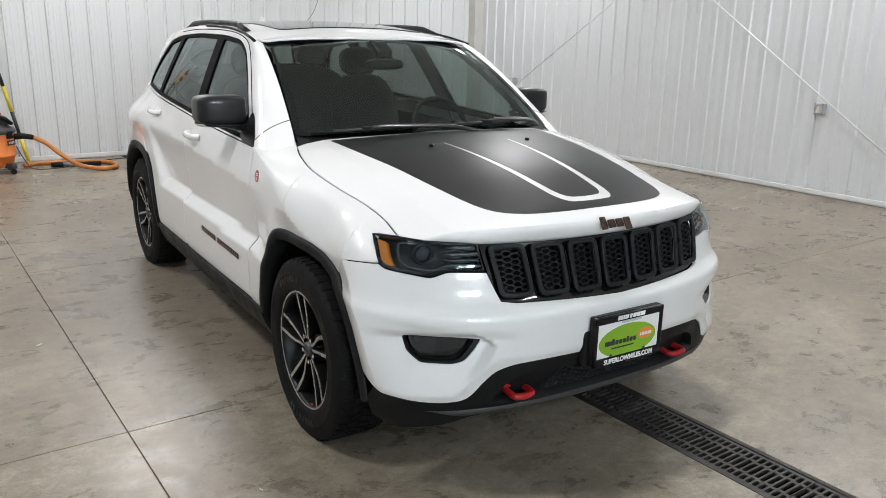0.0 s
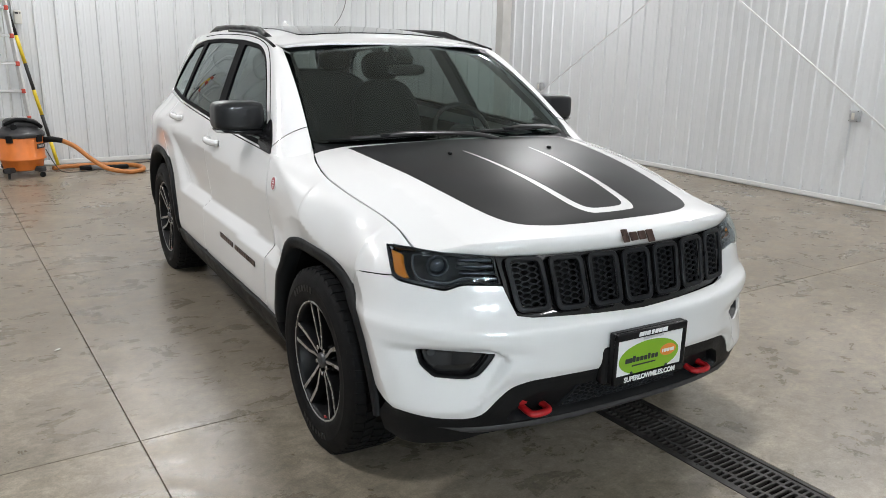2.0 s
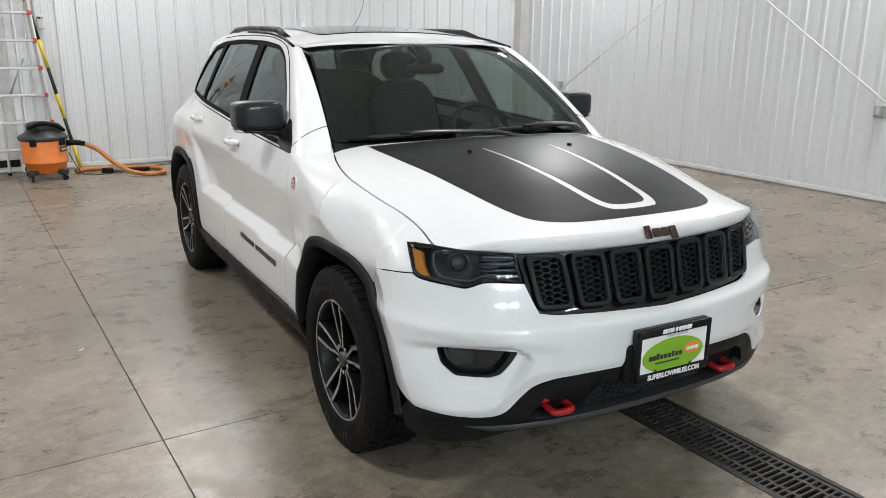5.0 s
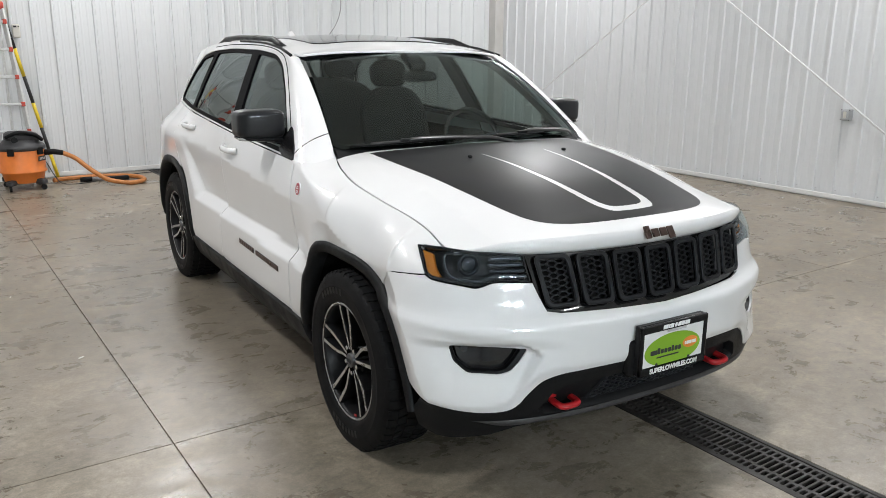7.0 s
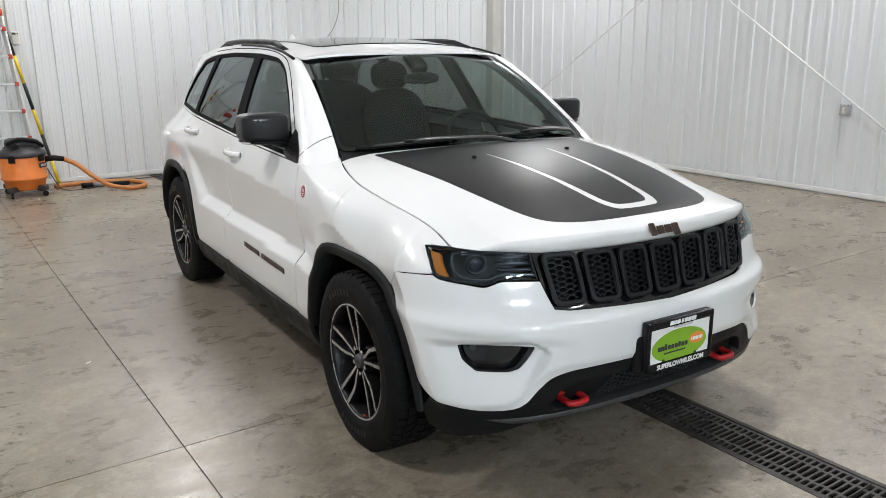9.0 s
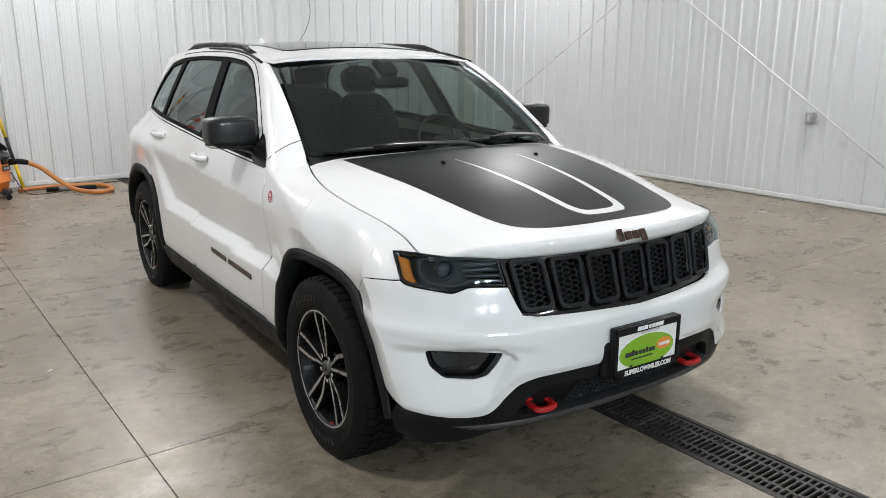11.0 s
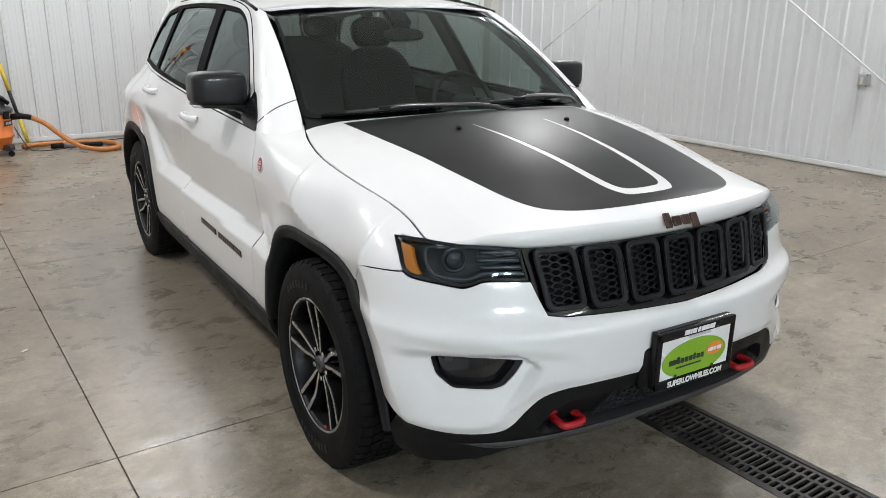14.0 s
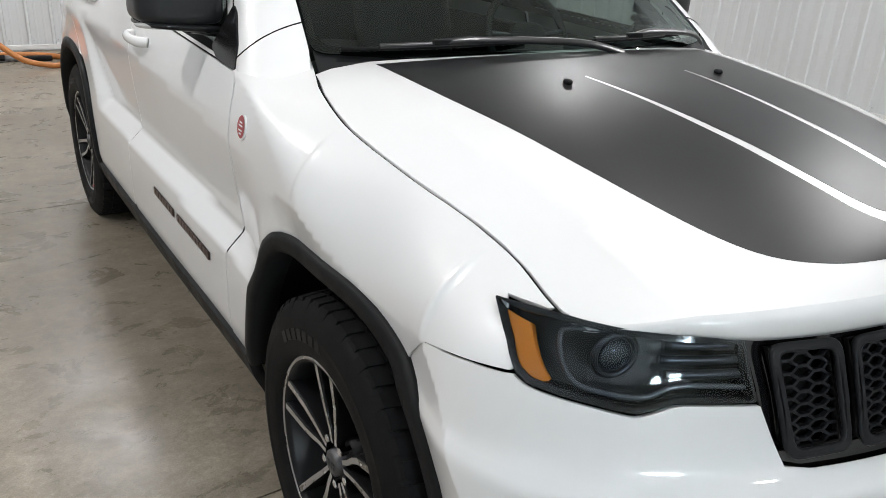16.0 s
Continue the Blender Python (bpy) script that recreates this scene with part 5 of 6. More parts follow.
def build_wheels():
    barrel = lathe([(RIM_R - 0.004, 0.116), (RIM_R - 0.010, 0.116), (RIM_R - 0.014, 0.10), (RIM_R - 0.022, 0.05), (0.195, 0.0), (0.19, -0.10), (0.20, -0.11), (RIM_R - 0.004, -0.11)], 64)
    kinds = {}

    def once(name, bm, mats):
        me = bpy.data.meshes.new(name)
        bm.to_mesh(me)
        bm.free()
        for m in mats:
            me.materials.append(m)
        kinds[name] = me
    once("wheel", barrel, [RIM_DARK])
    once("tyre", settle(tyre_mesh(), AXLE), [RUBBER])
    once("tread", settle(tread_mesh(), AXLE - 0.002), [RUBBER])
    lip = lathe([(RIM_R - 0.008, 0.112), (RIM_R - 0.006, 0.117), (RIM_R + 0.000, 0.118), (RIM_R + 0.003, 0.114)], 96)
    once("rim_lip", lip, [RIM_BRIGHT])
    once("hub", lathe([(0.0, 0.075), (0.060, 0.075), (0.072, 0.065), (0.075, -0.03)], 40), [RIM_DARK])
    once("hub_cap", lathe([(0.0, 0.104), (0.026, 0.103), (0.031, 0.100), (0.033, 0.07)], 32), [DARK_STEEL])
    cap_mark = bmesh.new()
    for k in range(4):
        add_box(cap_mark, (0.002, 0.006, 0.016), pose(0.1045, -0.015 + 0.010 * k, 0))
    once("cap_mark", cap_mark, [INK])
    once("brake_disc", lathe([(0.07, -0.02), (0.165, -0.02), (0.165, -0.045), (0.07, -0.045)], 48), [DARK_STEEL])
    cal = bmesh.new()
    for i in range(6):
        a = math.radians(-8 + 11 * i)
        add_box(cal, (0.07, 0.06, 0.075), Matrix.Rotation(a - math.pi / 2, 4, "X") @ pose(-0.018, 0, 0.150), 0.008)
    once("brake_caliper", cal, [SATIN_GREY])
    nut = bmesh.new()
    add_cyl(nut, 0.0105, 0.03, pose(0.083, 0, 0, 0, 90), 6, bevel=0.002)
    once("lug_nut", nut, [CHROME])
    once("rim_mark", box((0.003, 0.026, 0.011), pose(0.112, 0, 0), 0.002, 1), [RED])
    for k, (a, c) in enumerate(((128, 7), (-68, 8))):
        once("tyre_marking%d" % k, letter_blocks(math.radians(a), c, 0.303, 0.028), [RUBBER_MARK])
    for i, (wy, sgn) in enumerate(((0.0, -1), (0.0, 1), (2.915, -1), (2.915, 1))):
        def piece(name, me, parent, label="", m=None):
            ob = new(name, me)
            ob.parent = parent
            if m is not None:
                ob.matrix_basis = m
            if label:
                ob["label"] = label
            return ob
        tilt = (95, 40, 60, 10)[i]
        base = pose(sgn * 0.814, wy, AXLE, 0, 0, 0 if sgn > 0 else 180)
        wheel = piece("wheel", kinds["wheel"], car, "black alloy wheel with machined spokes", base)
        piece("tyre", kinds["tyre"], wheel, "black all-terrain tyre")
        t = piece("tread", kinds["tread"], wheel, "knobbly tyre tread")
        t["kind"] = "stuff"
        spin = Matrix.Rotation(math.radians(tilt - 90), 4, "X")
        piece("rim_lip", kinds["rim_lip"], wheel, "bright rim edge")
        piece("hub", kinds["hub"], wheel)
        piece("hub_cap", kinds["hub_cap"], wheel, "silver hub cap")
        piece("cap_mark", kinds["cap_mark"], wheel)
        piece("brake_disc", kinds["brake_disc"], wheel, "steel brake disc")
        piece("brake_caliper", kinds["brake_caliper"], wheel, "grey brake caliper")
        for k in range(5):
            nm = "spoke%d" % k
            if nm not in kinds:
                once(nm, spoke_mesh(2 * math.pi * k / 5), [RIM_DARK, RIM_BRIGHT])
            piece("spoke", kinds[nm], wheel, "", spin)
            piece("lug_nut", kinds["lug_nut"], wheel, "", spin @ Matrix.Rotation(2 * math.pi * (k + 0.5) / 5, 4, "X") @ pose(0, 0, 0.056))
        piece("rim_mark", kinds["rim_mark"], wheel, "small red mark", Matrix.Rotation(math.radians(-72 - 90), 4, "X") @ pose(0, 0, 0.229))
        piece("tyre_marking", kinds["tyre_marking0"], wheel, "raised blocks of moulded marking")
        piece("tyre_marking", kinds["tyre_marking1"], wheel, "raised blocks of moulded marking")


RUBBER_MARK = grained("tyre_marking_rubber", (0.0065, 0.0065, 0.007), 0.45, 30, 0.2, 0.1)
build_wheels()


# ---- mirrors, handles, badges, rails, wipers ----
def superbox(size, n=3.2, seg=28, rings=16):
    """A rounded box as a superellipsoid."""
    bm = bmesh.new()
    k = 2 / n

    def pw(v):
        return math.copysign(abs(v) ** k, v)
    rows = []
    for i in range(1, rings):
        b = -math.pi / 2 + math.pi * i / rings
        rows.append([bm.verts.new((size[0] / 2 * pw(math.cos(b)) * pw(math.cos(a)), size[1] / 2 * pw(math.cos(b)) * pw(math.sin(a)), size[2] / 2 * pw(math.sin(b)))) for a in [2 * math.pi * j / seg for j in range(seg)]])
    for r0, r1 in zip(rows, rows[1:]):
        for j in range(seg):
            bm.faces.new((r0[j], r0[(j + 1) % seg], r1[(j + 1) % seg], r1[j])).smooth = True
    bm.faces.new(list(reversed(rows[0])))
    bm.faces.new(rows[-1])
    return bm


def build_mirror(sgn, door):
    def put(bm):
        if sgn > 0:
            bmesh.ops.scale(bm, vec=(-1, 1, 1), verts=bm.verts)
            bmesh.ops.reverse_faces(bm, faces=bm.faces)
        return bm
    cap = superbox((0.226, 0.17, 0.138), 6.0, 48, 26)
    for v in cap.verts:            # lean the housing back at its outer end, flat face to the rear
        if v.co.y > 0.03:
            v.co.y = 0.03 + (v.co.y - 0.03) * 0.3
        t = (v.co.x + 0.113) / 0.226
        v.co.y += 0.035 * (1 - t) ** 2
        if v.co.z > 0:
            v.co.z *= 0.86 + 0.14 * math.sin(math.pi * min(t + 0.12, 1.0) / 1.12 * 0.75)
    bmesh.ops.transform(cap, matrix=pose(-0.946, 0.935, 1.270), verts=cap.verts)
    mirror = part("side_mirror", put(cap), MIRROR_CAP, door, "dark grey door mirror with black foot")
    low = superbox((0.226, 0.160, 0.030), 4.0, 32, 12)
    for v in low.verts:
        t = (v.co.x + 0.13) / 0.26
        v.co.y += 0.03 * (1 - t) ** 2
        v.co.z *= 0.6 + 0.5 * t
    bmesh.ops.transform(low, matrix=pose(-0.940, 0.936, 1.197, 0, 3, 0), verts=low.verts)
    part("mirror_foot", put(low), GLOSS_SOFT, door, "black mirror underside")
    arm = bmesh.new()
    rings = []
    for x, y, z, ry, rz in ((-0.92, 0.93, 1.190, 0.055, 0.014), (-0.85, 0.92, 1.181, 0.055, 0.015), (-0.81, 0.905, 1.168, 0.05, 0.019), (-0.775, 0.895, 1.155, 0.045, 0.024)):
        rings.append([arm.verts.new((x, y + ry * math.cos(a), z + rz * math.sin(a))) for a in [2 * math.pi * k / 16 for k in range(16)]])
    for r0, r1 in zip(rings, rings[1:]):
        for k in range(16):
            arm.faces.new((r0[k], r0[(k + 1) % 16], r1[(k + 1) % 16], r1[k])).smooth = True
    arm.faces.new(rings[-1])
    bmesh.ops.recalc_face_normals(arm, faces=arm.faces)
    part("mirror_arm", put(arm), GLOSS_SOFT, door, "black mirror arm", True)
    # black sail at the foot of the window
    tri = rounded([(0.650, 1.118), (0.690, 1.172), (0.78, 1.247), (0.815, 1.262), (0.835, 1.215), (0.865, 1.148), (0.80, 1.125)], 0.012)
    panel("mirror_sail", tri, lambda y, z: cabin(y, max(z, BELT(y))) if z > BELT(y) else side(y, z), GLOSS_SOFT, door, "black mirror base", step=0.03, lift=0.004, rim=0.012, flip=sgn < 0)
    sig = superbox((0.085, 0.04, 0.016), 2.6, 20, 10)
    bmesh.ops.transform(sig, matrix=pose(-1.02, 0.905, 1.198, 0, 4, -14), verts=sig.verts)
    part("turn_signal", put(sig), SIGNAL, door, "clear turn signal")
    gl = box((0.195, 0.004, 0.110), pose(-0.946, 1.0, 1.268), 0.001, 1)
    part("mirror_glass", put(gl), CHROME, door, "mirror glass")


def build_handle(sgn, door, y0, y1, z):
    p = [side(y0 + (y1 - y0) * s, z)[0] for s in (0, 0.5, 1)]
    pts = [(sgn * (p[0] + 0.004), y0, z), (sgn * (p[0] + 0.030), y0 + 0.03, z), (sgn * (p[1] + 0.038), (y0 + y1) / 2, z), (sgn * (p[2] + 0.030), y1 - 0.03, z), (sgn * (p[2] + 0.004), y1, z)]
    bm = bmesh.new()
    add_tube(bm, smooth_path(pts, 6), 0.015, 10)
    bmesh.ops.scale(bm, vec=(1, 1, 1.15), space=Matrix.Translation((0, 0, -z)), verts=bm.verts)
    part("handle", bm, PAINT, door, "white door handle", True)
    # no hollow is cut: a flat, slightly darker oval paints its shade
    c = [((y0 + y1) / 2 + 0.075 * math.cos(a), z + 0.03 * math.sin(a)) for a in [2 * math.pi * k / 24 for k in range(24)]]
    panel("cup_shade", c, side, PAINT_SHADE, door, "flat oval in slightly darker white, the handle hollow's painted shade", step=0.03, lift=0.0008, rim=0, flip=sgn < 0)


MIRROR_CAP = grained("dark_grey_mirror_cap", (0.015, 0.0155, 0.017), 0.32, 60, 0.08, 0.02, rough_var=0.04, coat=0.2)
SIGNAL = material("clear_signal_plastic", (0.55, 0.55, 0.54), 0.15, 0.3, 0.8)
# body white a touch darker, to paint the shade behind the handles
PAINT_SHADE = material("white_paint_cup_shade", (0.74, 0.74, 0.73), 0.3, coat=0.8)
for k, sgn in ((0, -1), (1, 1)):
    build_mirror(sgn, front_doors[k])
    build_handle(sgn, front_doors[k], 1.44, 1.66, 1.072)
    build_handle(sgn, rear_doors[k], 2.38, 2.60, 1.118)
    for y0, y1 in ((0.755, 1.075), (1.112, 1.345)):
        ln = y1 - y0
        n = 11 if ln > 0.3 else 7
        for j in range(n):
            w = ln / n * 0.86
            yy = y0 + ln * (j + 0.5) / n
            bm = box((0.007, w, 0.023 if j else 0.027), pose(sgn * (side(yy, 0.585)[0] + 0.002), yy, 0.578 + 0.028 * (yy - 0.755)), 0.002, 1)
            part("badge_block", bm, BRONZE, front_doors[k], "" if j else "dark bronze nameplate block")
        panel("badge_base", [(y0 - 0.004, 0.564 + 0.028 * (y0 - 0.755)), (y1 + 0.004, 0.564 + 0.028 * (y1 - 0.755)), (y1 + 0.004, 0.593 + 0.028 * (y1 - 0.755)), (y0 - 0.004, 0.593 + 0.028 * (y0 - 0.755))],
              side, INK, front_doors[k], step=0.05, lift=0.0015, rim=0, flip=sgn < 0)
    # round badge on the wing
    yb, zb = 0.512, 1.010
    disc = [(yb + 0.029 * math.cos(a), zb + 0.031 * math.sin(a)) for a in [2 * math.pi * j / 28 for j in range(28)]]
    panel("wing_badge", disc, fender, WHITE_PRINT, wings[k], "round white badge with a red face", step=0.02, lift=0.004, rim=0.006, flip=sgn < 0)


WIPER_BLACK = material("satin_wiper_black", (0.012, 0.012, 0.013), 0.28)


def build_small():
    # red faces of the wing badges, with pale bars for their small print
    badge_red = material("badge_red", (0.35, 0.02, 0.03), 0.3, 0, 0.5)
    for k, sgn in ((0, -1), (1, 1)):
        yb, zb = 0.512, 1.010
        panel("badge_face", [(yb + 0.0255 * math.cos(a), zb + 0.0275 * math.sin(a)) for a in [2 * math.pi * j / 28 for j in range(28)]], fender, badge_red, wings[k], "red badge face", step=0.02, lift=0.0048, rim=0, flip=sgn < 0)
        for dz, w in ((0.011, 0.010), (0.003, 0.014), (-0.008, 0.012), (-0.016, 0.008)):
            panel("badge_bar", [(yb - w, zb + dz - 0.002), (yb + w, zb + dz - 0.002), (yb + w, zb + dz + 0.002), (yb - w, zb + dz + 0.002)], fender, WHITE_PRINT, wings[k], "", step=0.05, lift=0.0056, rim=0, flip=sgn < 0)
    # emblem over the grille, as plain bronze shapes
    def on_lip(x, up):
        p = Vector((x - 0.004, -0.800 + 0.3 * x * x + 0.5 * up, 0.978 + 0.85 * up))
        n, d = Vector((0, -0.85, 0.527)), Vector((0, 0.527, 0.85))
        r = d.cross(n)
        return Matrix((( r.x, d.x, n.x, p.x), (r.y, d.y, n.y, p.y), (r.z, d.z, n.z, p.z), (0, 0, 0, 1)))
    for x, w, h, dz in ((-0.060, 0.028, 0.050, 0.002), (-0.022, 0.034, 0.033, -0.003), (0.018, 0.034, 0.033, -0.003), (0.057, 0.032, 0.048, -0.009)):
        bm = box((w, h, 0.008), on_lip(x, dz) @ pose(0, 0, 0.003), 0.0035, 2)
        part("emblem", bm, BRONZE, bonnet, "dark bronze emblem as plain blocks")
    # washer jets
    for x in (-0.268, 0.268):
        p = hood(x, 0.09)
        bm = superbox((0.017, 0.026, 0.015), 2.4, 14, 8)
        bmesh.ops.translate(bm, vec=(p[0], p[1], p[2] + 0.006), verts=bm.verts)
        part("washer_jet", bm, BLACK_PLASTIC, bonnet, "black washer jet")
    # roof rails, one a side
    for sgn in (-1, 1):
        pts = [Vector((sgn * (roof_side(1.46 + 1.34 * s) - 0.035), 1.46 + 1.34 * s, roof(roof_side(1.46 + 1.34 * s) - 0.035, 1.46 + 1.34 * s)[2] + 0.030 * min(1, math.sin(math.pi * s) * 2.6) - 0.010)) for s in [i / 24 for i in range(25)]]
        bm = bmesh.new()
        add_tube(bm, pts, lambda s: 0.016 + 0.006 * abs(2 * s - 1) ** 6, 10)
        for s in (0.03, 0.12, 0.88, 0.97):
            i = int(s * 24)
            add_box(bm, (0.030, 0.11, 0.036), pose(pts[i].x, pts[i].y, pts[i].z - 0.014), 0.012)
        part("roof_rail", bm, SATIN_BLACK, car, "black roof rail", True)
        ditch = [Vector((sgn * roof_side(y), y, ROOF_EDGE(max(y, 1.2)) + 0.001)) for y in [1.20 + 0.1 * i for i in range(11)]]
        bm = bmesh.new()
        add_tube(bm, ditch, 0.008, 6)
        part("roof_moulding", bm, BLACK_PLASTIC, car, "black roof moulding")
    # aerial fin
    bm = bmesh.new()
    rows = []
    for k in range(9):
        s = k / 8
        w = 0.022 * (1 - s) ** 0.6 + 0.004
        y0, y1 = 2.83 + 0.085 * s, 2.98 - 0.02 * s
        z = roof(0, 2.9)[2] - 0.004 + 0.055 * s
        rows.append([bm.verts.new((w * math.sin(a) * (1 - 0.3 * math.cos(a)), (y0 + y1) / 2 - (y1 - y0) / 2 * math.cos(a), z)) for a in [2 * math.pi * j / 20 for j in range(20)]])
    for r0, r1 in zip(rows, rows[1:]):
        for j in range(20):
            bm.faces.new((r0[j], r0[(j + 1) % 20], r1[(j + 1) % 20], r1[j])).smooth = True
    bm.faces.new(rows[-1])
    bmesh.ops.recalc_face_normals(bm, faces=bm.faces)
    part("aerial", bm, PAINT, car, "white roof aerial fin", True)
    # cowl and wipers
    cowl = [[Vector(windscreen(u, -0.03)) + Vector((0, -0.09, -0.055)), Vector(windscreen(u, -0.02)) + Vector((0, -0.03, -0.045)), Vector(windscreen(u, 0.02)) + Vector((0, 0, -0.006))] for u in [-0.72 + 0.06 * i for i in range(25)]]
    part("cowl", strip(cowl), BLACK_PLASTIC, car, "black cowl panel below the windscreen", True)
    def bar(path, w, t, up):
        """A flat bar along a path; up, the way its broad face looks."""
        rows = []
        n = len(path)
        for i, p in enumerate(path):
            d = (path[min(i + 1, n - 1)] - path[max(i - 1, 0)]).normalized()
            s = d.cross(up).normalized()
            q = s.cross(d).normalized()
            k = w(i / (n - 1)) if callable(w) else w
            rows.append([p + s * k / 2 - q * t / 2, p + s * k / 2 + q * t * 0.3, p + s * k / 4 + q * t / 2, p - s * k / 4 + q * t / 2, p - s * k / 2 + q * t * 0.3, p - s * k / 2 - q * t / 2])
        bm = strip(rows)
        bmesh.ops.recalc_face_normals(bm, faces=bm.faces)
        return bm
    for u0, u1, ua, v0, v1 in ((-0.66, -0.16, 0.16, 0.004, 0.040), (-0.02, 0.52, 0.64, 0.034, 0.034)):
        def lay(u, v, d):
            return Vector(windscreen(u, v)) + Vector((0, -0.5, 0.85)) * d
        bm = bmesh.new()
        add_tube(bm, [lay(u0 + (u1 - u0) * i / 10, v0 + (v1 - v0) * i / 10, 0.010) for i in range(11)], 0.0065, 6)
        wip = part("wiper", bm, RUBBER, car, "black windscreen wiper", True)
        arm = smooth_path([lay((u0 + u1) / 2, (v0 + v1) / 2, 0.022), lay((u0 + u1) / 2 + 0.10, (v0 + v1) / 2 + 0.004, 0.030), lay((u1 + ua) / 2, 0.012, 0.030), lay(ua, -0.02, 0.018)], 6)
        part("wiper_arm", bar(arm, lambda s: 0.016 + 0.010 * s, 0.009, Vector((0, -0.6, 0.8))), WIPER_BLACK, wip, "black wiper arm")
        mid = [lay(u0 + (u1 - u0) * (0.18 + 0.064 * i), v0 + (v1 - v0) * (0.18 + 0.064 * i), 0.019) for i in range(11)]
        part("wiper_spoiler", bar(mid, 0.012, 0.008, Vector((0, -0.6, 0.8))), WIPER_BLACK, wip)
        bm = bmesh.new()
        add_box(bm, (0.06, 0.02, 0.016), Matrix.Translation(lay((u0 + u1) / 2, (v0 + v1) / 2, 0.024)), 0.004)
        part("wiper_clip", bm, SATIN_BLACK, wip)


build_small()


# ---- cabin ----
def build_cabin():
    dash = strip([[Vector((x, y, z)) for x in [-0.70 + 0.1 * i for i in range(15)]] for y, z in ((0.42, 1.12), (0.60, 1.125), (0.85, 1.10), (0.98, 1.06), (1.02, 0.95), (1.02, 0.60))])
    for v in dash.verts:
        if v.co.x > 0.1 and 0.8 < v.co.y < 1.0:
            v.co.z += 0.045 * math.exp(-((v.co.x - 0.37) / 0.2) ** 2)
    part("dashboard", dash, TRIM_DARK, car, "dark dashboard", True)
    part("cabin_floor", box((1.5, 2.7, 0.04), pose(0, 2.2, 0.48)), TRIM_DARK, car, "dark carpet")
    part("headliner", strip([[Vector((x, y, roof(x, y)[2] - 0.045)) for x in [-0.58 + 0.116 * i for i in range(11)]] for y in [1.22 + 0.2 * i for i in range(12)]]), LINER, car, "grey headliner", True)
    for sgn in (-1, 1):
        part("door_card", box((0.04, 2.15, 0.60), pose(sgn * 0.79, 1.85, 0.79), 0.01), TRIM_DARK, car, "dark door trim")
    for x in (-0.37, 0.37):
        bm = superbox((0.50, 0.52, 0.20), 3.2)
        bmesh.ops.transform(bm, matrix=pose(x, 1.66, 0.78, 6), verts=bm.verts)
        seat = part("front_seat", bm, TRIM_DARK, car, "dark leather front seat")
        bm = superbox((0.49, 0.17, 0.66), 3.0)
        bmesh.ops.transform(bm, matrix=pose(x, 1.98, 1.05, -18), verts=bm.verts)
        part("seat_back", bm, TRIM_DARK, seat, "dark leather backrest")
        bm = superbox((0.27, 0.11, 0.19), 2.8)
        bmesh.ops.transform(bm, matrix=pose(x, 2.10, 1.45, -12), verts=bm.verts)
        part("headrest", bm, TRIM_DARK, seat, "dark leather headrest")
    bm = superbox((1.36, 0.50, 0.20), 3.6)
    bmesh.ops.translate(bm, vec=(0, 2.55, 0.78), verts=bm.verts)
    bench = part("rear_seat", bm, TRIM_DARK, car, "dark leather rear bench")
    bm = superbox((1.34, 0.16, 0.62), 3.6)
    bmesh.ops.transform(bm, matrix=pose(0, 2.86, 1.10, -18), verts=bm.verts)
    part("bench_back", bm, TRIM_DARK, bench, "dark leather backrest")
    for x in (-0.40, 0.40):
        bm = superbox((0.25, 0.09, 0.15), 2.8)
        bmesh.ops.transform(bm, matrix=pose(x, 2.98, 1.46, -12), verts=bm.verts)
        part("rear_headrest", bm, TRIM_DARK, bench, "dark leather headrest")
    c = Vector((0.43, 1.12, 1.10))
    m = Matrix.Translation(c) @ pose(0, 0, 0, 65)
    bm = bmesh.new()
    add_tube(bm, [m @ Vector((0.185 * math.cos(a), 0.185 * math.sin(a), 0)) for a in [2 * math.pi * k / 40 for k in range(40)]], 0.015, 10, False, True)
    wheel = part("steering_wheel", bm, TRIM_DARK, car, "dark leather steering wheel", True)
    bm = superbox((0.17, 0.13, 0.07), 2.6)
    bmesh.ops.transform(bm, matrix=m, verts=bm.verts)
    part("steering_hub", bm, TRIM_DARK, wheel, "dark airbag cover")
    for a in (0.15, math.pi - 0.15, -math.pi / 2):
        bm = bmesh.new()
        add_tube(bm, [m @ Vector((0.05 * math.cos(a), 0.05 * math.sin(a), 0)), m @ Vector((0.185 * math.cos(a), 0.185 * math.sin(a), 0))], 0.012, 8)
        part("steering_spoke", bm, DARK_CHROME, wheel)
    bm = superbox((0.23, 0.04, 0.062), 3.2)
    bmesh.ops.transform(bm, matrix=pose(0.0, 1.02, 1.475, -14), verts=bm.verts)
    part("rear_view_mirror", bm, GLOSS_SOFT, car, "black rear-view mirror")
    bm = box((0.10, 0.14, 0.05), pose(0, 1.08, 1.555, 30), 0.015)
    part("sensor_housing", bm, GLOSS_SOFT, car, "black sensor housing behind the glass")


build_cabin()

# ---- things in the room ----
LAMP_BODY = grained("lamp_housing", (0.6, 0.6, 0.6), 0.45, 20, 0.05)
LAMP_GLOW = glowing("lamp_diffuser", (1.0, 0.99, 0.97), 6.0)
ALUMINIUM = grained("brushed_aluminium", (0.62, 0.62, 0.61), 0.38, 30, 0.08, 0.05, 0.6)
LADDER_RED = grained("red_plastic", (0.50, 0.06, 0.035), 0.45, 30, 0.1)
YELLOW = grained("yellow_tape", (0.75, 0.55, 0.02), 0.45, 20, 0.1)
BLACK_TAPE = grained("black_tape", (0.02, 0.02, 0.02), 0.5, 20, 0.15)
ORANGE = grained("orange_plastic", (0.72, 0.19, 0.03), 0.38, 12, 0.07, 0.05)
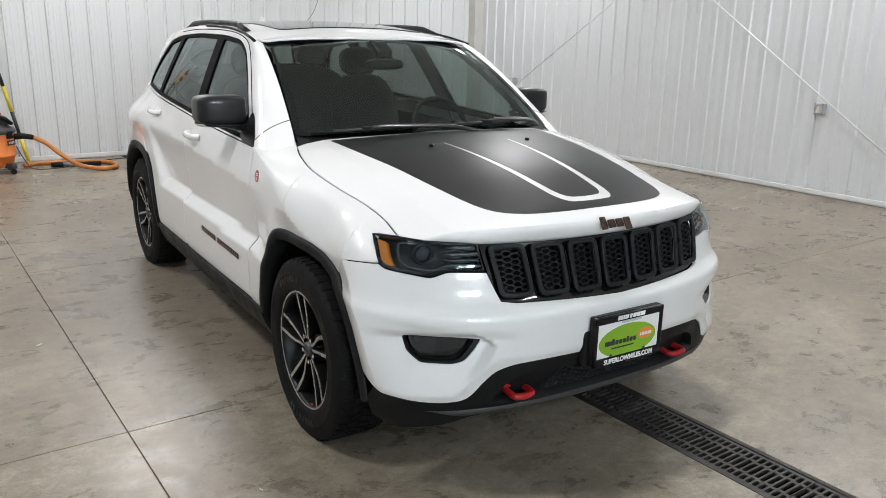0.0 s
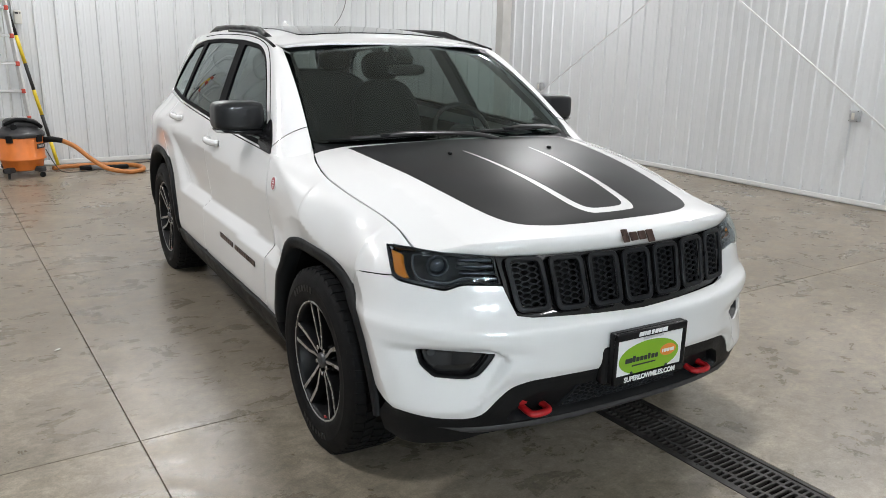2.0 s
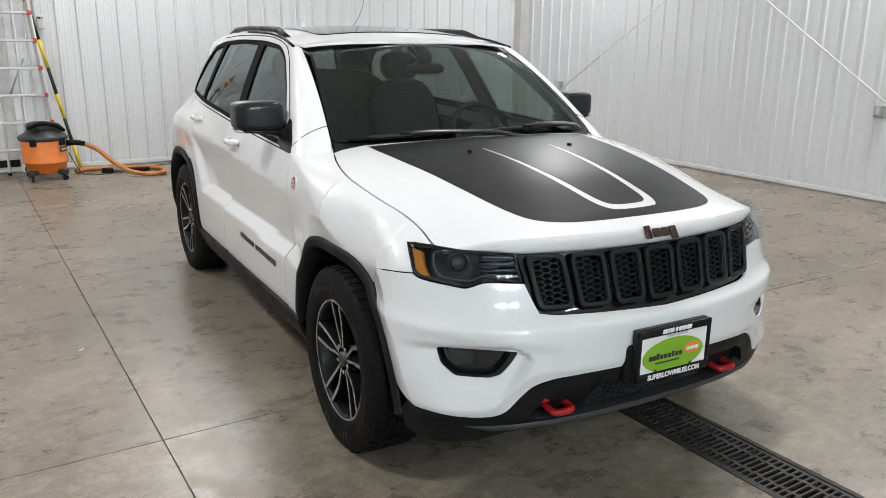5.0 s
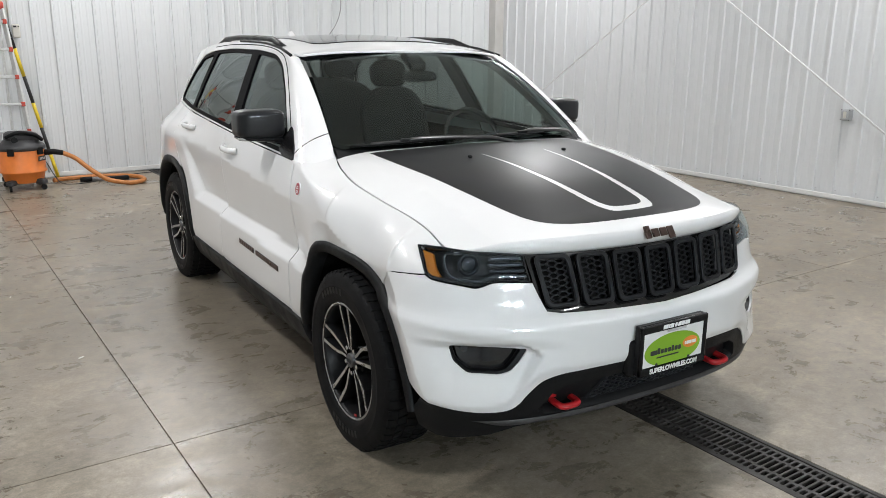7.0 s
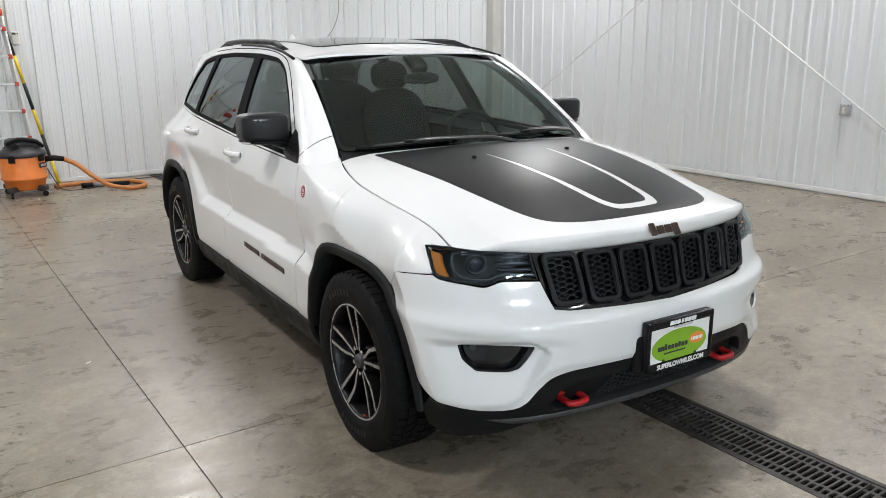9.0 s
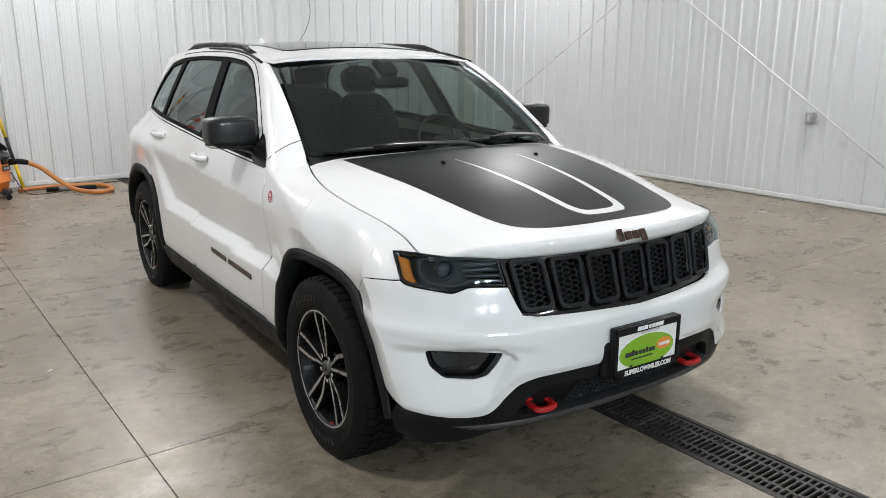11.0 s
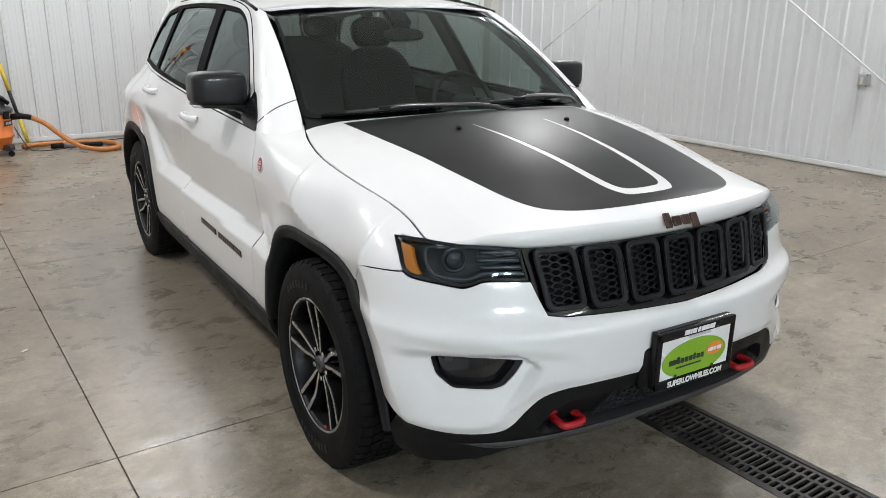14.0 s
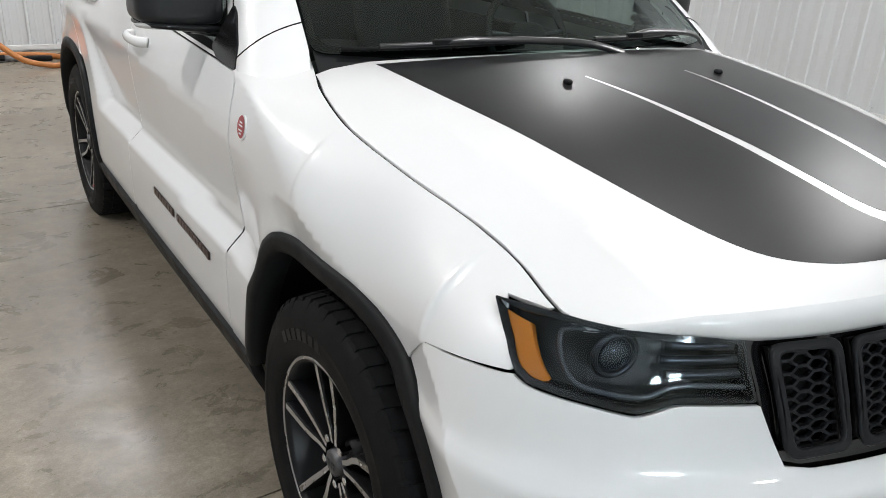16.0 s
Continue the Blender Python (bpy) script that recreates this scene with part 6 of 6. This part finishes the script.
HOSE = grained("orange_hose", (0.46, 0.17, 0.042), 0.5, 15, 0.1, 0.1)
GREY_PLASTIC = grained("grey_plastic", (0.22, 0.22, 0.22), 0.5, 30, 0.1)
CREAM = grained("cream_plastic", (0.68, 0.66, 0.60), 0.45, 20, 0.04)
WIRE = material("grey_wire", (0.25, 0.25, 0.25), 0.5)
GALV = grained("galvanised_steel", (0.50, 0.51, 0.52), 0.42, 25, 0.12, 0.08, 0.7)
ROD = grained("painted_steel_rod", (0.72, 0.72, 0.72), 0.35, 30, 0.06)


def lay_room(ob, m):
    ob.matrix_world = ROOM @ m
    return ob


def build_lamps():
    first = None
    for lx, ly in LAMPS:
        m = ROOM @ pose(lx, ly, CEIL)
        if first is None:
            first = thing("ceiling_light", "white flat LED high-bay light under the ceiling", "ceiling light", "ceiling lights")
            part("housing", box((0.70, 0.36, 0.07), pose(0, 0, -0.045), 0.012), LAMP_BODY, first, "white lamp housing")
            for x in (-0.16, 0.16):
                part("diffuser", box((0.27, 0.26, 0.012), pose(x, 0, -0.086), 0.004), LAMP_GLOW, first, "glowing diffuser")
            first.matrix_world = m
        else:
            copy_thing(first, m)


def build_ladder():
    lad = thing("folding_ladder", "aluminium folding ladder with red rung ends, against the wall", "ladder")

    def rail(x0, x1, y0, y1, z1, name="rail", w=0.028, z0=0.02):
        bm = bmesh.new()
        a, b = Vector((x0, y0, z0)), Vector((x1, y1, z1))
        d = b - a
        add_box(bm, (w, 0.062, d.length), Matrix.Translation((a + b) / 2) @ d.to_track_quat("Z", "Y").to_matrix().to_4x4(), 0.006)
        return part(name, bm, ALUMINIUM, lad, "pale aluminium rail")
    rail(-1.845, -1.632, 7.62, 7.86, 2.05)
    rail(-1.075, -1.232, 7.62, 7.86, 2.05)
    rail(-1.625, -1.605, 7.80, 7.90, 2.40, w=0.024)
    rail(-1.285, -1.262, 7.80, 7.90, 2.40, w=0.024)
    for k in range(7):
        z = 0.32 + 0.309 * k
        s = z / 2.05
        xa, xb, y = -1.845 + 0.213 * s, -1.075 - 0.157 * s, 7.62 + 0.24 * s
        bm = box((xb - xa + 0.02, 0.06, 0.032), pose((xa + xb) / 2, y - 0.012, z), 0.008)
        rung = part("rung", bm, ALUMINIUM, lad, "flat aluminium rung")
        for x in (xa, xb):
            part("rung_end", box((0.042, 0.080, 0.052), pose(x, y - 0.008, z), 0.008), LADDER_RED, rung, "red plastic rung end")
    for x in (-1.845, -1.075):
        part("foot", box((0.05, 0.09, 0.05), pose(x, 7.62, 0.028), 0.012), BLACK_PLASTIC, lad, "black rubber foot")
    for x in (-1.625, -1.285):
        part("foot", box((0.04, 0.07, 0.04), pose(x, 7.80, 0.024), 0.01), BLACK_PLASTIC, lad, "black rubber foot")
    for x in (-1.632, -1.232):
        bm = bmesh.new()
        add_cyl(bm, 0.045, 0.05, pose(x, 7.86, 2.04, 0, 90), 20, bevel=0.006)
        part("hinge", bm, LADDER_RED, lad, "red locking hinge")
    bm = bmesh.new()
    add_tube(bm, [(-1.33, 7.83, 1.35), (-1.52, 7.90, 0.92)], 0.012, 8)
    part("brace", bm, GALV, lad, "grey steel brace")
    lay_room(lad, pose(0, 0, 0))


def build_pole():
    pole = thing("striped_pole", "long pole wrapped in yellow and black tape, leaning on the wall", "pole")
    a, b = Vector((-0.835, 7.93, 0.012)), Vector((-1.29, 8.035, 2.40))
    cuts = [0, 0.125, 0.26, 0.385, 0.515, 0.65, 0.80, 0.90, 1.0]
    for k in range(len(cuts) - 1):
        p, q = a.lerp(b, cuts[k]), a.lerp(b, cuts[k + 1])
        bm = bmesh.new()
        add_tube(bm, [p, q], 0.020 if k % 2 else 0.0205, 14)
        part("tape_band", bm, BLACK_TAPE if k % 2 else YELLOW, pole, "black tape" if k % 2 else "yellow tape")
    lay_room(pole, pose(0, 0, 0))


def build_vacuum():
    vac = thing("shop_vacuum", "orange wet and dry vacuum cleaner with black lid and hose", "vacuum cleaner")
    c = Vector((-1.262, 7.42, 0))

    def turned(prof, seg=40):
        bm = lathe([(r, z) for r, z in prof], seg)
        bmesh.ops.transform(bm, matrix=Matrix.Translation(c) @ Matrix.Rotation(radians(-90), 4, "Y"), verts=bm.verts)
        return bm
    part("tank", turned([(0.0, 0.075), (0.185, 0.078), (0.205, 0.10), (0.225, 0.19), (0.248, 0.20), (0.248, 0.215), (0.238, 0.225), (0.246, 0.45), (0.240, 0.46), (0.0, 0.46)]), ORANGE, vac, "orange plastic drum", True)
    part("lid", turned([(0.250, 0.452), (0.262, 0.465), (0.262, 0.49), (0.235, 0.515), (0.20, 0.53), (0.17, 0.565), (0.0, 0.575)]), GREY_DARK, vac, "dark grey lid", True)
    bm = superbox((0.36, 0.26, 0.15), 3.2)
    bmesh.ops.transform(bm, matrix=Matrix.Translation(c) @ pose(0.02, 0, 0.585, 0, 4, 8), verts=bm.verts)
    head = part("motor_head", bm, GREY_DARK, vac, "black motor head")
    bm = bmesh.new()
    add_tube(bm, smooth_path([c + Vector(v) for v in ((-0.15, -0.10, 0.60), (-0.02, -0.15, 0.655), (0.14, -0.12, 0.62), (0.22, -0.06, 0.555))], 6), 0.022, 10)
    part("carry_handle", bm, BLACK_PLASTIC, vac, "black carrying handle", True)
    bm = bmesh.new()
    add_cyl(bm, 0.035, 0.05, Matrix.Translation(c) @ pose(-0.07, -0.15, 0.575, 90), 20, bevel=0.005)
    part("blower_port", bm, BLACK_PLASTIC, vac, "black blower port")
    for x in (-0.13, 0.17):
        part("latch", box((0.07, 0.03, 0.085), Matrix.Translation(c) @ pose(x, -0.215 if x < 0 else -0.19, 0.445, 0, 0, 30 if x > 0 else -25), 0.008), BLACK_PLASTIC, vac, "black lid latch")
    # maker's plate, its lettering as plain bars
    plate = part("nameplate", box((0.13, 0.004, 0.055), Matrix.Translation(c) @ pose(0.185, -0.165, 0.355, 0, 0, 48), 0.001, 1), BLACK_TAPE, vac, "black nameplate with pale bars")
    for k in range(4):
        part("plate_bar", box((0.017, 0.003, 0.026), Matrix.Translation(c) @ pose(0.185, -0.165, 0.355, 0, 0, 48) @ pose(-0.035 + 0.024 * k, -0.003, 0), 0.001, 1), WHITE_DIM, plate)
    for a in (-50, -130, 50, 130):
        v = Vector((math.cos(radians(a)), math.sin(radians(a)), 0))
        part("caster_arm", box((0.12, 0.075, 0.06), Matrix.Translation(c + v * 0.235) @ pose(0, 0, 0.095, 0, 0, a), 0.015), GREY_DARK, vac, "black caster bracket")
        bm = bmesh.new()
        add_cyl(bm, 0.032, 0.028, Matrix.Translation(c + v * 0.265) @ pose(0, 0, 0.032, 90, 0, a + 35), 20, bevel=0.005)
        part("caster", bm, BLACK_PLASTIC, vac, "black caster wheel")
    port = c + Vector((0.22, -0.08, 0.41))
    bm = bmesh.new()
    add_tube(bm, [port, port + Vector((0.10, -0.02, 0.005)), port + Vector((0.20, -0.03, -0.015))], lambda s: 0.036 - 0.006 * s, 14)
    part("hose_cuff", bm, BLACK_PLASTIC, vac, "black hose cuff", True)
    end = port + Vector((0.19, -0.03, -0.013))
    path = smooth_path([end, (-0.72, 7.27, 0.325), (-0.58, 7.17, 0.19), (-0.42, 7.08, 0.075), (-0.22, 7.02, 0.030), (-0.10, 7.03, 0.028), (0.0, 7.15, 0.028), (0.01, 7.36, 0.028), (-0.10, 7.55, 0.028), (-0.30, 7.67, 0.028), (-0.56, 7.72, 0.028), (-0.80, 7.70, 0.030), (-0.93, 7.62, 0.032)], 10)
    bm = bmesh.new()
    add_tube(bm, path, lambda s: 0.0285 if int(s * 240) % 2 else 0.0265, 12)
    part("hose", bm, HOSE, vac, "orange ribbed suction hose", True)
    lay_room(vac, pose(0, 0, 0))


def build_wand():
    w = thing("vacuum_nozzle", "black and grey vacuum nozzle lying on the floor", "nozzle")
    bm = bmesh.new()
    add_tube(bm, [(-0.66, 7.50, 0.032), (-0.53, 7.49, 0.032)], 0.030, 14)
    part("collar", bm, BLACK_PLASTIC, w, "black collar")
    bm = bmesh.new()
    add_tube(bm, [(-0.53, 7.49, 0.03), (-0.40, 7.47, 0.03)], 0.028, 14)
    part("clear_tube", bm, GREY_PLASTIC, w, "grey tube")
    part("nozzle", box((0.27, 0.06, 0.05), pose(-0.25, 7.44, 0.028, 0, 0, -6), 0.015), BLACK_PLASTIC, w, "black flat nozzle")
    lay_room(w, pose(0, 0, 0))
    cable = tube(smooth_path([(-0.98, 7.72, 0.25), (-0.90, 7.62, 0.06), (-0.84, 7.45, 0.007), (-0.60, 7.40, 0.007), (-0.30, 7.60, 0.007), (0.02, 7.78, 0.007), (0.32, 7.84, 0.007), (0.72, 7.90, 0.007), (1.3, 7.95, 0.007)], 8), 0.0055, 6)
    ob = finish("power_cable", cable, BLACK_TAPE, None, "", True)
    tagged(lay_room(ob, pose(0, 0, 0)), "thin black power cable lying along the wall", "cable")


def build_wall_things():
    th = thing("thermostat", "cream wall thermostat with a small display", "thermostat")
    part("case", box((0.085, 0.03, 0.155), pose(0, -0.02, 0), 0.012), CREAM, th, "cream plastic case")
    part("display", box((0.035, 0.004, 0.022), pose(-0.012, -0.037, 0.05), 0.002, 1), BLACK_TAPE, th, "dark display")
    part("button", box((0.014, 0.005, 0.014), pose(0.025, -0.037, 0.05), 0.002, 1), BLACK_TAPE, th, "dark button")
    lay_room(th, pose(-1.085, NORTH - 0.02, 1.765))
    first = None
    for y, z in ((1.88, 0.945), (7.01, 0.935)):
        m = ROOM @ pose(EAST - 0.02, y, z, 0, 0, -90)
        if first is None:
            first = thing("outlet_box", "grey metal outlet box with weather cover on the wall", "electrical box", "outlet boxes")
            part("box", box((0.105, 0.07, 0.125), pose(0, -0.035, 0), 0.014), GALV, first, "grey cast metal box")
            part("cover", box((0.085, 0.012, 0.105), pose(0, -0.075, 0), 0.01), GALV, first, "grey cover")
            part("socket", box((0.032, 0.006, 0.07), pose(0, -0.083, 0), 0.006), CREAM, first, "pale socket")
            bm = bmesh.new()
            for x in (-0.044, 0.044):
                for zz in (-0.052, 0.052):
                    add_cyl(bm, 0.005, 0.004, pose(x, -0.072, zz, 90), 8)
            part("cover_screws", bm, GREY_DARK, first)
            first.matrix_world = m
        else:
            copy_thing(first, m)
    # bracing rods
    for a, b, r in (((5.86, 0.55, 0.262), (5.86, 6.15, 4.05), 0.0115), ((5.86, 6.95, 0.74), (5.86, 1.05, 4.45), 0.0075)):
        bm = bmesh.new()
        add_tube(bm, [a, b], r, 10)
        for p in (a, b):
            add_box(bm, (0.30, 0.05, 0.05), pose(p[0] + 0.13, p[1], p[2]), 0.01)
        ob = finish("bracing_rod", bm, ROD)
        tagged(lay_room(ob, pose(0, 0, 0)), "slim steel bracing rod running diagonally before the wall", "rod", "bracing rods")
    wire = tube(smooth_path([(3.05, 8.02, 4.3), (3.06, 8.02, 3.2), (3.11, 8.01, 2.6), (3.168, 8.0, 2.28), (3.15, 8.0, 2.08), (3.07, 8.0, 1.90), (2.97, 8.0, 1.77), (2.90, 8.01, 1.60)], 8), 0.006, 6)
    tagged(lay_room(finish("hanging_wire", wire, WIRE, None, "", True), pose(0, 0, 0)), "thin grey wire hanging down the wall", "wire")
    # flat white door behind the ladder, black sweep at its foot
    d = finish("door_1", box((1.02, 0.045, 2.35), pose(-1.99, NORTH - 0.030, 1.19), 0.004), TRIM_WHITE)
    tagged(lay_room(d, pose(0, 0, 0)), "flat white steel door in the ribbed wall", "door", kind="structure")
    part("door_frame", box((0.07, 0.08, 2.42), pose(-1.445, NORTH - 0.04, 1.215), 0.004), TRIM_WHITE, d, "white steel frame")
    part("door_sweep", box((1.0, 0.02, 0.085), pose(-1.99, NORTH - 0.062, 0.115), 0.004), BLACK_PLASTIC, d, "black door sweep")
    # overhead door with a row of small panes, in the wall behind
    od = finish("door_2", box((4.2, 0.05, 3.2), pose(-2.6, SOUTH + 0.05, 1.6), 0.006), TRIM_WHITE)
    tagged(lay_room(od, pose(0, 0, 0)), "white sectional overhead door with a row of panes", "door", kind="structure")
    for k in range(2):
        for z in (2.13, 2.47):
            part("pane", box((0.50, 0.02, 0.26), pose(-2.9 + 0.9 * k, SOUTH + 0.085, z), 0.01), DAYLIGHT, od, "bright daylit pane")
    # screws: a row at the foot of each seen wall and one higher up
    bm = bmesh.new()
    n = 0
    for z in (0.105, 2.27):
        x = WEST + 0.268
        while x < EAST - 0.3:
            add_cyl(bm, 0.008, 0.006, pose(x, NORTH - 0.004, z, 90), 6)
            x += RIB_PITCH
        y = NORTH - 0.316
        while y > -2.5:
            add_cyl(bm, 0.008, 0.006, pose(EAST - 0.004, y, z, 90, 0, 90), 6)
            y -= RIB_PITCH
    s = finish("wall_screws", bm, GALV)
    tagged(lay_room(s, pose(0, 0, 0)), "small steel sheeting screws in rows", "screws", kind="stuff")


GREY_DARK = grained("dark_grey_plastic", (0.028, 0.028, 0.03), 0.45, 20, 0.12)
DAYLIGHT = glowing("daylit_pane", (0.80, 0.92, 1.0), 135.0)
build_lamps()
build_ladder()
build_pole()
build_vacuum()
build_wand()
build_wall_things()


# ---- floor drain ----
def build_drain():
    drain = thing("trench_drain", "black cast iron trench drain grating set in the concrete", "drain")
    L0, L1 = SOUTH + 0.1, NORTH - 0.2
    bm = bmesh.new()
    w = DRAIN_B - DRAIN_A
    add_box(bm, (w, L1 - L0, 0.02), pose((DRAIN_A + DRAIN_B) / 2, (L0 + L1) / 2, -0.20))
    for x in (DRAIN_A + 0.006, DRAIN_B - 0.006):
        add_box(bm, (0.012, L1 - L0, 0.2), pose(x, (L0 + L1) / 2, -0.105))
    part("channel", bm, VOID, drain, "dark drain channel")
    for x in (DRAIN_A + 0.011, DRAIN_B - 0.011):
        part("channel_edge", box((0.020, L1 - L0, 0.02), pose(x, (L0 + L1) / 2, -0.010), 0.002, 1), IRON, drain, "rusty iron edge")
    # one grating segment with its slots; rows repeat along the trench
    seg, rows = 0.50, 18
    half = w / 2 - 0.024
    outline = [(-half, 0), (half, 0), (half, seg - 0.004), (-half, seg - 0.004)]
    holes = []
    pitch = seg / rows
    for r in range(rows):
        yc = pitch * (r + 0.5)
        h = pitch * 0.34
        odd = r % 2
        sets = ((-0.106, -0.064), (-0.050, 0.050), (0.064, 0.106)) if not odd else ((-0.106, -0.058), (-0.044, 0.044), (0.058, 0.106))
        for a, b in sets:
            holes.append(rounded([(a, yc - h), (b, yc - h), (b, yc + h), (a, yc + h)], h * 0.8, 3))
    me = skin(outline, lambda x, y: (x, y, 0.0), 0.2, holes, 0.016, face_out=lambda p: Vector((0, 0, 1)))
    me.materials.append(IRON)
    me.shade_flat()
    y = L0
    while y < L1 - seg * 0.5:
        g = new("grating", me)
        g.parent = drain
        g.location = ((DRAIN_A + DRAIN_B) / 2, y, -0.004)
        y += seg
    lay_room(drain, pose(0, 0, 0))


build_drain()


# ---- scraps on the floor ----
def build_scraps():
    white = grained("scrap_paper", (0.70, 0.69, 0.66), 0.7, 30, 0.1, 0.1)
    for x, y, turn, w in ((-1.79, 1.55, 20, 0.030), (-2.05, 2.9, 70, 0.018), (-1.25, -0.35, 140, 0.014)):
        bm = bmesh.new()
        add_box(bm, (w, w * 0.45, 0.002), pose(0, 0, 0.0025), 0.0006, 1)
        for v in bm.verts:
            v.co.z += 0.004 * (v.co.x / w + 0.5) ** 2
        ob = finish("paper_scrap", bm, white)
        ob.matrix_world = pose(x, y, 0, 0, 0, turn)
        tagged(ob, "small pale scrap of paper on the concrete floor", "scrap", "scraps on the floor")


build_scraps()

# ---- floor slabs ----
def build_slabs():
    floor = bpy.data.objects["floor"]
    for i in range(len(JOINT_X) - 1):
        for j in range(len(JOINT_Y) - 1):
            x0, x1 = JOINT_X[i], JOINT_X[i + 1]
            if x0 == DRAIN_A:
                continue
            y0, y1 = JOINT_Y[j], JOINT_Y[j + 1]
            gap = 0.0022
            bm = box((x1 - x0 - 2 * gap, y1 - y0 - 2 * gap, 0.3), pose((x0 + x1) / 2, (y0 + y1) / 2, -0.15), 0.0015, 1)
            ob = finish("slab", bm, CONCRETE)
            ob.parent = floor
            ob.matrix_parent_inverse = floor.matrix_world.inverted()
            ob.matrix_world = ROOM @ pose(0, 0, 0)


build_slabs()
